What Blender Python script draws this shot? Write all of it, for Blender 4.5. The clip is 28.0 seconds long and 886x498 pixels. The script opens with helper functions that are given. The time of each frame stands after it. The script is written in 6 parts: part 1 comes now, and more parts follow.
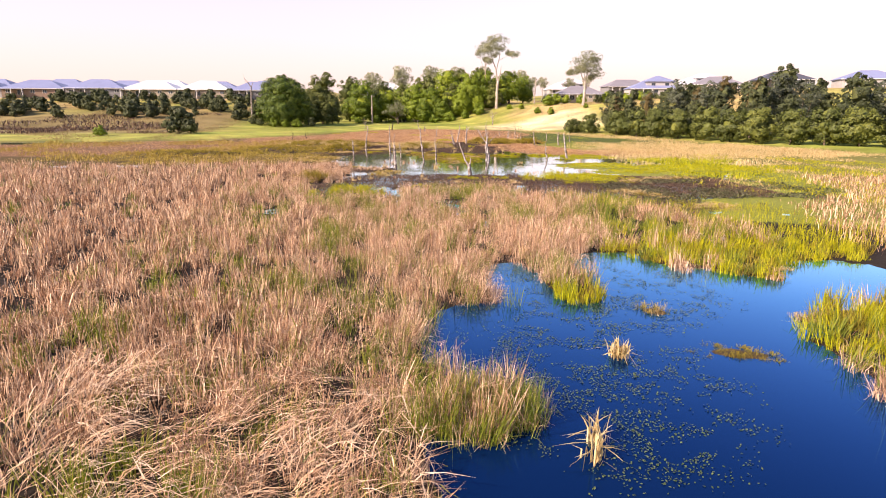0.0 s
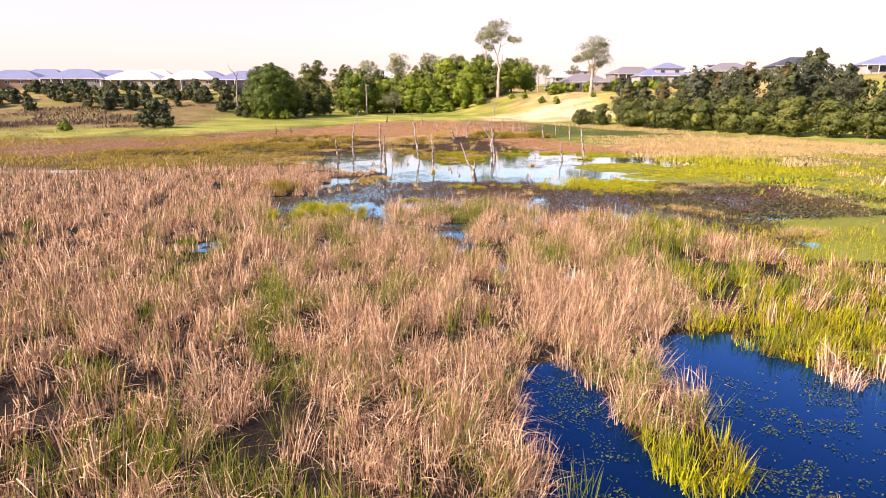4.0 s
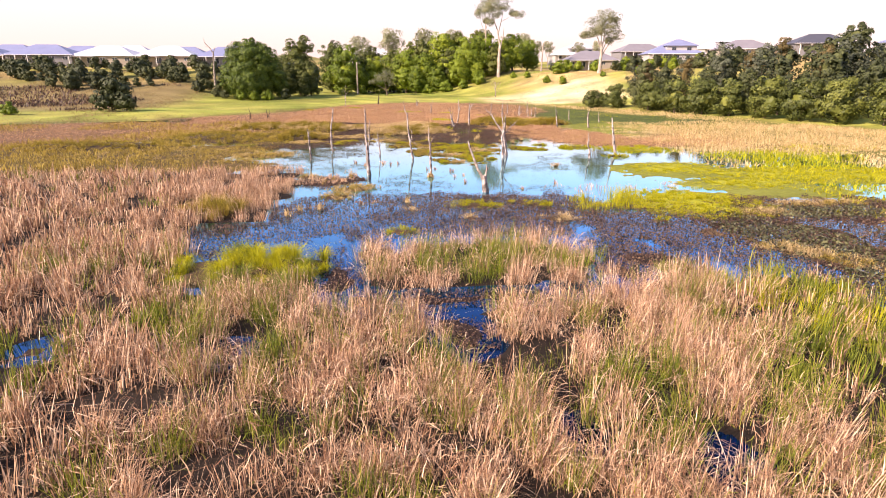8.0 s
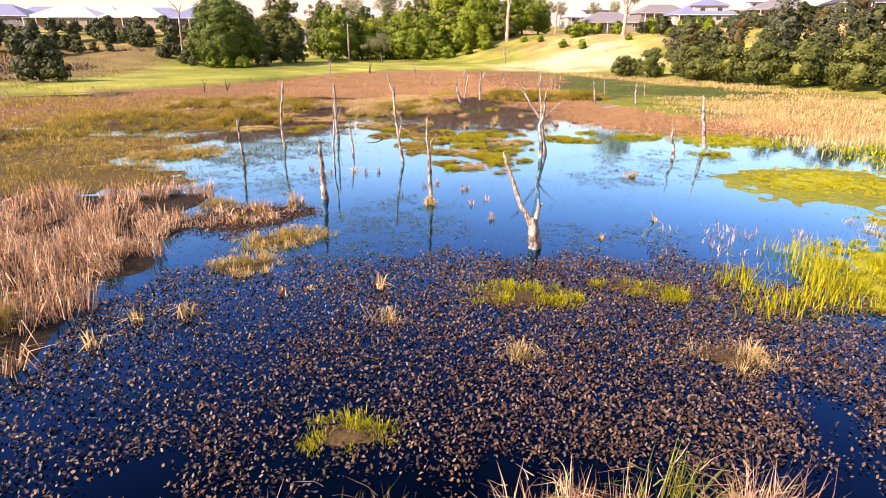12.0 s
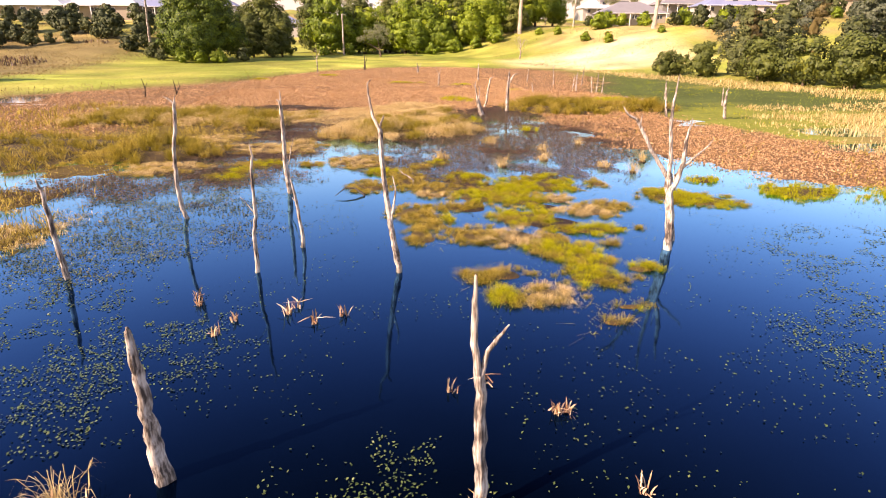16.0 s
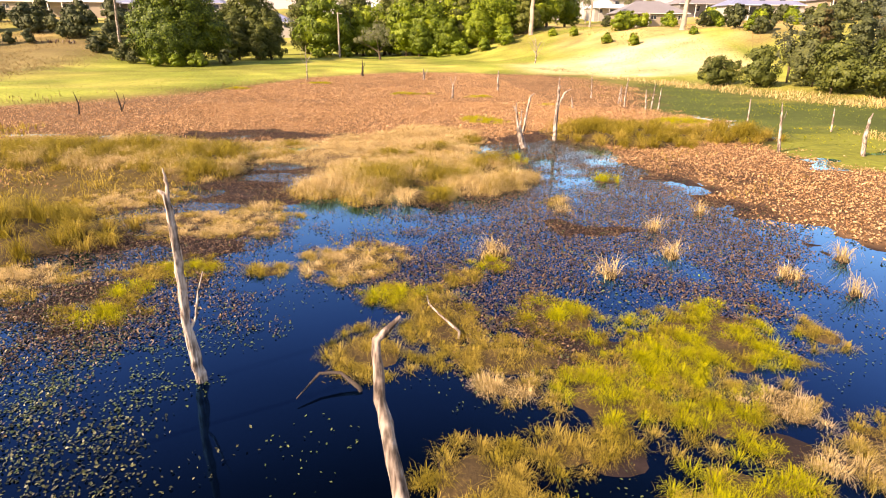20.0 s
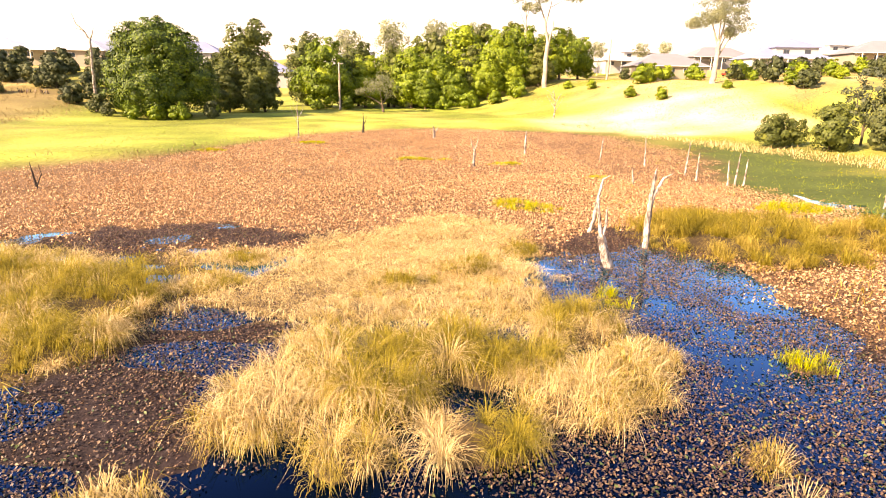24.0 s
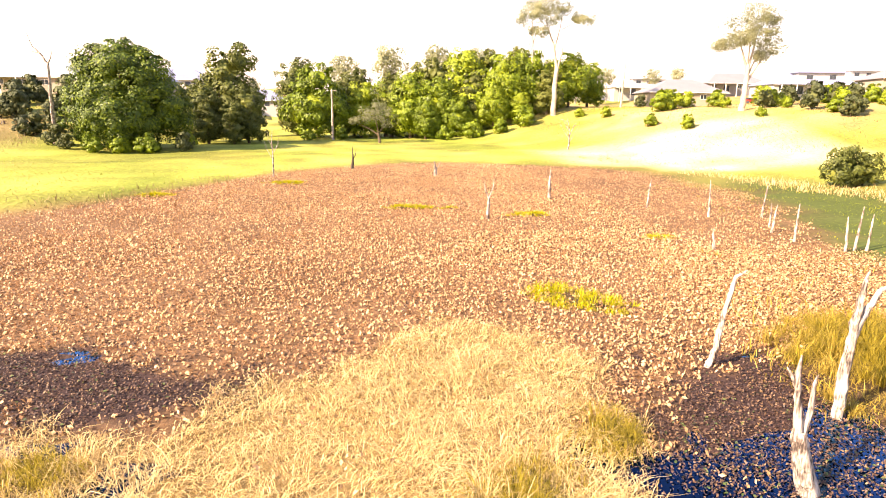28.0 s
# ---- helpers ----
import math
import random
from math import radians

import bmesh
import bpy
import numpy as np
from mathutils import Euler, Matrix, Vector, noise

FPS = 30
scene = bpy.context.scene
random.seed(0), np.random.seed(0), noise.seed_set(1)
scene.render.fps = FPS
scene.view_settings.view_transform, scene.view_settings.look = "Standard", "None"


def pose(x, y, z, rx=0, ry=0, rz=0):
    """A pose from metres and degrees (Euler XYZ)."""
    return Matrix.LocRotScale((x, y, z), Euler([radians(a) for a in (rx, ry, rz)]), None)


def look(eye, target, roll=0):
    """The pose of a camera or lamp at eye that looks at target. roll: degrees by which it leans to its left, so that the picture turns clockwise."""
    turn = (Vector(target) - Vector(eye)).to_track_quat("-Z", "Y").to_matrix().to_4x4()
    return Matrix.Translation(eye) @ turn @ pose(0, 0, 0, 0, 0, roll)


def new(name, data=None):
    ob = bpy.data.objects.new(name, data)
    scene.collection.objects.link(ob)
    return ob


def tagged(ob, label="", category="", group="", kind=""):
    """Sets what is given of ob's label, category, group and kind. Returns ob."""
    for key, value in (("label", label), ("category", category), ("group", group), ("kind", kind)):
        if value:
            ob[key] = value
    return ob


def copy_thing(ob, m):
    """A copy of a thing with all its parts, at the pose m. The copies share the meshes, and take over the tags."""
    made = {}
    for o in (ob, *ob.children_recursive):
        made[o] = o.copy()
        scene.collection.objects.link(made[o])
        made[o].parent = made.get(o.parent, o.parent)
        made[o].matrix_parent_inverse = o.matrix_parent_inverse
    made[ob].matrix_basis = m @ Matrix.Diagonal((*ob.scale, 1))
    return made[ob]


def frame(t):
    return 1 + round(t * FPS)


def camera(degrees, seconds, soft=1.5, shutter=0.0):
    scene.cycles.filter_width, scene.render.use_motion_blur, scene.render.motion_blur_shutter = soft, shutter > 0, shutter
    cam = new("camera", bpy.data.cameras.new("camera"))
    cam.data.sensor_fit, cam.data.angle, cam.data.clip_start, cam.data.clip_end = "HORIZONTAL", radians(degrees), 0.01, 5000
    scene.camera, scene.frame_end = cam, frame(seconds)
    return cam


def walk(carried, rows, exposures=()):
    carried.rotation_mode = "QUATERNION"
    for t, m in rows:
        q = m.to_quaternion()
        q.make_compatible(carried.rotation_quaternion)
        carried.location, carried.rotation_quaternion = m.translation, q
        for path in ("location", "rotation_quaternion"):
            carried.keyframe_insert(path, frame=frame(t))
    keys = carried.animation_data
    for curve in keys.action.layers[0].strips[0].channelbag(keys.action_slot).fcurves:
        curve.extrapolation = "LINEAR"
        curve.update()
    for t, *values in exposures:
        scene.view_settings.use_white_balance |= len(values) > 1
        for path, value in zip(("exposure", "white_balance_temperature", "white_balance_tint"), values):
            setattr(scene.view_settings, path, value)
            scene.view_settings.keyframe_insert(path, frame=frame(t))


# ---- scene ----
cam = camera(75.03, 28.0, 1.0)
# seconds, place in metres, turn to the right, tilt down and lean in degrees
PATH = [
    (0.0, -4.855, -19.915, 7.477, 5.753, 14.009, 0.303),
    (0.5, -4.802, -18.514, 7.499, 5.823, 14.092, 0.375),
    (1.0, -4.745, -16.997, 7.524, 5.816, 14.083, 0.401),
    (1.5, -4.624, -15.516, 7.550, 5.822, 14.083, 0.378),
    (2.0, -4.447, -14.042, 7.589, 5.753, 14.088, 0.315),
    (2.5, -4.227, -12.623, 7.624, 5.718, 14.107, 0.182),
    (3.0, -3.991, -11.121, 7.674, 5.712, 13.835, 0.094),
    (3.5, -3.781, -9.716, 7.702, 5.734, 14.258, 0.004),
    (5.5, -3.546, -4.856, 8.136, 5.994, 16.919, 0.078),
    (6.0, -3.447, -3.190, 8.167, 6.057, 16.910, 0.008),
    (6.5, -3.287, -1.345, 8.150, 6.156, 16.919, -0.003),
    (7.0, -3.079, 0.667, 8.092, 6.167, 16.949, 0.054),
    (7.5, -2.859, 2.835, 8.024, 6.209, 16.974, 0.125),
    (8.0, -2.653, 5.152, 7.975, 6.271, 17.076, 0.159),
    (8.5, -2.436, 7.509, 7.912, 6.296, 17.322, 0.226),
    (9.0, -2.232, 9.878, 7.829, 6.333, 17.312, 0.243),
    (9.5, -2.034, 12.240, 7.728, 6.372, 17.313, 0.230),
    (10.0, -1.802, 14.696, 7.649, 6.382, 17.412, 0.189),
    (10.5, -1.547, 17.160, 7.524, 6.369, 18.122, 0.139),
    (11.0, -1.319, 19.673, 7.372, 6.296, 18.877, 0.129),
    (11.5, -1.088, 22.218, 7.226, 6.230, 19.519, 0.086),
    (12.0, -0.847, 24.916, 7.160, 6.195, 20.092, 0.128),
    (12.5, -0.598, 27.504, 7.135, 6.172, 20.535, 0.252),
    (14.5, 0.118, 37.351, 6.967, 6.041, 20.790, 0.269),
    (15.0, 0.162, 39.732, 6.915, 6.063, 20.748, 0.277),
    (15.5, 0.140, 41.928, 6.805, 6.091, 20.723, 0.315),
    (16.0, 0.087, 44.074, 6.738, 6.117, 20.672, 0.353),
    (16.5, 0.027, 46.016, 6.746, 6.158, 20.680, 0.380),
    (17.0, 0.005, 47.940, 6.784, 6.180, 20.672, 0.410),
    (17.5, -0.012, 49.686, 6.800, 6.233, 20.680, 0.437),
    (18.0, -0.036, 51.527, 6.817, 6.283, 20.660, 0.452),
    (18.5, -0.087, 53.331, 6.816, 6.306, 20.665, 0.505),
    (19.0, -0.157, 55.163, 6.814, 6.357, 20.664, 0.536),
    (19.5, -0.193, 56.948, 6.789, 6.412, 20.636, 0.591),
    (20.0, -0.227, 58.759, 6.761, 6.399, 20.633, 0.602),
    (20.5, -0.295, 60.517, 6.712, 6.417, 20.626, 0.622),
    (21.0, -0.379, 62.379, 6.690, 6.413, 20.589, 0.634),
    (21.5, -0.434, 64.142, 6.683, 6.432, 20.503, 0.761),
    (23.5, -0.364, 71.146, 6.965, 6.351, 16.691, 1.030),
    (24.0, -0.227, 72.824, 6.959, 6.295, 16.098, 0.979),
    (24.5, -0.037, 74.429, 6.927, 6.265, 15.594, 0.916),
    (25.0, 0.145, 75.995, 6.895, 6.242, 14.618, 0.906),
    (25.5, 0.315, 77.516, 6.858, 6.325, 13.468, 0.881),
    (26.0, 0.426, 79.085, 6.832, 6.334, 13.432, 0.837),
    (26.5, 0.531, 80.635, 6.837, 6.318, 13.435, 0.831),
    (27.0, 0.604, 82.183, 6.855, 6.306, 13.441, 0.812),
    (27.5, 0.712, 83.653, 6.879, 6.196, 13.494, 0.772),
    (28.0, 0.807, 85.154, 6.919, 6.191, 13.474, 0.818),
]
EXPOSURES = [(0.0, 1.0, 7600, 26), (8.0, 1.08, 7600, 28), (12.0, 1.14, 8100, 28), (17.0, 1.27, 9100, 26), (21.5, 1.45, 10000, 22), (24.0, 1.8, 10200, 22), (28.0, 1.95, 9200, 22)]
walk(cam, [(t, pose(x, y, z, 90 - tilt, 0, -turn) @ pose(0, 0, 0, 0, 0, lean)) for t, x, y, z, turn, tilt, lean in PATH], EXPOSURES)

# ---------------------------------------------------------------- light
SUN_ELEVATION, SUN_TRAVEL = 33.0, Vector((0.90, 0.43, 0))
world = bpy.data.worlds.new("sky")
scene.world = world
world.use_nodes = True
wn = world.node_tree.nodes
sky = wn.new("ShaderNodeTexSky")
sky.sky_type, sky.sun_disc = "NISHITA", False
sky.sun_elevation = radians(SUN_ELEVATION)
sky.sun_rotation = math.atan2(-SUN_TRAVEL.x, -SUN_TRAVEL.y)
sky.air_density, sky.dust_density, sky.ozone_density = 1.0, 0.7, 4.0
wn["Background"].inputs["Strength"].default_value = 0.15
# pale haze that thickens evenly towards the horizon
ways, apart, clear, thick, veil = (wn.new("ShaderNode" + k) for k in ("TexCoord", "SeparateXYZ", "Math", "Math", "Mix"))
clear.operation, thick.operation, veil.data_type = "SUBTRACT", "POWER", "RGBA"
clear.use_clamp = True
clear.inputs[0].default_value, thick.inputs[1].default_value = 1.0, 3.5
veil.inputs[7].default_value = (3.4, 2.95, 2.95, 1)
for a, b in ((ways.outputs["Generated"], apart.inputs[0]), (apart.outputs["Z"], clear.inputs[1]), (clear.outputs[0], thick.inputs[0]), (thick.outputs[0], veil.inputs["Factor"]), (sky.outputs[0], veil.inputs[6]), (veil.outputs[2], wn["Background"].inputs["Color"])):
    world.node_tree.links.new(a, b)
sun = new("sun", bpy.data.lights.new("sun", "SUN"))
sun.data.energy, sun.data.angle, sun.data.color = 5.0, radians(0.5), (1.0, 0.93, 0.82)
travel = SUN_TRAVEL.normalized() * math.cos(radians(SUN_ELEVATION))
sun.matrix_world = look((0, 0, 60), (travel.x, travel.y, 60 - math.sin(radians(SUN_ELEVATION))))

rng = np.random.default_rng(7)


# ---------------------------------------------------------------- small tools
def lattice(x, y, seed):
    a = np.sin(x * 127.1 + y * 311.7 + seed * 74.7) * 43758.5453
    return a - np.floor(a)


def vnoise(x, y, scale, seed=0):
    """Smooth noise, 0 to 1, with cells of the given size."""
    x, y = np.asarray(x, float) / scale, np.asarray(y, float) / scale
    ix, iy = np.floor(x), np.floor(y)
    u, v = x - ix, y - iy
    u, v = u * u * (3 - 2 * u), v * v * (3 - 2 * v)
    a, b = lattice(ix, iy, seed), lattice(ix + 1, iy, seed)
    c, d = lattice(ix, iy + 1, seed), lattice(ix + 1, iy + 1, seed)
    return (a * (1 - u) + b * u) * (1 - v) + (c * (1 - u) + d * u) * v


def step(v):
    v = np.clip(v, 0, 1)
    return v * v * (3 - 2 * v)


def blob(x, y, ellipses, rough=0.35, seed=3):
    """Over 0 inside any of the ellipses (x, y, half-widths, turn in degrees), with an uneven rim."""
    best = np.full(np.shape(x), -9.0)
    wob = (vnoise(x, y, 1.3, seed) - 0.5) * rough * 1.4 + (vnoise(x, y, 0.45, seed + 1) - 0.5) * rough * 0.7
    for cx, cy, rx, ry, turn in ellipses:
        c, s = math.cos(radians(turn)), math.sin(radians(turn))
        px, py = (x - cx) * c + (y - cy) * s, -(x - cx) * s + (y - cy) * c
        r = np.sqrt((px / rx) ** 2 + (py / ry) ** 2)
        best = np.maximum(best, (1 - r) * min(rx, ry) + wob)
    return best


def mesh_of(name, verts, *polys):
    """A mesh from arrays of points and of faces (one array for each number of corners)."""
    me = bpy.data.meshes.new(name)
    verts = np.asarray(verts, np.float32).reshape(-1, 3)
    polys = [np.asarray(p, np.int32) for p in polys if len(p)]
    loops = np.concatenate([p.ravel() for p in polys])
    counts = np.concatenate([np.full(len(p), p.shape[1], np.int32) for p in polys])
    me.vertices.add(len(verts))
    me.vertices.foreach_set("co", verts.ravel())
    me.loops.add(len(loops))
    me.loops.foreach_set("vertex_index", loops)
    me.polygons.add(len(counts))
    me.polygons.foreach_set("loop_start", np.concatenate([[0], np.cumsum(counts)[:-1]]).astype(np.int32))
    me.update(calc_edges=True)
    return me


def make(name, me, mat, parent=None, label="", smooth=False):
    ob = new(name, me)
    if mat:
        me.materials.append(mat)
    if smooth:
        me.polygons.foreach_set("use_smooth", np.ones(len(me.polygons), bool))
    if parent:
        ob.parent = parent
    return tagged(ob, label)


def part(name, bm, material, parent, label="", smooth=False):
    me = bpy.data.meshes.new(name)
    bm.to_mesh(me)
    bm.free()
    return make(name, me, material, parent, label, smooth)


def blades_mesh(name, x, y, z, height, width, leanx, leany, droop=0.25, segments=2, broken=0.0, curve=1.8):
    """Tapered leaf blades: each stands at x, y, z, leans by leanx, leany metres and bows over at its tip; some are snapped half-way."""
    n = len(x)
    snap = (rng.random(n) < broken) * height
    way, fall = rng.uniform(0, 2 * math.pi, n), rng.uniform(0.4, 1.9, n)
    turn = rng.uniform(0, math.pi, n)
    wx, wy = np.cos(turn) * width / 2, np.sin(turn) * width / 2
    rows = []
    for k in range(segments + 1):
        f = k / segments
        bow = f ** curve
        px = x + leanx * bow
        py = y + leany * bow
        pz = z + height * (f - droop * f ** 3)
        over = max(f - 0.5, 0)
        px, py, pz = px + snap * over * np.cos(way) * 1.3, py + snap * over * np.sin(way) * 1.3, pz - snap * over * fall
        if k < segments:
            w = 1.0 - 0.35 * f
            rows += [np.stack([px - wx * w, py - wy * w, pz], 1), np.stack([px + wx * w, py + wy * w, pz], 1)]
        else:
            rows += [np.stack([px, py, pz], 1)]
    per = len(rows)
    verts = np.stack(rows, 1).reshape(-1, 3)
    base = (np.arange(n) * per)[:, None]
    quads = [base + np.array([[2 * k, 2 * k + 1, 2 * k + 3, 2 * k + 2]]) for k in range(segments - 1)]
    tris = base + np.array([[per - 3, per - 2, per - 1]])
    return mesh_of(name, verts, np.concatenate(quads) if quads else [], tris)


def leaves_mesh(name, p, size, tilt=0.5, long=1.6):
    """Loose leaves: a folded four-cornered leaf at each point, tilted at random."""
    n = len(p)
    a = rng.uniform(0, 2 * math.pi, n)
    d = np.stack([np.cos(a), np.sin(a), rng.normal(0, tilt, n)], 1)
    d /= np.linalg.norm(d, axis=1)[:, None]
    s = np.stack([-np.sin(a), np.cos(a), rng.normal(0, tilt, n)], 1)
    s /= np.linalg.norm(s, axis=1)[:, None]
    l, w = (np.asarray(size) * long / 2)[:, None], (np.asarray(size) / 2)[:, None]
    up = np.cross(d, s) * w * rng.uniform(-0.2, 0.7, n)[:, None]
    verts = np.stack([p - d * l, p + s * w + up, p + d * l, p - s * w + up], 1).reshape(-1, 3)
    base = (np.arange(n) * 4)[:, None]
    return mesh_of(name, verts, np.concatenate([base + np.array([[0, 1, 2]]), base + np.array([[0, 2, 3]])]))


def scatter(x0, x1, y0, y1, density, keep):
    """Points spread over a rectangle, kept with the chance that keep(x, y) gives."""
    n = int((x1 - x0) * (y1 - y0) * density)
    x, y = rng.uniform(x0, x1, n), rng.uniform(y0, y1, n)
    ok = rng.random(n) < keep(x, y)
    return x[ok], y[ok]


# ---------------------------------------------------------------- materials
def material(name, colours, rough=0.8, scale=1.0, island=0.6, translucent=0.0, spec=0.3, bump=0.0, patch=6.0, metal=0.0, objects=False, stretch=1.0, sharp=False, vary=False):
    """colours: a ramp from dark to light. It is driven by each piece's own chance, by grain and by patches some metres wide."""
    m = bpy.data.materials.new(name)
    m.use_nodes = True
    nt, n = m.node_tree, m.node_tree.nodes
    bsdf = n["Principled BSDF"]
    geo, co = n.new("ShaderNodeNewGeometry"), n.new("ShaderNodeTexCoord")
    grain, wide = n.new("ShaderNodeTexNoise"), n.new("ShaderNodeTexNoise")
    grain.inputs["Scale"].default_value, grain.inputs["Detail"].default_value = 6.0 / scale, 5
    wide.inputs["Scale"].default_value, wide.inputs["Detail"].default_value = 1.0 / patch, 3
    along = n.new("ShaderNodeMapping")
    along.inputs["Scale"].default_value = (1, 1, 1 / stretch)
    nt.links.new(co.outputs["Object"], along.inputs["Vector"])
    nt.links.new(along.outputs["Vector"], grain.inputs["Vector"])
    nt.links.new(geo.outputs["Position"], wide.inputs["Vector"])
    mixa, mixb = n.new("ShaderNodeMix"), n.new("ShaderNodeMix")
    mixa.inputs["Factor"].default_value, mixb.inputs["Factor"].default_value = 0.5, island
    nt.links.new(grain.outputs["Fac"], mixa.inputs["A"])
    nt.links.new(wide.outputs["Fac"], mixa.inputs["B"])
    nt.links.new(mixa.outputs[0], mixb.inputs["A"])
    if objects:
        info = n.new("ShaderNodeObjectInfo")
        nt.links.new(info.outputs["Random"], mixb.inputs["B"])
    elif vary:
        info, both = n.new("ShaderNodeObjectInfo"), n.new("ShaderNodeMix")
        both.inputs["Factor"].default_value = 0.45
        nt.links.new(geo.outputs["Random Per Island"], both.inputs["A"])
        nt.links.new(info.outputs["Random"], both.inputs["B"])
        nt.links.new(both.outputs[0], mixb.inputs["B"])
    else:
        nt.links.new(geo.outputs["Random Per Island"], mixb.inputs["B"])
    ramp = n.new("ShaderNodeValToRGB")
    els = ramp.color_ramp.elements
    while len(els) < len(colours):
        els.new(0.5)
    lo, hi = (0.12, 0.88) if island > 0.3 else (0.40, 0.60) if sharp else (0.3, 0.7)
    for k, c in enumerate(colours):
        els[k].position = lo + (hi - lo) * k / (len(colours) - 1)
        els[k].color = (*c, 1)
    nt.links.new(mixb.outputs[0], ramp.inputs["Fac"])
    nt.links.new(ramp.outputs["Color"], bsdf.inputs["Base Color"])
    bsdf.inputs["Roughness"].default_value = rough
    bsdf.inputs["Specular IOR Level"].default_value = spec
    bsdf.inputs["Metallic"].default_value = metal
    if bump:
        b = n.new("ShaderNodeBump")
        b.inputs["Strength"].default_value, b.inputs["Distance"].default_value = bump, 0.05 * scale
        nt.links.new(grain.outputs["Fac"], b.inputs["Height"])
        nt.links.new(b.outputs["Normal"], bsdf.inputs["Normal"])
    if translucent:
        tr, mix = n.new("ShaderNodeBsdfTranslucent"), n.new("ShaderNodeMixShader")
        mix.inputs[0].default_value = translucent
        nt.links.new(ramp.outputs["Color"], tr.inputs["Color"])
        nt.links.new(bsdf.outputs[0], mix.inputs[1])
        nt.links.new(tr.outputs[0], mix.inputs[2])
        nt.links.new(mix.outputs[0], n["Material Output"].inputs["Surface"])
    return m


DRY_REED = material("dry_reed", [(0.05, 0.025, 0.018), (0.31, 0.158, 0.088), (0.68, 0.44, 0.265), (0.94, 0.72, 0.53)], 0.7, translucent=0.15, patch=0.8, island=0.6)
GREEN_REED = material("green_reed", [(0.045, 0.075, 0.01), (0.16, 0.195, 0.017), (0.37, 0.36, 0.05)], 0.6, translucent=0.3, patch=5)
PALE_REED = material("pale_reed", [(0.5, 0.31, 0.17), (0.72, 0.51, 0.33), (0.86, 0.67, 0.5)], 0.75, translucent=0.25, patch=8)
LIME = material("lime_grass", [(0.2, 0.205, 0.005), (0.4, 0.385, 0.008), (0.57, 0.5, 0.02)], 0.6, translucent=0.35, patch=2)
GOLD = material("gold_grass", [(0.17, 0.115, 0.02), (0.37, 0.262, 0.045), (0.56, 0.42, 0.105)], 0.7, translucent=0.3, patch=2.5)
STRAW = material("straw_grass", [(0.30, 0.185, 0.073), (0.56, 0.40, 0.178), (0.78, 0.605, 0.34)], 0.75, translucent=0.25, patch=2)
OLIVE_GRASS = material("olive_sedge", [(0.11, 0.085, 0.010), (0.27, 0.205, 0.020), (0.44, 0.33, 0.045)], 0.7, translucent=0.3, patch=2)
MEADOW = material("meadow_grass", [(0.15, 0.19, 0.02), (0.27, 0.29, 0.045), (0.42, 0.38, 0.1)], 0.7, translucent=0.3, patch=14)
DEAD_LEAF = material("dead_leaf", [(0.014, 0.008, 0.009), (0.05, 0.025, 0.020), (0.12, 0.064, 0.04), (0.27, 0.165, 0.08)], 0.55, translucent=0.1, patch=3, spec=0.4)
WEED_LEAF = material("pond_weed", [(0.016, 0.017, 0.010), (0.045, 0.046, 0.018), (0.09, 0.09, 0.032), (0.18, 0.17, 0.075)], 0.5, translucent=0.1, patch=2, spec=0.4)
RUST_LEAF = material("rust_leaf", [(0.14, 0.068, 0.033), (0.375, 0.20, 0.098), (0.55, 0.325, 0.17), (0.67, 0.44, 0.25)], 0.6, translucent=0.15, patch=6)
PAD_LEAF = material("pad_leaf", [(0.022, 0.04, 0.012), (0.06, 0.088, 0.026), (0.13, 0.155, 0.055)], 0.45, translucent=0.1, patch=2, spec=0.4)
DEADWOOD = material("bleached_wood", [(0.055, 0.04, 0.034), (0.2, 0.155, 0.13), (0.37, 0.305, 0.265), (0.52, 0.45, 0.4)], 0.85, scale=0.2, island=0.0, bump=1.0, patch=0.35, stretch=10, sharp=True)
DARKWOOD = material("charred_wood", [(0.03, 0.022, 0.018), (0.09, 0.065, 0.05)], 0.9, scale=0.3, island=0.0, bump=0.7, patch=0.5)
BARK = material("gum_bark", [(0.15, 0.11, 0.085), (0.34, 0.28, 0.23), (0.48, 0.42, 0.36)], 0.8, scale=0.8, island=0.0, bump=0.4, patch=1.5)
DARK_BARK = material("dark_bark", [(0.06, 0.045, 0.03), (0.14, 0.10, 0.07)], 0.9, scale=0.5, island=0.0, bump=0.6, patch=1)
THATCH = material("root_thatch", [(0.02, 0.012, 0.006), (0.05, 0.03, 0.011), (0.11, 0.068, 0.024)], 0.85, island=0.0, bump=0.8, patch=0.8, scale=0.5)
GREEN_THATCH = material("green_thatch", [(0.10, 0.105, 0.008), (0.24, 0.245, 0.013), (0.40, 0.38, 0.02)], 0.85, island=0.0, bump=0.8, patch=0.8, scale=0.5)
DARK_CROWN = material("dark_crown", [(0.014, 0.03, 0.004), (0.05, 0.088, 0.008), (0.17, 0.225, 0.018)], 0.55, translucent=0.12, patch=3)
BRIGHT_CROWN = material("bright_crown", [(0.03, 0.055, 0.006), (0.14, 0.20, 0.012), (0.36, 0.41, 0.035)], 0.5, translucent=0.18, patch=3, vary=True)
OLIVE_CROWN = material("olive_crown", [(0.024, 0.034, 0.008), (0.075, 0.092, 0.018), (0.19, 0.20, 0.036)], 0.6, translucent=0.12, patch=3, vary=True)
GUM_CROWN = material("gum_crown", [(0.13, 0.14, 0.075), (0.26, 0.265, 0.15), (0.42, 0.41, 0.25)], 0.6, translucent=0.4, patch=3, vary=True)
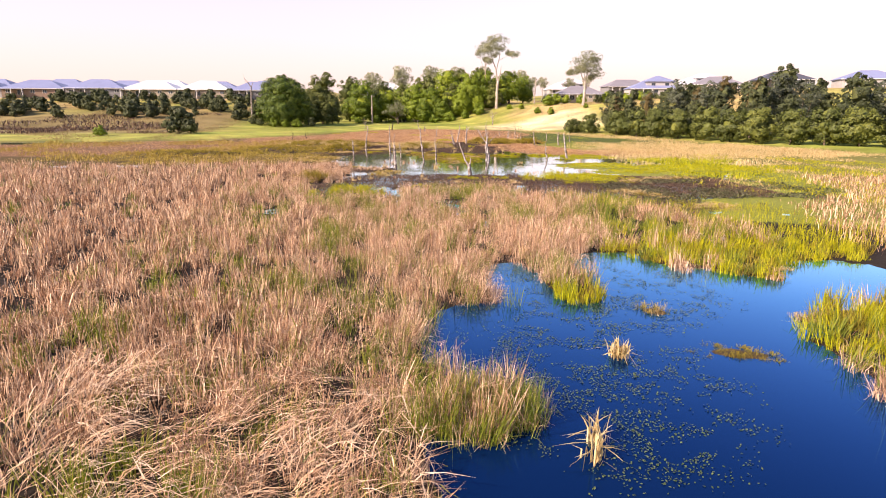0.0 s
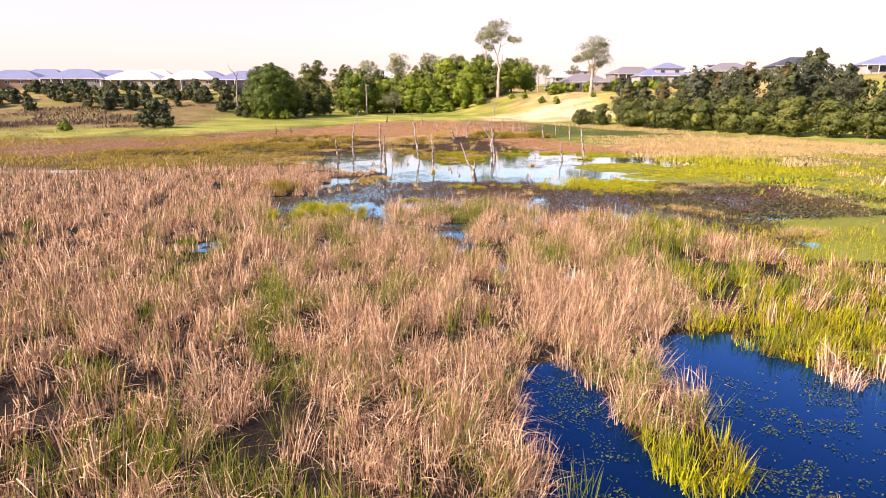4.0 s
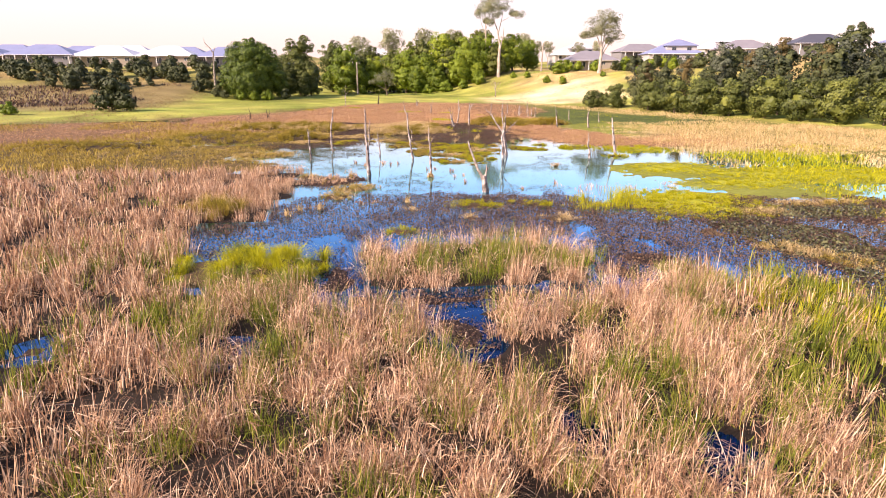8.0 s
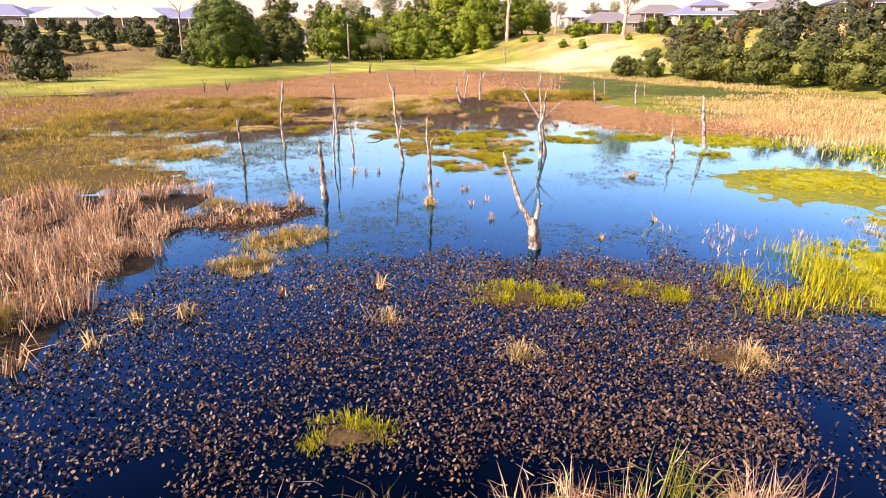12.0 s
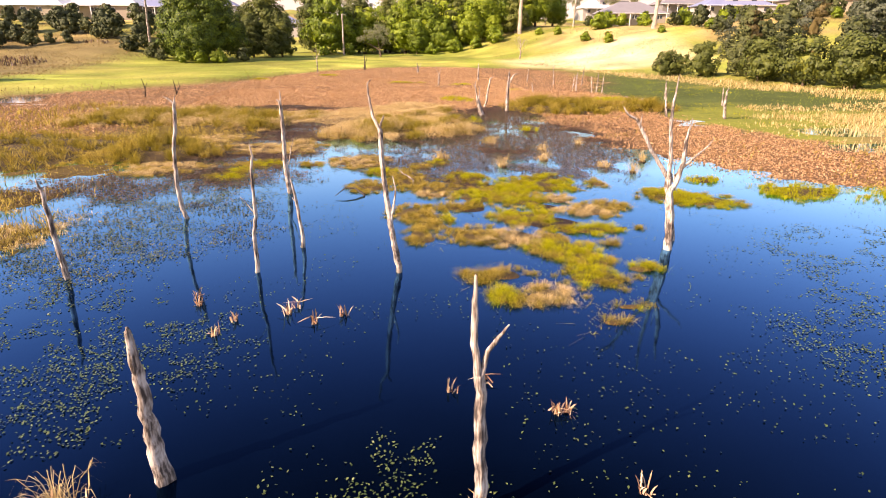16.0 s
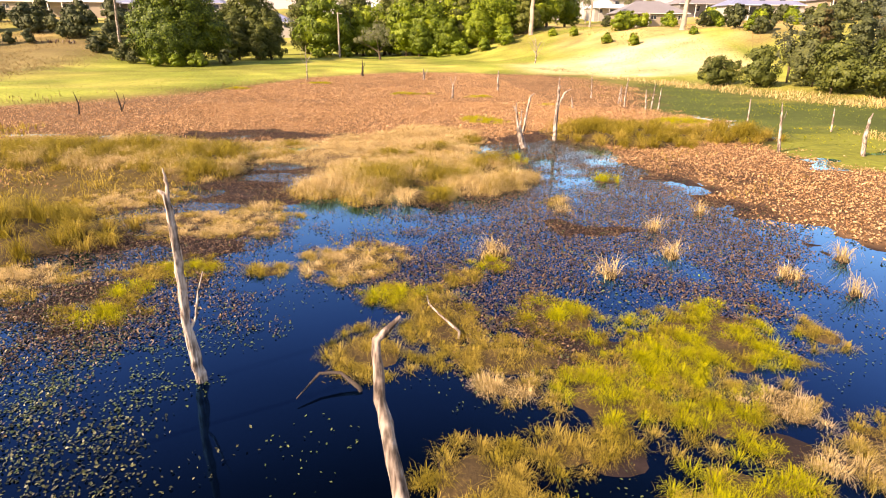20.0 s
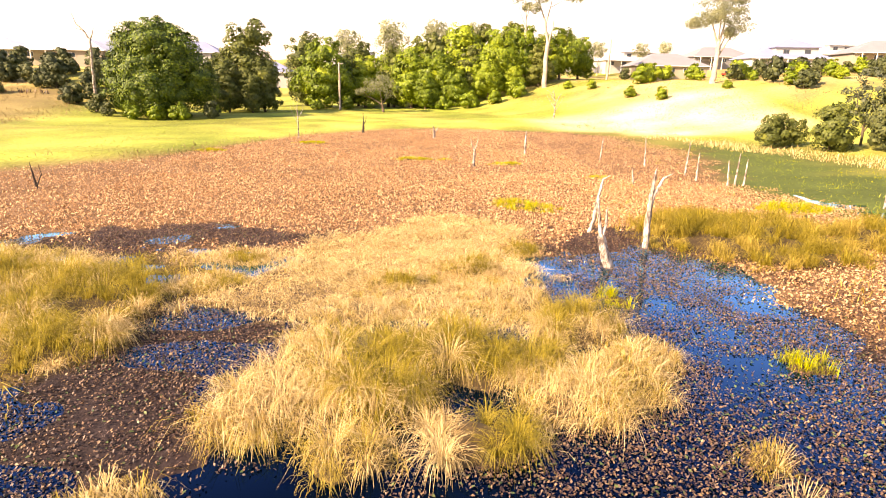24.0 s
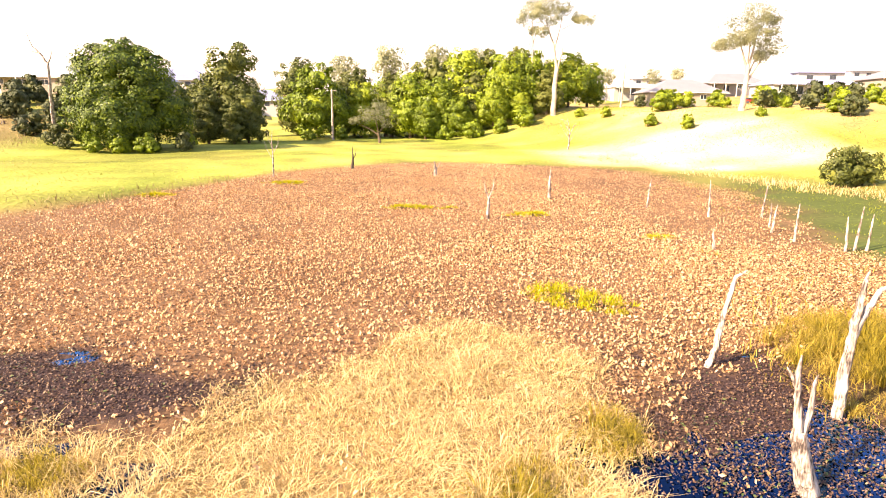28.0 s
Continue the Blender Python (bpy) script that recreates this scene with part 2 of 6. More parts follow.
WOOD_CROWN = material("wood_crown", [(0.018, 0.025, 0.012), (0.05, 0.062, 0.022), (0.12, 0.13, 0.04)], 0.65, translucent=0.1, patch=5, vary=True)
RUSTY_CROWN = material("rusty_crown", [(0.045, 0.034, 0.014), (0.11, 0.08, 0.028), (0.18, 0.135, 0.05)], 0.6, translucent=0.2, patch=3, vary=True)
GREY_CROWN = material("grey_crown", [(0.03, 0.038, 0.024), (0.07, 0.082, 0.05), (0.14, 0.15, 0.085)], 0.6, translucent=0.12, patch=3, vary=True)
HAY = material("dry_shrub", [(0.15, 0.10, 0.045), (0.28, 0.20, 0.09), (0.40, 0.30, 0.15)], 0.8, translucent=0.2, patch=4)


def ground_material():
    m = bpy.data.materials.new("ground")
    m.use_nodes = True
    nt, n = m.node_tree, m.node_tree.nodes
    tint, co = n.new("ShaderNodeVertexColor"), n.new("ShaderNodeTexCoord")
    tint.layer_name = "soil"
    noise_a, noise_b = n.new("ShaderNodeTexNoise"), n.new("ShaderNodeTexNoise")
    noise_a.inputs["Scale"].default_value, noise_a.inputs["Detail"].default_value = 2.5, 8
    noise_b.inputs["Scale"].default_value, noise_b.inputs["Detail"].default_value = 0.18, 5
    add, rng_map, mul = n.new("ShaderNodeMath"), n.new("ShaderNodeMapRange"), n.new("ShaderNodeMix")
    nt.links.new(co.outputs["Object"], noise_a.inputs["Vector"])
    nt.links.new(co.outputs["Object"], noise_b.inputs["Vector"])
    nt.links.new(noise_a.outputs["Fac"], add.inputs[0])
    nt.links.new(noise_b.outputs["Fac"], add.inputs[1])
    nt.links.new(add.outputs[0], rng_map.inputs["Value"])
    for k, v in (("From Min", 0.6), ("From Max", 1.4), ("To Min", 0.6), ("To Max", 1.35)):
        rng_map.inputs[k].default_value = v
    mul.data_type, mul.blend_type = "RGBA", "MULTIPLY"
    mul.inputs["Factor"].default_value = 1
    nt.links.new(tint.outputs["Color"], mul.inputs[6])
    nt.links.new(rng_map.outputs[0], mul.inputs[7])
    bsdf = n["Principled BSDF"]
    nt.links.new(mul.outputs[2], bsdf.inputs["Base Color"])
    bsdf.inputs["Roughness"].default_value = 0.9
    bsdf.inputs["Specular IOR Level"].default_value = 0.15
    b = n.new("ShaderNodeBump")
    b.inputs["Strength"].default_value, b.inputs["Distance"].default_value = 0.8, 0.15
    nt.links.new(noise_a.outputs["Fac"], b.inputs["Height"])
    nt.links.new(b.outputs["Normal"], bsdf.inputs["Normal"])
    return m


def water_material():
    m = bpy.data.materials.new("pond_water")
    m.use_nodes = True
    nt, n = m.node_tree, m.node_tree.nodes
    bsdf = n["Principled BSDF"]
    co, wave, silt = n.new("ShaderNodeTexCoord"), n.new("ShaderNodeTexNoise"), n.new("ShaderNodeTexNoise")
    wave.inputs["Scale"].default_value, wave.inputs["Detail"].default_value = 1.6, 3
    silt.inputs["Scale"].default_value, silt.inputs["Detail"].default_value = 0.22, 4
    ramp, b = n.new("ShaderNodeValToRGB"), n.new("ShaderNodeBump")
    ramp.color_ramp.elements[0].position, ramp.color_ramp.elements[1].position = 0.35, 0.7
    ramp.color_ramp.elements[0].color = (0.00012, 0.0009, 0.0034, 1)
    ramp.color_ramp.elements[1].color = (0.0003, 0.002, 0.008, 1)
    b.inputs["Strength"].default_value, b.inputs["Distance"].default_value = 0.10, 0.02
    for a in (wave, silt):
        nt.links.new(co.outputs["Object"], a.inputs["Vector"])
    nt.links.new(silt.outputs["Fac"], ramp.inputs["Fac"])
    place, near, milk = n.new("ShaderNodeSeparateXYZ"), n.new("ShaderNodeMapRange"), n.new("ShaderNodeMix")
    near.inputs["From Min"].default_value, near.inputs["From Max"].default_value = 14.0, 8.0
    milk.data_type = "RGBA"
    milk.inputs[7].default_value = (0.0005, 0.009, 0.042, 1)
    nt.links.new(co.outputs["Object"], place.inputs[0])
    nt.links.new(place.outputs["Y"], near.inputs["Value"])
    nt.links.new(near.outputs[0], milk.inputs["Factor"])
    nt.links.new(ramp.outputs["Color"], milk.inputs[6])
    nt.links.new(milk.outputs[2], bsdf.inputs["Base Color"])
    nt.links.new(wave.outputs["Fac"], b.inputs["Height"])
    nt.links.new(b.outputs["Normal"], bsdf.inputs["Normal"])
    bsdf.inputs["Roughness"].default_value, bsdf.inputs["IOR"].default_value = 0.05, 1.55
    bsdf.inputs["Specular IOR Level"].default_value = 0.0
    gloss, fres, mix = n.new("ShaderNodeBsdfGlossy"), n.new("ShaderNodeFresnel"), n.new("ShaderNodeMixShader")
    gloss.inputs["Roughness"].default_value = 0.05
    fres.inputs["IOR"].default_value = 1.33
    nt.links.new(b.outputs["Normal"], gloss.inputs["Normal"])
    gain = n.new("ShaderNodeMapRange")
    gain.inputs["From Min"].default_value, gain.inputs["From Max"].default_value = 0.028, 0.28
    nt.links.new(fres.outputs[0], gain.inputs["Value"])
    nt.links.new(gain.outputs[0], mix.inputs[0])
    # the sky's blue is painted into the gloss colour, paling towards grazing views
    painted_sky = n.new("ShaderNodeValToRGB")
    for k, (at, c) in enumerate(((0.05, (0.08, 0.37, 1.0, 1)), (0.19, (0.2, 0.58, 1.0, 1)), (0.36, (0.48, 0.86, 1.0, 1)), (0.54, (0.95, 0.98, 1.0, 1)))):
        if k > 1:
            painted_sky.color_ramp.elements.new(at)
        painted_sky.color_ramp.elements[k].position, painted_sky.color_ramp.elements[k].color = at, c
    nt.links.new(fres.outputs[0], painted_sky.inputs["Fac"])
    nt.links.new(painted_sky.outputs["Color"], gloss.inputs["Color"])
    nt.links.new(bsdf.outputs[0], mix.inputs[1])
    nt.links.new(gloss.outputs[0], mix.inputs[2])
    nt.links.new(mix.outputs[0], n["Material Output"].inputs["Surface"])
    return m


# ---------------------------------------------------------------- plan of the wetland
POND_WATER = [(5.8, -4.8, 2.7, 3.6, 0), (2.2, -9, 5.8, 6.4, 0), (3.0, -18, 6.5, 8, 0), (0.4, -2.4, 3.8, 3.2, 0), (0.8, 3.0, 1.1, 2.4, 0), (5.5, 0, 5.5, 3.2, 0), (6.2, 4.6, 1.9, 3.2, 0), (9.2, 1.4, 3.0, 2.9, 0), (13.0, 1.4, 3, 1.2, 0), (15.8, 3.5, 2.5, 1.8, 20)]
POND_BANKS = [(3.0, 3.8, 1.5, 3.9, -10), (14.6, -3.8, 4.7, 3.0, -15), (-5.7, -10, 2.1, 4, 0), (-2.7, -7.1, 1.7, 1.2, 0)]
REED_HOLES = [(-0.4, 21.9, 0.75, 1.5, 10), (-7.5, 21.1, 0.6, 0.6, 0), (1.75, 16.2, 0.3, 0.5, 0), (4.7, 15.2, 0.25, 0.35, 0), (-13.0, 21.9, 0.4, 0.4, 0), (17.4, 18.8, 1.5, 1.8, 0)]
MUD_GAPS = [(-4.6, 27.8, 0.8, 2.6, 0), (-3.6, 24.8, 0.9, 0.9, 20), (-0.6, 24.6, 1.5, 0.7, 0), (2.4, 24.8, 1.9, 0.55, 0), (4.9, 25.1, 1.0, 0.5, 0), (9.0, 28.6, 1.6, 1.2, 0), (7.3, 26.9, 0.9, 1.2, -25), (-6.6, 49.0, 2.5, 2.0, 15)]
LIME_BED = [(-8.2, 28.6, 2.9, 2.4, 0)]
RUSHES = [(10.0, 7.6, 4.6, 2.0, 0), (15.5, 7.6, 5.0, 2.6, 0), (12.0, 3.6, 2.2, 2.0, 0), (14.8, -3.6, 7.2, 5, -15), (3.0, 1.6, 1.2, 1.6, 0)]
GREEN_SPOTS = [(-10.5, 2.4, 3.5, 1.4, 0), (-5.6, 0.8, 2.2, 1.6, 0), (-4.6, -4.4, 1.6, 1.6, 0), (-3.2, -8.4, 1.8, 1.6, 0), (-11.5, -9.7, 1.5, 1, 0), (-3, 13.3, 2, 1.4, 0), (-4.3, 17.3, 1.6, 1.6, 0), (-7.2, 11.4, 1.6, 1.4, 0), (-7, 15, 1.4, 1, 0),
               (-1.5, 14.1, 1.2, 0.8, 0), (4.1, 17.8, 1.6, 2, 0), (8.3, 18.4, 1.6, 1.6, 0), (4.6, 15.9, 1.2, 1, 0), (-2, 20.6, 1, 1, 0), (-6, 22.8, 2.4, 0.9, 0), (2.3, 28, 4.8, 2.4, 0), (-8.2, 8.1, 1.4, 1, 0)]
GREEN_RUSHES = [(12.2, 22.3, 2.2, 4.0, 0), (11.5, 12.0, 4.4, 2.2, 0)]


def shore(x, y):
    """Metres inside the wetland's edge (over 0) or outside it (under 0)."""
    top = np.interp(x, [-140, -70, -45, -30, -20, -10, 5, 35, 50, 60], [95, 100, 106, 117, 127, 149, 163, 157, 132, 110])
    right = np.interp(y, [-100, 0, 30, 60, 80, 100, 140, 160], [90, 90, 84, 76, 68, 60, 47, 40])
    return np.minimum(top - y, right - x)


def reed_field(x, y):
    """Over 0 where the tall reeds stand."""
    front = np.interp(x, [-60, -14, -12.5, -9, -6, -3.5, 0, 5, 6.5, 8, 9, 10, 12, 13.5, 14.8, 16, 17, 24], [53, 53, 33, 28.3, 28.3, 31.2, 31.8, 31.8, 30.4, 28.6, 27, 26.4, 26.2, 26, 25, 21, 16.5, 16])
    f = front - y + (vnoise(x, y, 1.6, 11) - 0.5) * 1.8
    pond = np.minimum(blob(x, y, POND_WATER), -blob(x, y, POND_BANKS))
    f = np.minimum(f, -pond)
    f = np.minimum(f, -blob(x, y, REED_HOLES + MUD_GAPS + LIME_BED))
    f = np.minimum(f, np.interp(y, [-30, 8, 14, 17, 20, 25], [30, 30, 24, 16.2, 15.6, 15.2]) - x)
    left = np.minimum(np.minimum(-8.6 - x + (vnoise(x, y, 2, 4) - .5) * 2, 54 - y), y - 36.5)
    return np.maximum(f, left)


RUSTY = [(18, 138, 9, 16, 0), (2, 128, 34, 33, 0), (-18, 112, 20, 13, 0), (-42, 92, 26, 13, 0), (8, 148, 26, 15, 0), (-60, 82, 30, 14, 0)]
RUSTY_BANK = [(22, 79, 6.5, 12, 20), (31, 72, 9, 5, 0), (19, 90, 6, 6, 0), (20, 105, 8, 9, 0)]
GOLD_LAND = [(-15.6, 74.4, 3.2, 1.8, 0), (-27, 54.5, 9, 3, 0), (-8, 94.4, 3, 1.3, 0), (-19.5, 57.5, 9, 4.2, -10), (-24, 62, 9, 4, 0), (-66, 62, 34, 10, 0), (-33, 67, 20, 8.5, 0), (-22, 85, 13, 9, 0), (-30, 59, 13, 4, 0), (-14, 90, 7, 6, 0), (16.6, 98, 5.2, 4.8, 0), (24, 99, 4, 5, 0), (-14, 63.5, 3.2, 1.6, 10)]
STRAW_LAND = [(-6.2, 95.8, 2.2, 1.3, 0), (2.4, 88.4, 2.4, 1.6, 0), (0.8, 94.2, 5.0, 6.0, 0), (-2.9, 92.2, 3.0, 2.8, 0), (3.4, 99.4, 2.9, 3.8, 0), (17.0, 28.3, 3.6, 0.9, -55), (19.8, 21.4, 2.6, 1.2, 10), (20, 36.3, 2.0, 0.7, 0), (25, 38.3, 4.2, 0.9, 0), (54, 74, 24, 14, 0)]
GREEN_LAND = [(22.8, 21.6, 5.5, 4.6, 0), (26, 41.6, 7.5, 2.6, 0), (24.4, 45.4, 6.4, 3.4, 5), (20.5, 14.8, 6.5, 5, 0), (25, 91, 2.5, 2.0, 0), (29.5, 81, 3.4, 2.4, 0), (29.5, 86, 5.5, 5, 0), (27, 93, 4, 4, 0), (31, 110, 5, 6, 0), (42, 128, 9, 14, 20), (33, 48.5, 15, 4.5, -6), (22, 52.5, 5.5, 4.0, 0), (40, 98, 13, 14, 0), (46, 114, 12, 16, 0), (27, 46, 6, 3.4, 0), (18, 40, 4.6, 2.6, 15), (20.5, 52, 3.8, 2.2, 15), (25, 65.5, 3.2, 2, 0), (45, 15, 22, 30, 0)]
MUD_LAND = [(25, 31, 12, 8.5, 0), (18, 24, 3.5, 3, 0), (-6.8, 49.4, 3.2, 2.8, 0), (-14, 98, 6, 3, 0), (-10.5, 96, 4, 2.4, 0), (16, 80, 3, 8, 0), (-8, 82, 5, 11, 0), (-4.5, 90, 3.4, 6, 0), (15, 84, 2.5, 8, 0), (6, 78.5, 4, 2, 0), (4.6, 66.5, 4.4, 5.6, 0)]
MARSH = [(32, 112, 7, 17, -18), (38, 127, 6.5, 15, -10), (44, 106, 12, 12, 0)]
WET_GAPS = [(-9, 99.5, 6, 2.2, 5), (-5.6, 98.8, 2.2, 2.4, 0), (10.5, 97.2, 3.8, 3.2, 0)]


def land(x, y):
    """How far the peat stands out of the water, 0 to 1, for rust weed, gold sedge, straw, green and mud."""
    return [step((blob(x, y, e, 1.2) + 0.6) / 1.4) for e in (RUSTY + RUSTY_BANK, GOLD_LAND, STRAW_LAND, GREEN_LAND, MUD_LAND + MUD_GAPS)]


def margin(x, y):
    return np.maximum(step((13 - shore(x, y)) / 6) * step((y - 112) / 10), np.maximum(step((x - 29) / 4) * step((y - 98) / 6), step((x - 40) / 6)))


def ground_height(x, y):
    out = -shore(x, y)
    z = -0.32 + 0.75 * step((out + 2) / 9)
    rust, gold, straw, green, mud = land(x, y)
    thatch = step((reed_field(x, y) + 0.2) / 0.8)
    lift = np.maximum(thatch * 0.96, np.maximum(rust * 1.0, gold))
    lift = np.maximum(np.maximum(lift, gold), np.maximum(np.maximum(straw, green), mud * (0.83 + 0.11 * vnoise(x, y, 1.3, 16))))
    lift = np.maximum(lift, margin(x, y))
    wet = step((blob(x, y, WET_GAPS, 1.5) + 0.5) / 1.5)
    lift = lift * (1 - wet) + np.minimum(lift, 0.87 + 0.10 * vnoise(x, y, 1.3, 16)) * wet
    lift = np.maximum(lift, 0.93 * step((blob(x, y, MUD_GAPS + REED_HOLES) + 0.5) / 0.8))
    z = np.maximum(z, -0.32 + 0.36 * lift + (vnoise(x, y, 1.7, 6) - 0.5) * 0.03 * lift)
    z = z + 8 * step((x * 0.8 + (y - 180) * 0.35 - 22) / 40) * step(out / 10) * step((y - 132) / 45)
    z = z + 0.07 * np.clip(x - 75, 0, 90) * step(out / 30) * step((y - 100) / 60)
    z = z + 9.0 * step((y - 155) / 80) * step((-x - 33) / 28)
    z = z + 3.5 * step((y - 232) / 90) * step((x + 60) / 40) * (1 - step((x - 40) / 40))
    z = z + 3.0 * step((y - 245) / 60)
    return z + (vnoise(x, y, 9, 5) - 0.5) * 0.5 * step(out / 6)


def ground_tint(x, y):
    col = np.empty((len(x), 3))
    out = -shore(x, y)
    col[:] = (0.045, 0.028, 0.022)
    tones = ((0.15, 0.083, 0.044), (0.085, 0.056, 0.017), (0.22, 0.145, 0.06), (0.17, 0.18, 0.03), (0.024, 0.015, 0.015))
    fields = land(x, y)
    for k in (4, 3, 1, 0, 2):
        f, c = fields[k], tones[k]
        col = col * (1 - f[:, None]) + np.array(c) * f[:, None]
    f = step((blob(x, y, WET_GAPS, 1.5) + 0.5) / 1.5)[:, None]
    col = col * (1 - f) + np.array((0.045, 0.026, 0.024)) * f
    f = (margin(x, y) * (1 - fields[0]))[:, None]
    col = col * (1 - f) + np.array((0.15, 0.14, 0.035)) * f
    f = step((blob(x, y, MARSH, 2.0) + 1) / 3)[:, None]
    col = col * (1 - f) + np.array((0.065, 0.085, 0.02)) * f
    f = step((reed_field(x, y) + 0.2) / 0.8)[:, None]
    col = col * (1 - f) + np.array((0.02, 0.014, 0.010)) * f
    meadow = step(out / 6)[:, None]
    grass = np.array([0.215, 0.27, 0.04]) * (1 - vnoise(x, y, 22, 2)[:, None] * 0.35) + np.array([0.20, 0.12, 0.05]) * vnoise(x, y, 7, 8)[:, None]
    dry = np.array([0.40, 0.29, 0.12])
    k = step((0.55 * vnoise(x, y, 26, 12) + 0.45 * vnoise(x, y, 7, 27) - 0.36) / 0.2)[:, None]
    hill = step((ground_height(x, y) - 1.0) / 4)[:, None]
    grass = grass * (1 - hill * k) + dry * hill * k
    sand = (step((x - 22) / 10) * step((66 - x) / 8) * step((y - 149) / 6) * step((186 - y) / 10))[:, None] * 0.8
    grass = grass * (1 - sand) + np.array([0.72, 0.58, 0.34]) * sand
    heath = (step((-x - 46) / 12) * step((y - 122) / 12) * step((212 - y) / 30))[:, None] * 0.9
    grass = grass * (1 - heath) + np.array([0.20, 0.145, 0.065]) * heath
    grass = grass * (0.62 + 0.62 * vnoise(x, y, 3.5, 14)[:, None]) * (0.75 + 0.45 * vnoise(x, y, 15, 15)[:, None])
    return col * (1 - meadow) + grass * meadow


def build_ground():
    far = np.linspace(0, 1, 42)[1:]
    xs = np.concatenate([(-20 - 180 * far - 2200 * far ** 6)[::-1], np.arange(-20, -12, 0.4), np.arange(-12, 16, 0.28), np.arange(16, 30.01, 0.4), 30 + 180 * far + 2200 * far ** 6])
    away = np.linspace(0, 1, 90)[1:]
    ys = np.concatenate([np.linspace(-60, -26, 12), np.arange(-25, 11.5, 0.8), np.arange(12, 54, 0.4), np.arange(54, 104, 0.28), np.arange(104.2, 108.01, 0.4), 108 + 180 * away + 2600 * away ** 8])
    gx, gy = np.meshgrid(xs, ys)
    gx, gy = gx.ravel(), gy.ravel()
    gz = ground_height(gx, gy)
    nx, ny = len(xs), len(ys)
    i = (np.arange(ny - 1)[:, None] * nx + np.arange(nx - 1)[None]).ravel()
    me = mesh_of("ground", np.stack([gx, gy, gz], 1), np.stack([i, i + 1, i + nx + 1, i + nx], 1))
    tint = me.color_attributes.new("soil", "FLOAT_COLOR", "POINT")
    tint.data.foreach_set("color", np.concatenate([ground_tint(gx, gy), np.ones((len(gx), 1))], 1).astype(np.float32).ravel())
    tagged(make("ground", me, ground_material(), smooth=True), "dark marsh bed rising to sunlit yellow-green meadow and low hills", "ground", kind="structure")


def build_water():
    xs, ys = np.linspace(-150, 95, 50), np.linspace(-60, 168, 46)
    gx, gy = (a.ravel() for a in np.meshgrid(xs, ys))
    i = (np.arange(45)[:, None] * 50 + np.arange(49)[None]).ravel()
    me = mesh_of("water", np.stack([gx, gy, gx * 0], 1), np.stack([i, i + 1, i + 51, i + 50], 1))
    tagged(make("water", me, water_material()), "still dark blue pond water that mirrors the sky, with blue painted into its reflection", "water", kind="structure")


build_ground()
build_water()


# ---------------------------------------------------------------- reeds
def reeds(name, x, y, low, high, mat, label, lean=0.22, width=(0.014, 0.028), droop=0.2, segments=2, broken=0.35, base=-0.1):
    n = len(x)
    tall = rng.uniform(low, high, n) * (0.58 + 0.75 * vnoise(x, y, 1.5, 21)) * (0.82 + 0.36 * vnoise(x, y, 5, 22)) * (0.62 + 0.76 * vnoise(x, y, 0.55, 20))
    gust = (vnoise(x, y, 0.45, 23) - 0.5) * 1.0
    gust2 = (vnoise(x, y, 0.45, 24) - 0.5) * 1.0
    lx = (rng.normal(0, lean, n) + gust * lean * 1.5) * tall
    ly = (rng.normal(0, lean, n) + gust2 * lean * 1.5) * tall
    me = blades_mesh(name, x, y, np.full(n, base), tall, rng.uniform(*width, n), lx, ly, droop, segments, broken)
    return tagged(make(name, me, mat), label, "reeds", kind="stuff")


def reed_clumps(name, box, per, blades, keep, low, high, mat, label, width=(0.009, 0.020), spread=0.36, segments=3, broken=0.6):
    """Reeds in tussocks: upright hearts, leaves leaning out at the rim, many snapped and matted on top."""
    cx, cy = scatter(*box, per, keep)
    n = len(cx)
    size = rng.uniform(0.7, 1.35, n)
    tall = rng.uniform(low * 0.7, high, n) * (0.78 + 0.52 * vnoise(cx, cy, 3.4, 21))
    leanx, leany = rng.normal(0, 0.13, n) + 0.06, rng.normal(0, 0.13, n)
    k = np.repeat(np.arange(n), rng.integers(int(blades * 0.6), int(blades * 1.4) + 1, n))
    m = len(k)
    r, a = np.sqrt(rng.random(m)), rng.uniform(0, 2 * math.pi, m)
    reach = spread * size[k] * r
    h = tall[k] * (1 - 0.30 * r ** 2) * rng.uniform(0.55, 1.12, m)
    lx = (0.17 * r * np.cos(a) + leanx[k] + rng.normal(0, 0.13, m)) * h
    ly = (0.17 * r * np.sin(a) + leany[k] + rng.normal(0, 0.13, m)) * h
    me = blades_mesh(name, cx[k] + reach * np.cos(a), cy[k] + reach * np.sin(a), np.full(m, -0.08), h, rng.uniform(*width, m), lx, ly, 0.06, segments, broken, 1.15)
    return tagged(make(name, me, mat), label, "reeds", kind="stuff")


def greenness(x, y):
    wet = 0.26 * step((blob(x, y, GREEN_SPOTS, 0.9) + 0.3) / 1.2)
    wet = wet + 0.5 * step((blob(x, y, GREEN_RUSHES, 1.0) + 0.2) / 1.0)
    return step((vnoise(x, y, 3.2, 31) * 0.6 + vnoise(x, y, 1.1, 32) * 0.4 + wet - 0.62) / 0.16)


def in_reeds(x, y):
    belt = 0.16 * step((blob(x, y, [(2.6, 28.6, 6, 2.6, 0), (4.6, 22.6, 4.6, 1.6, 0)]) + 0.3) / 0.6)
    gaps = step((0.62 * vnoise(x, y, 1.7, 41) + 0.38 * vnoise(x, y, 0.7, 42) + belt - 0.26) / 0.15)
    return step(reed_field(x, y) / 0.9) * (0.06 + 0.94 * np.where(x < -17, 0.75 + 0.25 * gaps, gaps))


def rushes(x, y):
    return step((blob(x, y, RUSHES, 0.8) + 0.3) / 0.8)


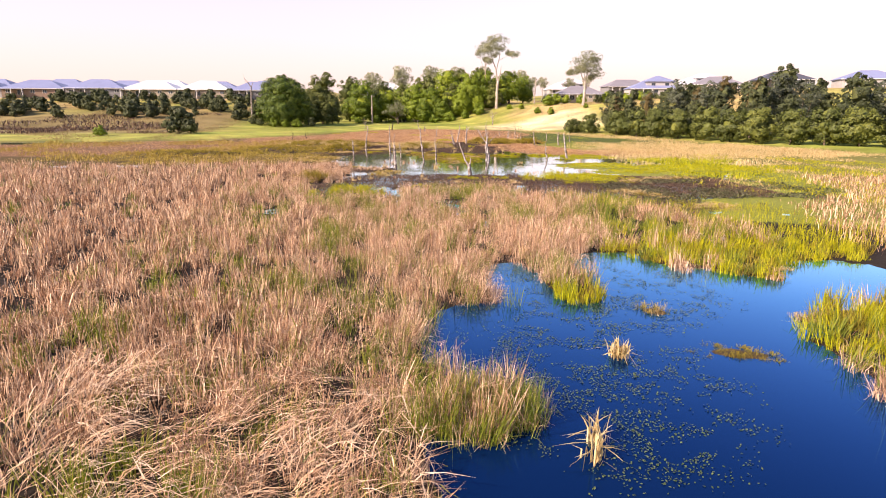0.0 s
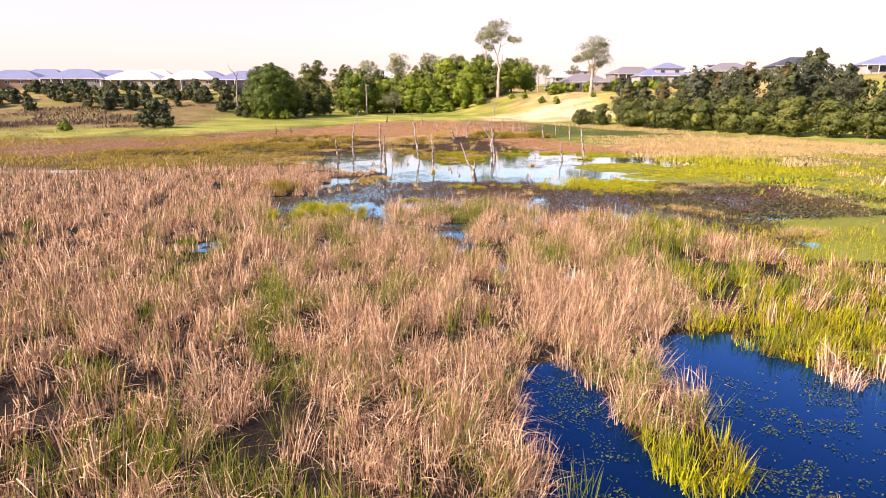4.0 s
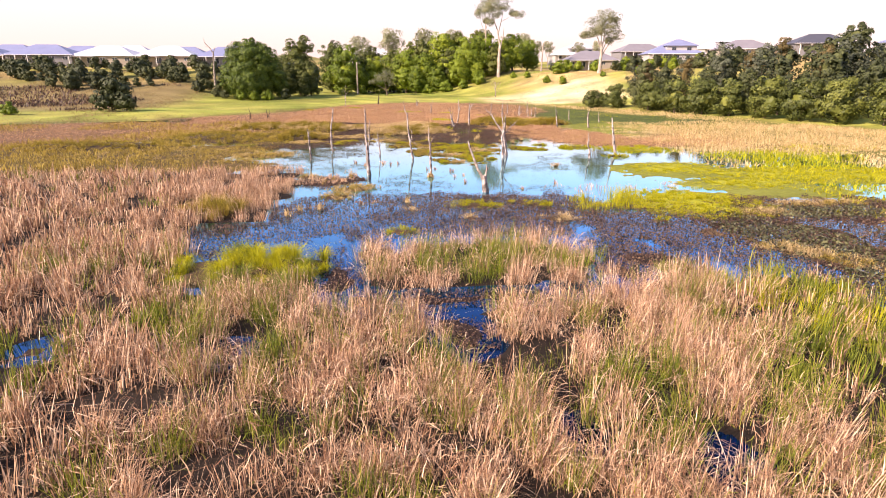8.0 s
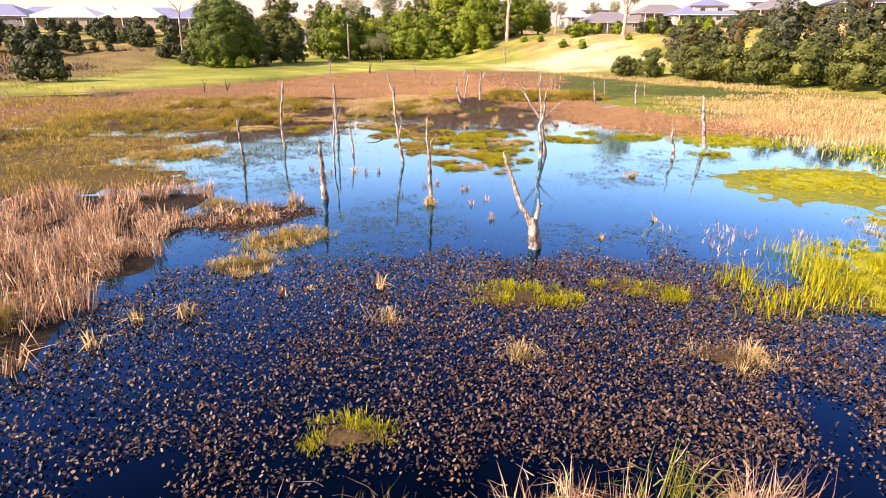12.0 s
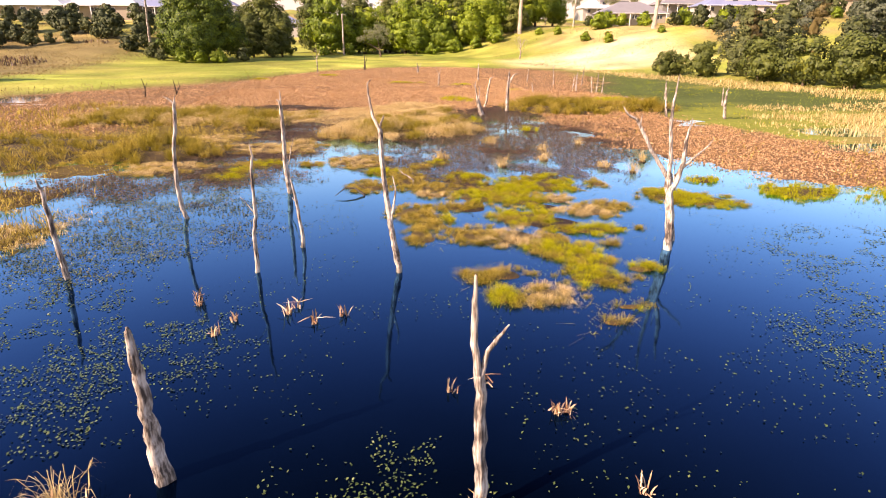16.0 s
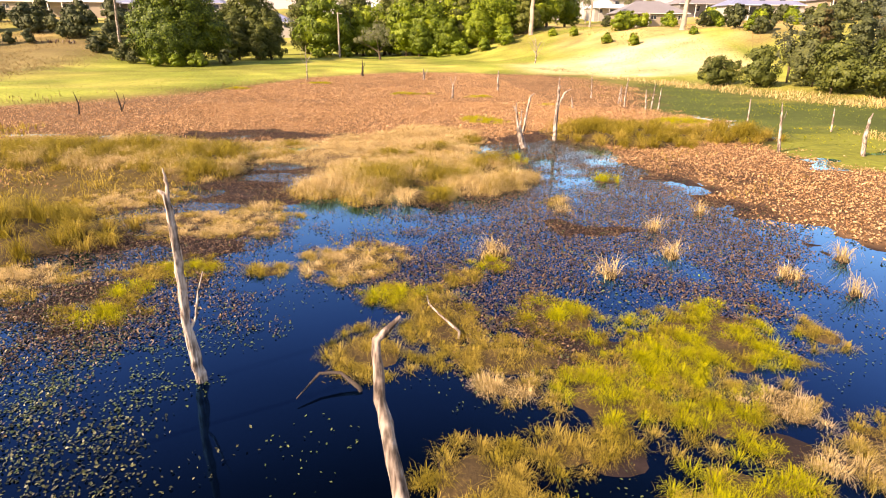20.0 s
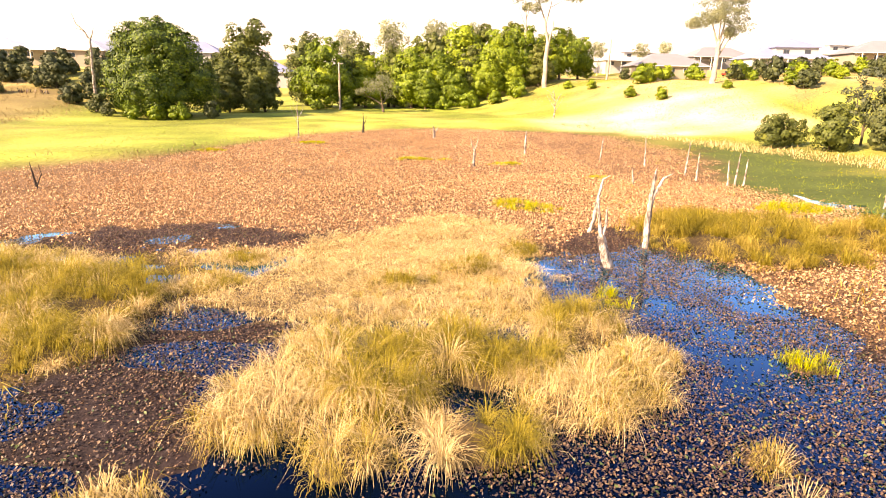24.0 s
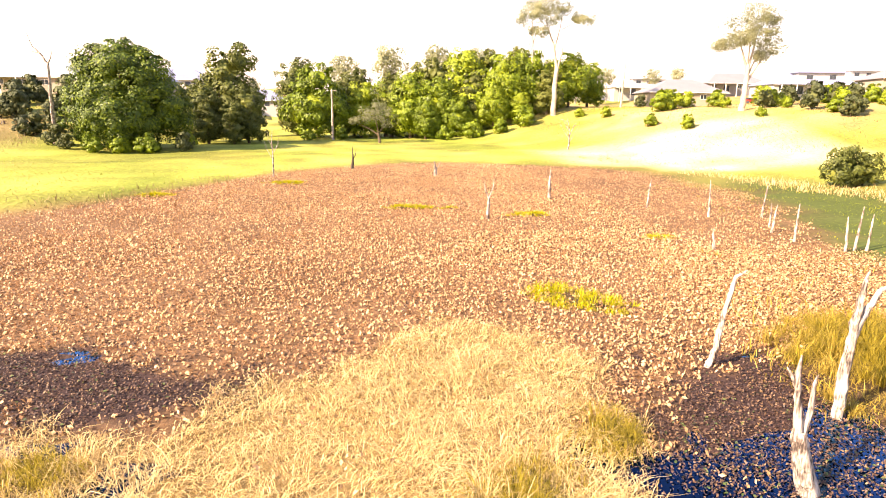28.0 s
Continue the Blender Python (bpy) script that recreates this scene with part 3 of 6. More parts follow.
def swathe(x, y):
    """How far the reeds lie flattened, 0 to 1."""
    return step((blob(x, y, [(-8.0, -9.6, 4.6, 3.6, -20), (-9, -14, 6, 4, 0), (-12, -6, 3, 2.5, 0)], 1.2) + 0.6) / 1.6) * (0.4 + 0.6 * step((vnoise(x, y, 1.6, 98) - 0.35) / 0.2))


def rim(x, y):
    return step(1 - np.abs(reed_field(x, y) - 0.7) / 1.0)


def dry_share(x, y):
    return in_reeds(x, y) * (1 - 0.76 * greenness(x, y)) * (1 - 0.95 * rushes(x, y))


def green_share(x, y):
    return in_reeds(x, y) * np.clip(0.24 + 0.12 * step((5 - y) / 5) + 0.3 * step((x - 6) / 3) + 0.7 * greenness(x, y) + 0.4 * rim(x, y), 0, 1) * (1 - 0.6 * rushes(x, y))


reed_clumps("dry_reeds", (-9, 9, -20, 32.5), 3.2, 74, lambda x, y: dry_share(x, y) * (1 - 0.55 * swathe(x, y)), 1.15, 1.6, DRY_REED, "dense dry brown bulrush tussocks standing over the marsh")
reed_clumps("green_reeds", (-9, 9, -20, 32.5), 2.6, 40, green_share, 1.1, 1.5, GREEN_REED, "green bulrush tussocks growing among the dry ones", broken=0.2)
reed_clumps("dry_reeds", (-18, 17, -24, 35), 2.8, 40, lambda x, y: dry_share(x, y) * (np.abs(x) > 8.8), 1.15, 1.6, DRY_REED, "dry bulrush tussocks on both sides of the open reed bed", (0.018, 0.034), segments=2)
reed_clumps("green_reeds", (-18, 17, -24, 35), 2.4, 28, lambda x, y: green_share(x, y) * (np.abs(x) > 8.8), 1.05, 1.45, GREEN_REED, "green bulrush tussocks at the reed bed's rim", (0.018, 0.034), segments=2, broken=0.2)
reed_clumps("dry_reeds", (-60, -16, -14, 55), 1.5, 24, in_reeds, 1.15, 1.7, DRY_REED, "wide bed of dry brown bulrushes", (0.03, 0.055), 0.45, 2)
reed_clumps("green_reeds", (-60, -16, -14, 55), 0.4, 22, lambda x, y: in_reeds(x, y) * (0.15 + greenness(x, y)), 1.0, 1.5, GREEN_REED, "green bulrushes scattered in the dry bed", (0.03, 0.05), 0.45, 2)
reed_clumps("dry_reeds", (-16, -8, 36, 55), 2.6, 44, in_reeds, 1.2, 1.6, DRY_REED, "clump of dry bulrushes beside the pool", (0.016, 0.032), segments=2)
reed_clumps("yellow_rushes", (0, 21, -8, 11), 2.8, 36, lambda x, y: rushes(x, y) * step(reed_field(x, y) / 0.5), 0.8, 1.15, LIME, "yellow-green rushes fringing the near pond", (0.016, 0.034), segments=2, broken=0.2)
reed_clumps("yellow_rushes", (0, 21, -8, 11), 1.4, 34, lambda x, y: rushes(x, y) * step(reed_field(x, y) / 0.5), 0.8, 1.2, OLIVE_GRASS, "olive-yellow rushes fringing the near pond", (0.016, 0.034), segments=2)
reed_clumps("yellow_rushes", (6, 17, 8, 28), 1.0, 30, lambda x, y: step((blob(x, y, GREEN_RUSHES, 0.9) + 0.2) / 0.8) * step(reed_field(x, y) / 0.5), 0.95, 1.35, LIME, "fresh yellow-green rushes on the reed bed's flank", (0.014, 0.03), segments=2, broken=0.2)
for mat, per, words in ((DRY_REED, 4.0, "tall dry reeds on a point in the near pond"), (GREEN_REED, 4.5, "tall green reeds on a point in the near pond")):
    reed_clumps("point_reeds", (-4.6, -0.8, -8.6, -5.6), per, 60, lambda x, y: step((blob(x, y, [(-2.7, -7.1, 1.7, 1.2, 0)], 0.5) + 0.25) / 0.4), 1.1, 1.5, mat, words, broken=0.35)
# snapped pieces caught in the canopy
for box, per, mat, words in (((-9, 9, -20, 32), 42, DRY_REED, "snapped brown reed leaves caught in the canopy"), ((-9, 9, -20, 32), 9, GREEN_REED, "bent green reed leaves caught in the canopy")):
    x, y = scatter(*box, per, lambda x, y: in_reeds(x, y) * (1 - 0.9 * rushes(x, y)) * (0.25 + 0.75 * vnoise(x, y, 0.8, 43)))
    n = len(x)
    tagged(make("snapped_reeds", blades_mesh("snapped_reeds", x, y, rng.uniform(0.35, 1.05, n), rng.uniform(-0.2, 0.35, n), rng.uniform(0.012, 0.026, n), rng.normal(0, 0.3, n), rng.normal(0, 0.3, n), 0.3, 2), mat), words, "reeds", kind="stuff")
# reeds pressed over in swathes
x, y = scatter(-14, 1, -20, 0, 62, lambda x, y: step((reed_field(x, y) - 0.2) / 0.6) * swathe(x, y) * step((vnoise(x, y, 0.9, 99) - 0.2) / 0.25))
n = len(x)
turn = 0.5 + 4.2 * (vnoise(x, y, 2.2, 53) - 0.5) + rng.normal(0, 0.35, n)
reach = rng.uniform(0.6, 1.5, n)
me = blades_mesh("fallen_reeds", x, y, rng.uniform(0.05, 0.45, n), rng.uniform(0.15, 0.6, n), rng.uniform(0.016, 0.034, n), reach * np.cos(turn), reach * np.sin(turn), 0.5, 3)
tagged(make("fallen_reeds", me, DRY_REED), "dry bulrush leaves pressed over in swathes", "reeds", kind="stuff")
# broken straw lying across the bed
x, y = scatter(-14, 1, -20, -4, 34, lambda x, y: step((reed_field(x, y) - 0.2) / 0.6) * swathe(x, y) * step((vnoise(x, y, 2.8, 51) - 0.42) / 0.14))
lx, ly = rng.normal(0.4, 0.7, len(x)), rng.normal(-0.2, 0.7, len(x))
tagged(make("fallen_reeds", blades_mesh("fallen_reeds", x, y, rng.uniform(0.25, 0.85, len(x)), rng.uniform(0.0, 0.35, len(x)), rng.uniform(0.016, 0.032, len(x)), lx, ly, 0.3, 2), PALE_REED), "pale broken straw lying across the reed bed", "reeds", kind="stuff")
# paler, shorter reeds on the far bank
x, y = scatter(26, 92, 56, 92, 30, lambda x, y: step((x - 33 + (80 - y) * 0.1 + (vnoise(x, y, 6, 9) - .5) * 16) / 6) * step((shore(x, y) + 3) / 3) * step((y - 60 + (vnoise(x, y, 7, 19) - .5) * 12) / 4))
reeds("pale_reeds", x, y, 0.35, 0.85, STRAW, "pale straw-coloured reeds in front of the wood", width=(0.025, 0.045), segments=2)
x, y = scatter(15, 60, -30, 38, 10, lambda x, y: step((x - np.interp(y, [-30, 0, 10, 22, 36], [18, 20, 20, 26, 38])) / 2) * (blob(x, y, [(25, 31, 12, 8.5, 0)]) < 0))
reeds("pale_reeds", x, y, .8, 1.2, DRY_REED, "pale dry reeds on the far bank", lean=0.2, width=(0.03, 0.06), segments=2)


x, y = scatter(36, 70, 100, 152, 9, lambda x, y: step((shore(x, y) + 4) / 3) * step((9 + 5 * (vnoise(x, y, 5, 17) - .5) - shore(x, y)) / 3))
reeds("pale_reeds", x, y, 0.4, 0.9, STRAW, "pale creamy reeds along the far shore", width=(0.04, 0.07), segments=2)


# ---------------------------------------------------------------- floating leaves
MATTED = [(16, 19, 3, 3, 0), (-0.4, 22, 1.6, 2.4, 0), (-7.5, 21, 1.3, 1.3, 0), (-11, 33.5, 5, 3.6, 0), (16, 30, 5, 5, 0), (-4.7, 28, 2.2, 4, 0), (0.5, 25, 7, 2.2, 0), (8.5, 28, 3.5, 3, 0), (0, 38.5, 15, 6.2, 0), (22, 33, 15, 8, 0), (16, 24, 5, 7, 0), (-8.5, 39, 4, 4, 0)]
LEAFY = [(-10.5, 96, 4, 2.4, 0), (-15, 98, 6, 3, 0), (-9, 99.5, 6, 2.2, 5), (-5.6, 98.8, 2.2, 2.4, 0), (11, 97, 4, 3.5, 0), (6, 77, 9, 8.5, 0), (10, 85, 9, 11, 0), (-8, 78, 5, 10, 0), (-5, 88, 4, 7, 0), (-12, 71, 8, 3, 0), (-8, 99, 6, 3, 0), (10, 94, 5, 7, 0)]
LILIES = [(0, 48.3, 3.0, 4.0, 15), (13.5, 55.5, 5, 3.4, 10), (-7.5, 56, 4.5, 4, 0), (-9, 63, 3, 4, 0), (-8, 70, 5, 3, 0), (-3, 45, 4, 3, 0), (3, 2, 6, 5, 0), (1, -5, 4, 5, 0), (17, 60, 5, 3, 0), (7, 45, 4, 1.5, 0)]


def leaves(name, x, y, lo, hi, size, mat, label, tilt=0.5, grounded=False):
    z = np.maximum(ground_height(x, y), 0) if grounded else 0
    p = np.stack([x, y, z + rng.uniform(lo, hi, len(x))], 1)
    return tagged(make(name, leaves_mesh(name, p, rng.uniform(size[0], size[1], len(x)), tilt), mat), label, "water weeds", kind="stuff")


def off_reeds(x, y):
    return reed_field(x, y) < 0.2


x, y = scatter(-14, 30, 18, 46, 330, lambda x, y: step(blob(x, y, MATTED, 1.5) / 1.4) * off_reeds(x, y) * (0.4 + 0.3 * step((x + 1) / 5) + 0.3 * step((vnoise(x, y, 2.2, 61) - 0.25) / 0.4)) * step((46 - y) / 4))
leaves("dead_water_weed", x, y, 0.006, 0.09, (0.034, 0.07), DEAD_LEAF, "dark purple-brown dead leaves matted on the water", 0.8, True)
x, y = scatter(-22, 22, 66, 104, 380, lambda x, y: step(blob(x, y, LEAFY, 1.5) / 2) * np.clip(0.10 + 0.90 * step((0.6 * vnoise(x, y, 3.0, 62) + 0.4 * vnoise(x, y, 0.9, 67) - 0.30) / 0.25) + 0.7 * step((-1 - x) / 3) + 0.6 * step((y - 90) / 5), 0, 1))
leaves("dead_water_weed", x, y, 0.012, 0.085, (0.026, 0.056), DEAD_LEAF, "brown dead leaves floating between the grass mounds", 0.6, True)
x, y = scatter(-16, 22, 66, 104, 16, lambda x, y: step(blob(x, y, LEAFY, 1.5) / 2))
leaves("green_pads", x, y, 0.008, 0.05, (0.04, 0.075), PAD_LEAF, "small green water leaves among the dead ones", 0.4)
x, y = scatter(-14, 22, -12, 74, 190, lambda x, y: step((blob(x, y, LILIES, 0.9) + .4) / 1.5) * off_reeds(x, y) * step((0.5 * vnoise(x, y, 1.0, 63) + 0.5 * vnoise(x, y, 0.3, 68) - 0.40) / 0.25))
leaves("green_pads", x, y, 0.006, 0.04, (0.025, 0.05), PAD_LEAF, "yellow-green floating pads on the dark water", 0.25)
x, y = scatter(13, 38, 20, 42, 70, lambda x, y: step((blob(x, y, [(25.5, 31, 11, 8, 0), (18.5, 24.5, 3, 3, 0)], 1.5) + .5) / 2) * off_reeds(x, y) * step((vnoise(x, y, 2.4, 58) - 0.25) / 0.3))
leaves("marsh_weed", x, y, 0.03, 0.14, (0.07, 0.14), WEED_LEAF, "olive-brown low weed over the mud flat", 0.8)
x, y = scatter(-15, 0, 58, 78, 170, lambda x, y: step((blob(x, y, [(-9, 66, 4.2, 6.5, 0), (-10.5, 72, 4, 3, 0), (-5.4, 65, 2.2, 4, 0)], 1.5) + .5) / 2) * (0.2 + 0.8 * step((0.6 * vnoise(x, y, 1.4, 96) + 0.4 * vnoise(x, y, 0.5, 97) - 0.38) / 0.2)))
leaves("pond_weed", x, y, 0.006, 0.05, (0.028, 0.055), WEED_LEAF, "small grey-green weed leaves crowding the dark water", 0.5)
x, y = scatter(-10, -3, 46, 53, 150, lambda x, y: step((blob(x, y, [(-6.6, 49.0, 3.0, 2.5, 15)], 1.0) + .3) / 1))
leaves("dead_water_weed", x, y, 0.02, 0.09, (0.035, 0.075), DEAD_LEAF, "brown dead leaves over soft mud", 0.7)
x, y = scatter(-14, 24, 42, 76, 13, lambda x, y: step((vnoise(x, y, 1.6, 64) - 0.42) / 0.2))
leaves("green_pads", x, y, 0.006, 0.04, (0.02, 0.045), PAD_LEAF, "single floating leaves scattered on open water", 0.25)
x, y = scatter(-90, 42, 68, 164, 150, lambda x, y: step((blob(x, y, RUSTY, 2.0) + 1) / 3) * (shore(x, y) > -2) * (blob(x, y, WET_GAPS, 1.5) < 0.6) * (blob(x, y, MARSH, 2.0) < 0) * (1 - 0.85 * land(x, y)[2]) * (0.45 + 0.55 * vnoise(x, y, 4, 65)) * np.where(y < 118, 1, np.where(y < 135, 0.6, 0.4)) * np.where(np.abs(x) > 18, 0.4, 1) * np.where(x < -34, 0.4, 1))
leaves("rust_water_weed", x, y, 0.02, 0.16, (0.05, 0.10), RUST_LEAF, "rust-brown carpet of withered leaves covering the shallows", 1.1)
x, y = scatter(12, 42, 62, 118, 120, lambda x, y: step((blob(x, y, RUSTY_BANK, 2.0) + 1) / 3))
leaves("rust_water_weed", x, y, 0.02, 0.16, (0.045, 0.09), RUST_LEAF, "orange-brown withered leaves along the bank", 0.7)


# ---------------------------------------------------------------- grass mats and tussocks
def arching(name, x, y, z, height, reach, way, width, tip, seg=3):
    """Blades that rise from a tussock's heart, arch over and hang down to the tip's share of their height."""
    n = len(x)
    wx, wy = -np.sin(way) * width / 2, np.cos(way) * width / 2
    rows = []
    for k in range(seg + 1):
        f = k / seg
        out = reach * f ** 1.25
        up = height * (np.sin(f * math.pi * 0.62) * (1 - f ** 3) + tip * f ** 3)
        px, py, pz = x + np.cos(way) * out, y + np.sin(way) * out, z + up
        w = 1 - 0.45 * f
        rows += [np.stack([px - wx * w, py - wy * w, pz], 1), np.stack([px + wx * w, py + wy * w, pz], 1)] if k < seg else [np.stack([px, py, pz], 1)]
    verts = np.stack(rows, 1).reshape(-1, 3)
    base = (np.arange(n) * (2 * seg + 1))[:, None]
    quads = np.concatenate([base + np.array([[2 * k, 2 * k + 1, 2 * k + 3, 2 * k + 2]]) for k in range(seg - 1)])
    return mesh_of(name, verts, quads, base + np.array([[2 * seg - 2, 2 * seg - 1, 2 * seg]]))


def wide(e):
    return e[2] * e[3] > 9 and abs(e[0]) > 9


def grass_island(cx, cy, rx, ry, turn, height, mat, label, name="grass_mat", dens=150, flop=0.9, second=None, coarse=False, fine=1.0):
    """A lumpy mound of matted roots, grown over with tussocks of arching blades."""
    seed = int(abs(cx * 13 + cy * 7)) % 97
    c, s = math.cos(radians(turn)), math.sin(radians(turn))
    small = min(rx, ry)
    top = min(0.42 * height, 0.06 + 0.16 * small) * (0.55 if height < 0.5 else 1.0)
    nr, na = int(np.clip(max(rx, ry) / 0.35, 5, 14)), int(np.clip(2 * math.pi * max(rx, ry) / 0.4, 22, 72))
    ang = np.linspace(0, 2 * math.pi, na, endpoint=False)
    ex, ey = cx + rx * np.cos(ang), cy + ry * np.sin(ang)
    edge = (0.95 if wide((cx, cy, rx, ry)) else 0.74) + 0.42 * (vnoise(ex, ey, 0.9 + 0.25 * small, seed) - 0.5) + 0.22 * (vnoise(ex, ey, 0.4, seed + 2) - 0.5)
    verts = [(0, 0, top)]
    for k in range(1, nr + 1):
        f = k / nr
        for a, e in zip(ang, edge):
            px, py = f * e * rx * math.cos(a), f * e * ry * math.sin(a)
            verts.append((px * c - py * s, px * s + py * c, top * (1 - f ** 2.6) - 0.10 * f ** 3))
    verts = np.array(verts)

    def lumps(x, y):
        return (vnoise(x + cx, y + cy, 0.75, seed) - 0.42) * 0.75 * top

    inner = np.concatenate([[1.0], np.repeat(1 - (np.arange(1, nr + 1) / nr) ** 2, na)])
    verts[:, 2] += lumps(verts[:, 0], verts[:, 1]) * inner
    ring = np.arange(na)
    tris = np.stack([ring * 0, 1 + ring, 1 + (ring + 1) % na], 1)
    quads = np.concatenate([np.stack([1 + k * na + ring, 1 + (k + 1) * na + ring, 1 + (k + 1) * na + (ring + 1) % na, 1 + k * na + (ring + 1) % na], 1) for k in range(nr - 1)])
    island = make(name, mesh_of(name, verts, quads, tris), GREEN_THATCH if mat is LIME and wide((cx, cy, rx, ry)) else THATCH, smooth=True)
    island.location = (cx, cy, 0.0)
    area = math.pi * rx * ry
    clumps = max(5, int(area * (1.6 if height > 0.7 else 6.5)))
    r, a = np.sqrt(rng.random(clumps)) * (1.15 if height < 0.5 else 1.04), rng.uniform(0, 2 * math.pi, clumps)
    e = np.interp(a, ang, edge, period=2 * math.pi)
    kx, ky = r * e * rx * np.cos(a), r * e * ry * np.sin(a)
    kr = r
    size = rng.uniform(0.55, 1.3, clumps) * (1.08 - 0.35 * r ** 3)
    kind = rng.random(clumps) < (0.0 if second is None else 0.06 + 0.58 * r ** 2)
    for which, m in ((False, mat), (True, second)):
        mine = np.flatnonzero(kind == which)
        n = int(area * dens * len(mine) / clumps)
        if m is None or n < 6:
            continue
        pick = rng.choice(mine, n)
        off, way = np.abs(rng.normal(0, 0.10 + 0.05 * height, n)), rng.uniform(0, 2 * math.pi, n)
        bx, by = kx[pick] + off * np.cos(way), ky[pick] + off * np.sin(way)
        x, y = bx * c - by * s, bx * s + by * c
        z = np.maximum(top * (1 - kr[pick] ** 2.6) - 0.06, -0.03) + lumps(x, y) * (1 - kr[pick] ** 2)
        h = height * size[pick] * rng.uniform(0.55, 1.1, n)
        reach = flop * h * rng.uniform(0.35, 1.5, n)
        width = rng.uniform(0.008, 0.016, n) * (1 + 0.012 * max(cy - 90, 0)) * (1.6 if coarse else fine)
        if coarse:
            me = blades_mesh("grass", x, y, z, h, width, reach * np.cos(way), reach * np.sin(way), 0.45, 2)
        else:
            me = arching("grass", x, y, z, h, reach, way + rng.normal(0, 0.4, n), width, rng.uniform(-0.1, 0.75, n) if flop < 1.2 else rng.uniform(-0.6, 0.45, n), 3 if height > 0.45 else 2)
        tagged(make("grass", me, m, island), kind="stuff")
    return tagged(island, label, "grass mat", "grass mats in the wetland")


x, y = scatter(-9, 10, 86, 106, 480, lambda x, y: land(x, y)[2] * (0.35 + 0.65 * vnoise(x, y, 1.2, 91)))
reeds("straw_grass", x, y, .16, .42, STRAW, "matted pale straw covering the raised peat", lean=.9, width=(.012, .024), droop=.5, segments=2, broken=0, base=0.0)
x, y = scatter(-38, 22, 54, 106, 34, lambda x, y: land(x, y)[1] * (0.3 + 0.7 * step((vnoise(x, y, 2.2, 85) - .3) / .3)))
reeds("gold_grass", x, y, .35, .8, GOLD, "golden sedge over the raised peat", lean=.5, width=(.02, .04), droop=.4, segments=2)
LIME_NEAR = [(22.5, 52.8, 5.0, 3.6, 0), (33, 48.5, 13, 4.0, -6), (-1.6, 34.2, 1.1, 0.7, 0), (13.1, 35.2, 0.7, 0.5, 0), (3.2, 40.0, 2.2, 1.0, -15), (7.0, 40.0, 2.3, 0.55, -32), (17.0, 39.4, 4.9, 4.0, 10), (24.4, 45.4, 5.8, 2.8, 5)]
LIME_MID = [(18.8, 67.6, 2.2, 1.5, 0), (25.0, 65.5, 3.4, 2.2, 0), (20.8, 60.5, 1.3, 0.9, 0), (15.6, 70.2, 1.0, 0.7, 0)]
LIME_FAR = [(7.6, 90.3, 0.45, 0.95, 0), (10.7, 85.2, 0.9, 0.45, 0), (8.0, 105.4, 1.9, 1.3, -40), (2.8, 126.5, 1.8, 0.8, 0), (5.7, 126.2, 0.7, 0.5, 0), (11.0, 123.4, 1.7, 0.9, 0), (16.5, 116.0, 1.0, 0.7, 0), (-17.0, 133.0, 1.7, 1.0, 0), (24, 104, 2.4, 1.4, 0), (-8, 141, 2, 1, 0)]
GOLD_NEAR = [(-8.4, 51.2, 1.0, 0.6, 15), (5.1, -0.4, 0.7, 0.4, -20), (11.0, -1.6, 1.6, 0.7, 20), (12, 4.6, 2.0, 0.6, -10), (-5.5, 43.4, 1.3, 1.0, 0), (-4.5, 46.0, 1.9, 1.2, 10), (-14.0, 63.6, 3.4, 1.7, 10), (-15.5, 60.0, 2.4, 0.8, 0), (-24, 66, 9, 3.6, 5)]
GOLD_FAR = [(-22, 80, 8, 6, 0), (16.6, 98.0, 5.4, 5.0, 0), (-12.5, 78.6, 3.5, 2.6, 0), (-34, 72, 9, 4, 0), (24, 97, 3.5, 3, 0)]
STRAW_LIST = [(-0.8, 39.0, 0.5, 0.35, 0), (2.4, 36.7, 0.65, 0.45, -20), (7.3, 36.1, 1.3, 0.7, -30), (17.0, 28.3, 3.6, 0.9, -55), (19.8, 21.4, 2.6, 1.2, 10), (20, 36.3, 2.0, 0.7, 0), (25, 38.3, 4.2, 0.9, 0), (7.0, 80.5, 0.45, 0.35, 0)]
TUFTS = [(12.5, 79.8, 0.32), (9.7, 77.9, 0.32), (9.1, 75.3, 0.38), (11.9, 73.4, 0.35), (12.9, 72.1, 0.3), (6.5, 73.9, 0.35), (-4.9, 51.4, 0.3), (12.8, 54.7, 0.35), (3.3, 75.9, 0.5), (14.5, 74.5, 0.35)]
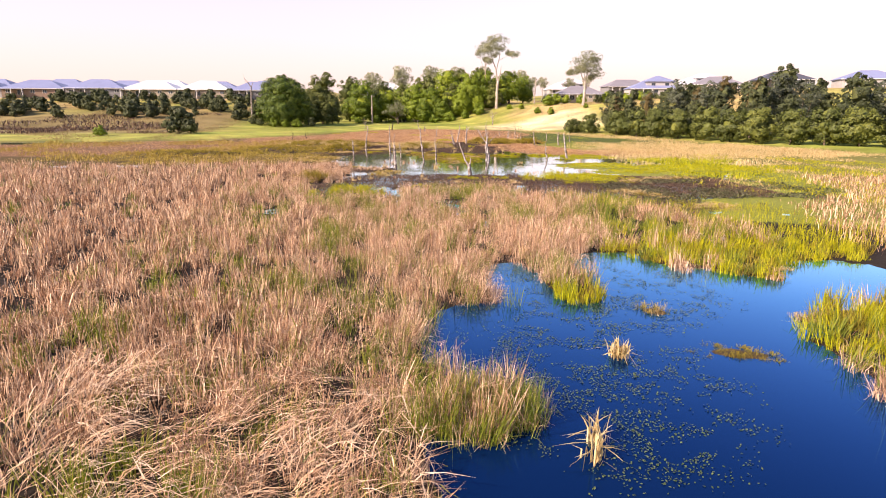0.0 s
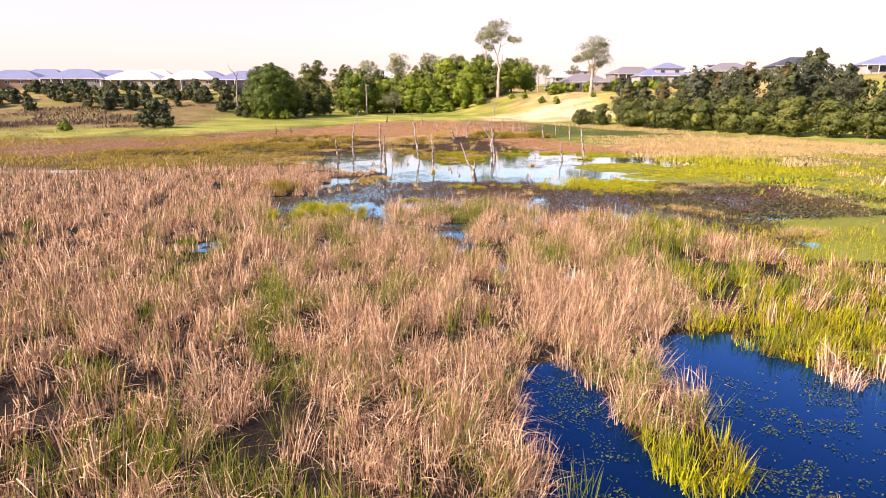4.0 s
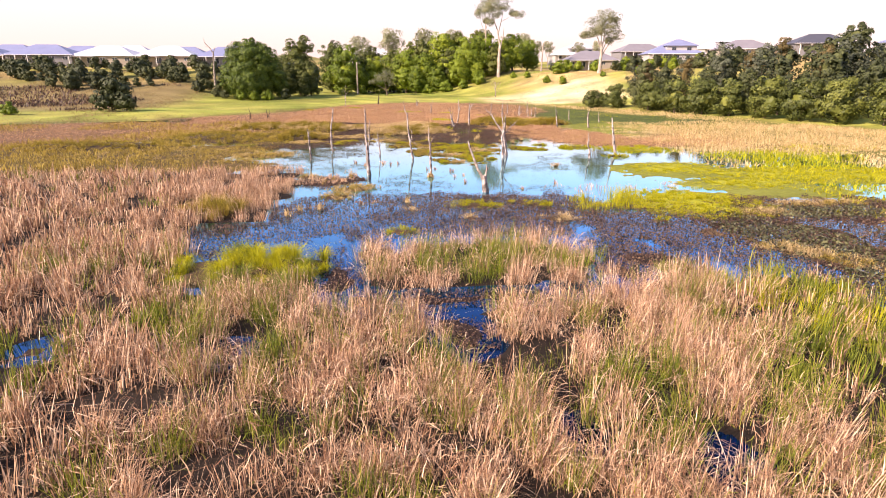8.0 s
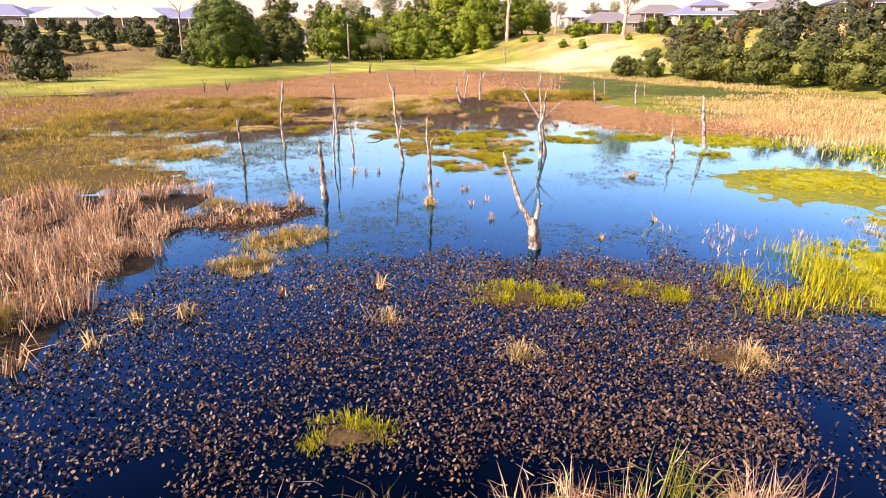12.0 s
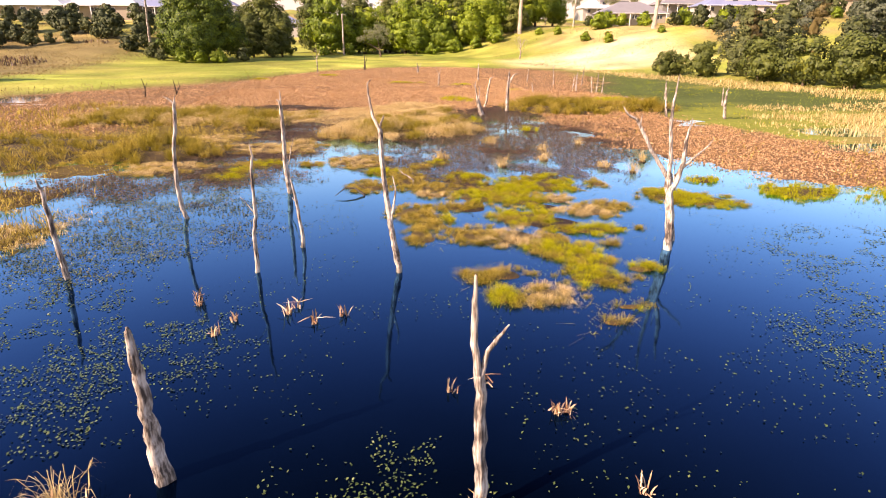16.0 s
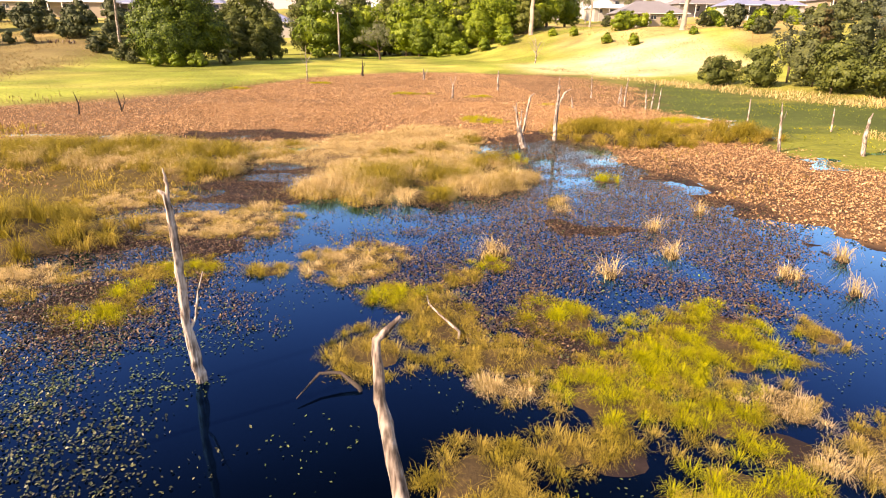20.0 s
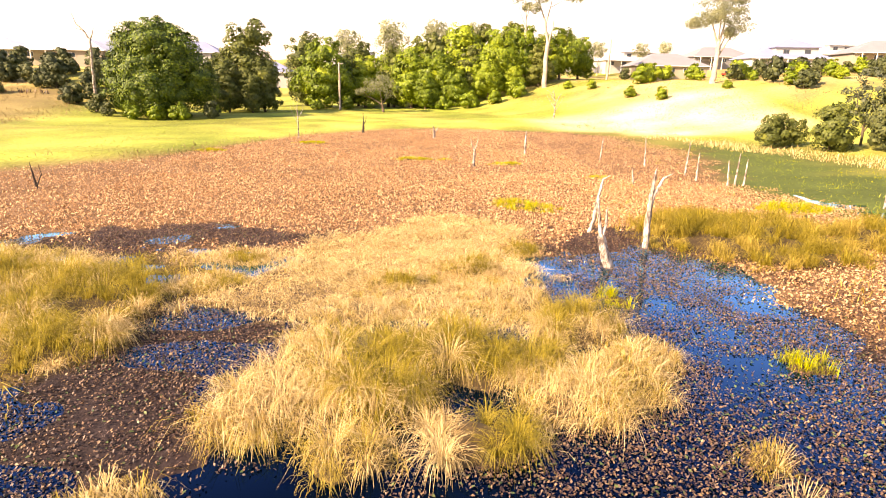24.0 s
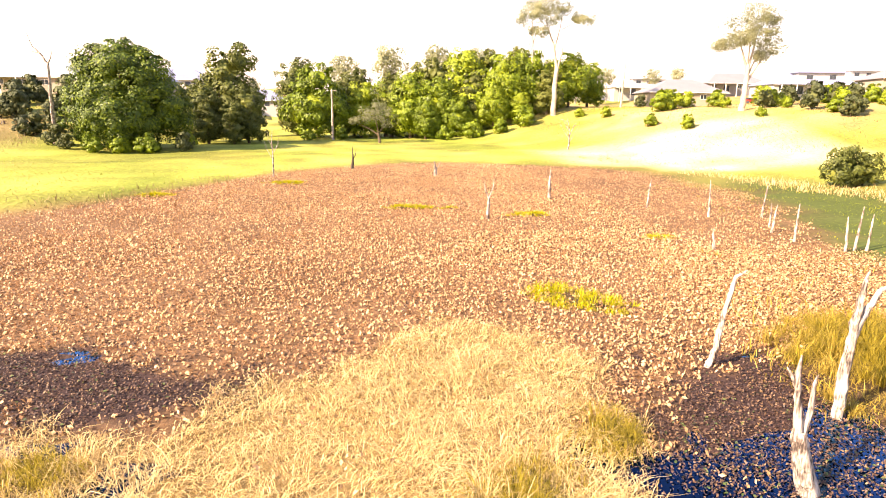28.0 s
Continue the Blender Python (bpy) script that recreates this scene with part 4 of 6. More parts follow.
MAT_CLUSTER = [('S', -1.3, 75.7, 1.5, 1.2), ('L', 0.0, 73.1, 0.9, 0.6), ('G', -0.6, 70.1, 0.75, 0.9), ('G', 1.2, 71.5, 1.0, 1.5), ('G', 2.1, 74.3, 0.5, 0.7), ('L', 4.2, 71.5, 0.95, 1.0),
               ('L', 3.2, 75.2, 0.5, 0.6), ('G', 2.5, 69.6, 1.3, 0.7), ('LG', 4.3, 68.1, 1.15, 1.0), ('L', 7.6, 70.1, 1.75, 1.4), ('G', 10.2, 70.0, 0.4, 0.6), ('S', 7.4, 67.4, 0.6, 0.7), ('S', 8.3, 65.6, 1.1, 0.75),
               ('G', 1.4, 65.7, 1.0, 0.95), ('G', 1.8, 64.3, 0.5, 0.55), ('L', 2.6, 65.0, 0.25, 0.4), ('LG', 5.4, 65.1, 1.3, 0.9), ('G', 1.4, 63.1, 0.5, 0.9), ('G', 3.2, 63.1, 1.0, 0.8), ('S', 4.6, 62.7, 1.0, 0.8),
               ('L', 5.8, 62.8, 0.45, 0.3), ('LG', 6.0, 61.3, 1.0, 1.0), ('L', 7.7, 63.3, 1.45, 0.42), ('L', 12.6, 67.6, 1.2, 1.0), ('L', 13.9, 66.6, 1.3, 0.8), ('G', 7.8, 61.8, 0.35, 0.2), ('L', 6.1, 67.2, 1.1, 0.75),
               ('G', 3.1, 66.6, 1.0, 0.5), ('S', 2.4, 68.5, 0.65, 0.45), ('LG', 5.8, 69.0, 1.1, 0.9), ('G', 9.4, 66.3, 0.8, 0.6), ('LG', 6.6, 60.3, 0.6, 0.5), ('L', 6.2, 59.2, 0.9, 0.75), ('L', 7.8, 59.6, 0.55, 0.33),
               ('G', 3.2, 59.5, 0.8, 0.47), ('L', 3.3, 58.0, 0.5, 0.5), ('S', 4.5, 57.9, 0.85, 0.55), ('L', 6.4, 57.1, 0.4, 0.14), ('G', 5.7, 56.3, 0.3, 0.18),
               ('L', -7.6, 72.6, 1.05, 0.5), ('L', -7.2, 73.8, 0.55, 0.9), ('L', -6.3, 75.5, 0.9, 0.7), ('G', -3.7, 75.1, 0.45, 0.45), ('G', -7.2, 75.2, 0.8, 0.6), ('S', -6.7, 80.4, 2.6, 0.8), ('S', -6.2, 79.0, 2.4, 0.8),
               ('S', -10.9, 83.4, 2.1, 1.5), ('S', -10.9, 75.2, 1.9, 1.0), ('S', -11.6, 73.9, 1.5, 0.8), ('G', -15.0, 79.0, 1.8, 2.4), ('G', -12.7, 81.3, 1.0, 1.2), ('S', -10.8, 79.0, 0.7, 0.5), ('G', 0.3, 73.2, 0.4, 0.45)]
SEDGE_MOUNDS = [('O', 1.2, 86.4, 2.5, 2.2, 0.9), ('S', 4.0, 90.4, 1.8, 2.4, 0.45), ('O', 3.4, 94.4, 1.5, 1.2, 0.5), ('O', 0.5, 92.4, 1.6, 0.9, 0.5), ('O', -5.4, 92.4, 1.2, 0.7, 0.45), ('S', -0.8, 89.6, 1.8, 1.8, 0.4), ('O', -0.6, 85.2, 2.2, 2.4, 0.95), ('S', -2.6, 84.4, 1.5, 1.9, 0.75), ('S', -1.0, 82.5, 1.2, 0.9, 0.6), ('O', 1.6, 82.6, 1.5, 1.3, 0.9),
                ('S', 4.2, 84.0, 1.5, 1.6, 0.75), ('S', 5.8, 85.2, 1.4, 1.7, 0.6), ('S', 6.9, 86.2, 1.0, 1.2, 0.5), ('O', 5.4, 88.2, 1.6, 2.0, 0.8), ('S', -4.9, 81.7, 1.2, 0.5, 0.4), ('S', 7.2, 81.7, 0.7, 0.5, 0.4), ('S', -2.0, 87.2, 1.2, 1.2, 0.6),
                ('O', -10.4, 91.0, 3.2, 3.6, 0.95), ('O', -13.6, 92.5, 3.4, 3.6, 0.95), ('O', -17.0, 93.0, 3.6, 4.0, 0.9), ('O', -20.5, 93.0, 3.4, 4.0, 0.9), ('O', -9.2, 87.8, 2.0, 1.7, 0.8), ('S', -6.4, 92.8, 1.4, 1.6, 0.45), ('O', -5.6, 95.5, 1.3, 0.9, 0.5),
                ('O', 3.2, 86.2, 1.6, 1.5, 0.85), ('O', 5.6, 96.0, 1.1, 0.9, 0.6), ('O', 3.0, 93.6, 1.2, 0.9, 0.6)]
grass_island(-12.2, 38.9, 2.8, 1.5, -8, 0.95, OLIVE_GRASS, "olive-brown sedge tussock in front of the reeds", "sedge_mound", dens=170, second=GOLD)
grass_island(-8.0, 28.5, 3.7, 3.1, 0, 0.75, LIME, "tall soft mound of lime-green grass at the reed edge", "sedge_mound", dens=290, flop=0.9, second=GREEN_REED)
for e in LIME_NEAR:
    grass_island(*e, (0.48 if e[1] < 42 else 0.3) if wide(e) else 0.36, LIME, "low bright lime-green grass mat on the water", dens=190 if wide(e) else 200, flop=0.7, coarse=wide(e))
for a, b, p, q, r in LIME_MID:
    grass_island(a, b, p * 1.25, q * 1.25, r, 0.32, LIME, "bright lime-green grass mat among dead trees", dens=160, flop=0.7)
for e in LIME_FAR:
    grass_island(e[0], e[1], e[2] * 1.25, e[3] * 1.25, e[4], 0.48, LIME, "small patch of bright green grass in brown weed", dens=150, flop=0.7, coarse=e[1] > 108)
grass_island(6.2, -4.3, 1.7, 0.8, -15, 0.16, OLIVE_GRASS, "low olive-brown weed mat at the pond's edge", dens=260, flop=1.2)
for a, b, p, q, r in GOLD_NEAR:
    e = (a, b, p * 1.2, q * 1.2, r)
    grass_island(*e, 0.36, GOLD, "golden-brown grass mat floating in the pool", dens=70 if wide(e) else 150, second=STRAW, coarse=wide(e))
KINDS_OF_MAT = {"L": (LIME, OLIVE_GRASS, "bright lime-green grass tussock on the water"), "G": (GOLD, OLIVE_GRASS, "golden-brown grass tussock on the water"), "LG": (LIME, GOLD, "lime and golden grass tussock on the water"), "S": (STRAW, GOLD, "pale tan tussock of drooping dead grass"), "O": (OLIVE_GRASS, STRAW, "olive-gold sedge mound with drooping straw skirts")}
for k, a, b, p, q in MAT_CLUSTER:
    first, other, words = KINDS_OF_MAT[k]
    grass_island(a, b, p * 1.55, q * 1.55, 0, 0.23, first, words, dens=800, flop=1.1, second=other, fine=0.55)
for k, a, b, p, q, h in SEDGE_MOUNDS:
    first, other, words = KINDS_OF_MAT[k]
    grass_island(a, b, p * 1.08, q * 1.08, 0, h * 0.88, first, words, "sedge_mound", dens=230 if h > 0.8 else 300, flop=1.25, second=other, fine=0.85)
x, y = scatter(-2, 11, 55, 77, 90, lambda x, y: step((blob(x, y, [(m[1], m[2], m[3] * 1.3, m[4] * 1.3, 0) for m in MAT_CLUSTER[:39]], 0.9) + 0.25) / 0.5))
reeds("gold_grass", x, y, .08, .24, GOLD, "thin brown-gold grass drowned between the tussocks", lean=.9, width=(.010, .02), droop=.6, segments=2)
for e in GOLD_FAR:
    grass_island(*e, 0.9, OLIVE_GRASS, "large golden sedge mound with arching blades", "sedge_mound", dens=60 if e[0] < -18 else 190, flop=0.95, second=GOLD, coarse=e[0] < -18)
for e in STRAW_LIST:
    grass_island(*e, 0.40, STRAW, "pale straw-coloured tussock of dead grass", dens=80 if wide(e) else 180, flop=1.15, second=GOLD if e[2] > 3 else None)
for a, b, r in TUFTS:
    grass_island(a, b, r, r, 0, 0.55, STRAW, "small lone tuft of dry straw in the water", "grass_tuft", dens=300)


# ---------------------------------------------------------------- dead trees
def limb(points, radii, sides=9, rough=0.12, seed=0):
    """A crooked, tapering, ribbed limb along the points, as arrays of points and faces."""
    pts = [Vector(p) for p in points]
    fine, rad = [], []
    for k in range(len(pts) - 1):
        for j in range(4):
            f = j / 4
            fine.append(pts[k].lerp(pts[k + 1], f))
            rad.append(radii[k] * (1 - f) + radii[k + 1] * f)
    fine.append(pts[-1]), rad.append(radii[-1])
    for k in range(1, len(fine) - 1):
        w = rad[k] * 0.45
        fine[k] = fine[k] + Vector((noise.noise((k * 0.9, seed, 1)), noise.noise((k * 0.9, seed, 5)), 0)) * w
    verts, quads = [], []
    for k, p in enumerate(fine):
        d = (fine[min(k + 1, len(fine) - 1)] - fine[max(k - 1, 0)]).normalized()
        a = d.cross(Vector((0.3, 1, 0.1))).normalized()
        b = d.cross(a)
        for j in range(sides):
            t = 2 * math.pi * j / sides
            r = rad[k] * (1 + rough * (1 if j % 3 == 0 else -0.5) + 0.25 * noise.noise((math.cos(t) * 2, math.sin(t) * 2, k * 0.7 + seed * 3)))
            verts.append(p + (a * math.cos(t) + b * math.sin(t)) * r)
    for k in range(len(fine) - 1):
        for j in range(sides):
            i, i2 = k * sides + j, k * sides + (j + 1) % sides
            quads.append((i, i2, i2 + sides, i + sides))
    verts.append(fine[-1] + (fine[-1] - fine[-2]) * 0.15)
    tip = len(verts) - 1
    tris = [((len(fine) - 1) * sides + j, (len(fine) - 1) * sides + (j + 1) % sides, tip) for j in range(sides)]
    return np.array([tuple(v) for v in verts]), np.array(quads), np.array(tris)


def dead_tree(at, trunk, branches=(), label="bleached bare dead tree standing in the water", mat=None, name="dead_tree", group="dead trees in the wetland", back=0.0):
    """trunk and branches: rows of (x, y, z, radius) from the foot of the tree."""
    wood = mat or DEADWOOD
    seed = at[0] * 1.7 + at[1] * 0.3
    first = trunk[0]
    rows = [(first[0], first[1], -0.5, first[3] * 1.2)] + list(trunk)
    rows, *branches = [[(a, b + back * max(c, 0), c, r * 0.88) for a, b, c, r in q] for q in (rows, *branches)]
    tree = make(name, mesh_of(name, *limb([r[:3] for r in rows], [r[3] for r in rows], 11, 0.16, seed)), wood, smooth=True)
    tree.location = (at[0], at[1], at[2] if len(at) > 2 else 0.0)
    for k, b in enumerate(branches):
        make("branch", mesh_of("branch", *limb([r[:3] for r in b], [r[3] for r in b], 7, seed=seed + 2 + k)), wood, tree, smooth=True)
    return tagged(tree, label, "dead tree", group)


dead_tree((0.5, 60.0), [(0, 0, 0, .10), (-.12, 0, .72, .09), (-.24, 0, 1.44, .085), (-.31, 0, 2.06, .08), (-.38, 0, 2.67, .075), (-.44, 0, 3.31, .07), (-.45, 0, 4.05, .07), (-.53, 0, 4.23, .05)],
          [[(-.5, 0, 4.15, .06), (-.66, .05, 4.47, .05), (-.71, .05, 4.82, .042), (-.76, .08, 5.05, .035), (-.77, .1, 5.34, .025), (-.65, .1, 5.45, .01)], [(-.48, 0, 4.1, .045), (-.38, -.03, 4.35, .035), (-.33, -.03, 4.47, .018)], [(-.24, 0, 1.4, .045), (-.12, -.05, 1.99, .034), (-.05, -.05, 2.39, .026), (-.13, -.05, 2.79, .01)]], "tall bleached dead tree with a forked crooked top", back=0.22)
dead_tree((9.93, 62.03), [(0, 0, 0, .16), (-.17, 0, 1.09, .13), (-.37, 0, 2.18, .115), (-.40, 0, 2.4, .10)],
          [[(-.38, 0, 2.2, .085), (-.75, 0, 2.7, .07), (-1.06, 0, 3.09, .065), (-1.58, 0, 3.95, .055), (-1.72, 0, 4.15, .046), (-2.03, 0, 4.30, .038), (-2.2, 0, 4.55, .012)],
           [(-.37, 0, 2.3, .08), (-.42, 0, 3.07, .065), (-.56, 0, 4.04, .055), (-.56, 0, 4.67, .045), (-.53, 0, 5.0, .032), (-.50, 0, 5.5, .012)],
           [(-.33, 0, 2.0, .06), (.05, 0, 2.5, .05), (.45, 0, 2.9, .04), (.85, 0, 3.25, .03), (1.0, 0, 3.5, .012)], [(-1.58, 0, 3.95, .034), (-1.55, 0, 4.3, .012)]], "large white dead tree with spreading bare limbs")
dead_tree((9.44, 61.15), [(0, 0, 0, .15), (-.05, 0, .89, .12), (-.21, 0, 1.94, .10), (-.06, 0, 2.3, .085), (.07, 0, 2.9, .07), (.06, 0, 3.59, .055), (.12, 0, 4.0, .03), (.16, 0, 4.3, .012)], [[(-.1, 0, 2.1, .04), (-.2, 0, 2.6, .02), (-.18, 0, 2.9, .008)]], "white dead trunk standing close beside a larger one")
dead_tree((-3.7, 60.36), [(0, 0, 0, .075), (.02, 0, .58, .066), (.02, 0, 1.22, .058), (.12, 0, 1.71, .056), (.13, 0, 2.25, .05), (.13, 0, 2.78, .044), (.15, 0, 3.16, .042), (.21, 0, 3.48, .034), (.17, 0, 3.81, .014)],
          [[(.06, 0, 1.9, .022), (-.12, 0, 2.19, .014), (-.25, 0, 2.33, .006)]], "slim wavering dead sapling in the water")
dead_tree((-2.62, 62.4), [(0, 0, 0, .08), (.01, 0, .5, .065), (-.05, 0, 1.15, .055), (-.11, 0, 1.7, .047), (-.17, 0, 2.09, .04), (-.22, 0, 2.32, .02)], [[(-.1, 0, 1.55, .032), (-.21, 0, 1.71, .014)]], "thin crooked dead tree in the water")
dead_tree((-4.0, 69.36), [(0, 0, 0, .13), (-.06, 0, .71, .125), (-.12, 0, 1.37, .10), (-.08, 0, 2.42, .09), (-.07, 0, 3.34, .085), (-.11, 0, 3.94, .06), (-.23, 0, 4.04, .02)],
          [[(-.09, 0, 3.75, .05), (-.05, 0, 4.14, .042), (-.08, 0, 4.43, .015)], [(-.1, 0, 1.1, .04), (.09, 0, 1.47, .033), (.2, 0, 2.0, .022), (.34, 0, 2.42, .008)]], "tall grey-white dead tree with a split top")
dead_tree((-7.4, 66.0), [(0, 0, 0, .09), (-.13, 0, .48, .09), (-.17, 0, 1.32, .09), (-.13, 0, 2.05, .08), (-.09, 0, 2.66, .07), (.06, 0, 3.35, .07), (.15, 0, 4.01, .07), (.17, 0, 4.34, .05)],
          [[(.17, 0, 4.28, .05), (-.03, 0, 4.46, .04), (-.17, 0, 4.52, .014)], [(.17, 0, 4.3, .04), (.24, 0, 4.55, .014)]], "bleached dead tree with a small hooked fork")
dead_tree((-3.56, 51.82), [(0, 0, 0, .175), (-.01, 0, .54, .15), (-.02, 0, 1.16, .125), (-.04, 0, 1.76, .11), (-.06, 0, 2.22, .092), (-.06, 0, 2.67, .055), (-.06, 0, 2.76, .02)], label="thick grey broken-topped dead trunk in the pond")
dead_tree((1.39, 50.66), [(0, 0, 0, .10), (-.03, 0, .64, .098), (-.05, 0, 1.35, .088), (-.06, 0, 2.03, .078), (-.10, 0, 2.41, .072)],
          [[(-.09, 0, 2.3, .06), (-.17, 0, 2.88, .055), (-.18, 0, 3.39, .049), (-.18, 0, 3.87, .02)], [(-.08, 0, 2.3, .05), (.01, 0, 2.77, .036), (.12, 0, 2.92, .033), (.28, 0, 3.15, .012)]], "white dead tree with a crooked side limb")
dead_tree((4.59, 44.14), [(0, 0, 0, .23), (-.05, 0, .46, .20), (-.11, 0, .9, .185), (-.14, 0, 1.15, .16)],
          [[(-.2, 0, .95, .13), (-.4, .05, 1.34, .105), (-.55, .1, 1.56, .095), (-.78, .1, 2.17, .09), (-.96, .1, 2.65, .08), (-1.15, .1, 3.12, .073), (-1.24, .1, 3.43, .05), (-1.24, .1, 3.53, .012)], [(-.06, 0, .95, .11), (.03, 0, 1.37, .07), (.06, 0, 1.62, .062), (.02, 0, 1.84, .03)], [(.06, 0, 1.5, .05), (.15, 0, 1.63, .032), (.20, 0, 1.69, .014)]], "white forked dead trunk with a broken arm")
dead_tree((21.6, 62.9), [(0, 0, 0, .15), (-.22, 0, .99, .14), (-.46, 0, 2.35, .11), (-.65, 0, 3.54, .05)], label="straight white dead trunk on a lime grass mat")
dead_tree((17.79, 59.94), [(0, 0, 0, .14), (-.06, 0, .71, .085), (-.28, 0, 1.21, .08), (-.22, 0, 1.83, .05), (-.33, 0, 2.38, .02)], [[(-.24, 0, 1.3, .03), (-.1, 0, 1.7, .02), (-.05, 0, 2.0, .008)]], "small knotted dead tree in shallow water")
dead_tree((-9.04, 60.38), [(0, 0, 0, .10), (-.05, 0, .98, .085), (-.11, 0, 1.88, .075), (-.12, 0, 2.54, .06), (-.21, 0, 2.93, .02)], [[(-.11, 0, 2.1, .038), (-.02, 0, 2.71, .012)]], "thin leaning dead tree beside brown mats")
dead_tree((8.7, 93.82), [(0, 0, 0, .22), (-.23, 0, .74, .18), (-.42, 0, 1.34, .14)],
          [[(-.42, 0, 1.2, .1), (-.53, 0, 1.93, .065), (-.63, 0, 2.43, .06), (-.61, 0, 2.84, .02)], [(-.36, 0, 1.15, .08), (-.26, 0, 1.76, .054), (-.28, 0, 2.26, .036), (-.24, 0, 2.46, .014)], [(-.6, 0, 2.2, .036), (-.76, 0, 2.51, .027), (-.85, 0, 2.63, .012)]], "pale dead stump with jagged prongs, swollen foot")
dead_tree((11.42, 96.4), [(0, 0, 0, .14), (-.02, 0, .81, .145), (-.01, 0, 1.79, .125), (.03, 0, 2.56, .10), (.06, 0, 3.32, .06), (.12, 0, 3.6, .015)], [[(0, 0, 2.1, .085), (.26, 0, 2.75, .072), (.46, 0, 3.13, .06), (.86, 0, 3.35, .015)]], "white dead tree forking into two bare arms")
dead_tree((9.9, 99.3), [(-.04, 0, 0, .10), (.17, 0, .58, .10), (.24, 0, 1.47, .08), (.39, 0, 2.24, .07), (.46, 0, 2.61, .065), (.77, 0, 2.82, .02)], label="leaning white broken dead trunk in brown weed")
dead_tree((24.2, 91.65), [(0, 0, 0, .11), (-.2, 0, 1.2, .09), (-.3, 0, 2.1, .07), (-.45, 0, 3.0, .02)], [[(-.28, 0, 1.8, .03), (-.1, 0, 2.2, .02), (-.06, 0, 2.5, .01)]], "slender white dead tree at the wet edge")
dead_tree((28.5, 90.1), [(0, 0, 0, .15), (-.18, 0, 1.25, .13), (-.18, 0, 2.24, .08), (-.06, 0, 2.57, .03)], label="leaning pale dead trunk at the wet edge")
dead_tree((7.7, 121.9), [(0, 0, 0, .12), (.03, 0, .9, .10), (.05, 0, 1.5, .08)], [[(.05, 0, 1.4, .06), (-.2, 0, 2.0, .04), (-.3, 0, 2.5, .015)], [(.05, 0, 1.4, .05), (.3, 0, 2.1, .03), (.36, 0, 2.8, .012)]], "small forked white dead tree in rusty weed")
dead_tree((14.4, 130.8), [(0, 0, 0, .13), (0, 0, 1.2, .11), (.03, 0, 2.4, .05)], label="white dead post-like trunk in rusty weed")
dead_tree((18.0, 112.7), [(0, 0, 0, .10), (-.1, 0, .6, .07), (-.2, 0, 1.2, .03)], label="short white broken stub in rusty weed")
dead_tree((-2.6, 154.5), [(0, 0, 0, .2), (.05, 0, .9, .16), (.1, 0, 1.7, .08), (.05, 0, 2.8, .02)], [[(.1, 0, 1.2, .06), (.4, 0, 1.7, .05), (.5, 0, 2.4, .015)]], "dark charred stump with a thin spike", DARKWOOD)
dead_tree((6.6, 147.7), [(0, 0, 0, .2), (.05, 0, .8, .16), (-.1, 0, 1.6, .05)], [[(.0, 0, .6, .08), (.4, 0, 1.1, .05), (.6, 0, 1.6, .02)]], "white broken stump at the meadow edge")
dead_tree((-10.2, 146.0), [(0, 0, 0, .09), (.05, 0, 2.0, .07), (0, 0, 3.6, .04), (.1, 0, 4.8, .015)], [[(.03, 0, 1.8, .04), (-.6, .1, 3.0, .02), (-.8, .1, 3.9, .01)], [(.03, 0, 2.4, .04), (.6, .1, 3.4, .02), (.7, 0, 4.3, .01)], [(0, 0, 3.2, .03), (-.4, 0, 4.0, .015), (-.4, 0, 4.6, .008)]], "bare thin-twigged sapling at the meadow edge")
dead_tree((-24.7, 110.0), [(0, 0, 0, .08), (.1, 0, 1.0, .06), (-.1, 0, 1.9, .02)], [[(.1, 0, .9, .04), (.4, 0, 1.5, .015)]], "small bare stick standing in rusty weed", DARKWOOD)
dead_tree((-22.0, 111.7), [(0, 0, 0, .09), (-.1, 0, .9, .07), (-.2, 0, 1.7, .02)], [[(0, 0, .2, .06), (.4, 0, 1.0, .04), (.3, 0, 1.6, .01)]], "twin bare sticks standing in rusty weed", DARKWOOD)
STUMPS = [(23.8, 114.5, 2.2), (24.2, 117.0, 1.8), (24.9, 112.1, 1.9), (25.5, 112.2, 2.4), (26.2, 112.2, 2.0), (23.2, 122.2, 2.6), (27.1, 122.2, 2.4), (25.1, 118.5, 1.6), (30, 104, 2.0), (20.5, 126, 2.2), (33.5, 99, 1.8)]
for k, (a, b, h) in enumerate(STUMPS):
    j = 0.15 * math.sin(k * 2.3)
    dead_tree((a, b), [(0, 0, 0, .085), (j * .5, 0, h * .5, .065), (j, 0, h * .85, .05), (j * 1.2, 0, h, .015)], label="white dead stump in a loose cluster", name="dead_stump")

dead_tree((1.5, 70.6), [(0, 0, .2, .035), (-.25, .35, .3, .034), (-.45, .8, .33, .026), (-.62, 1.0, .45, .02), (-.66, 1.2, .6, .008)], label="bare fallen branch lying over grass", name="fallen_branch")

dead_tree((-0.75, 68.7), [(0, 0, .05, .05), (-.4, .3, .26, .04), (-.8, .25, .3, .03), (-1.2, -.3, .12, .012)], mat=DARKWOOD, label="bare dark fallen branch arching out of the water", name="fallen_branch")


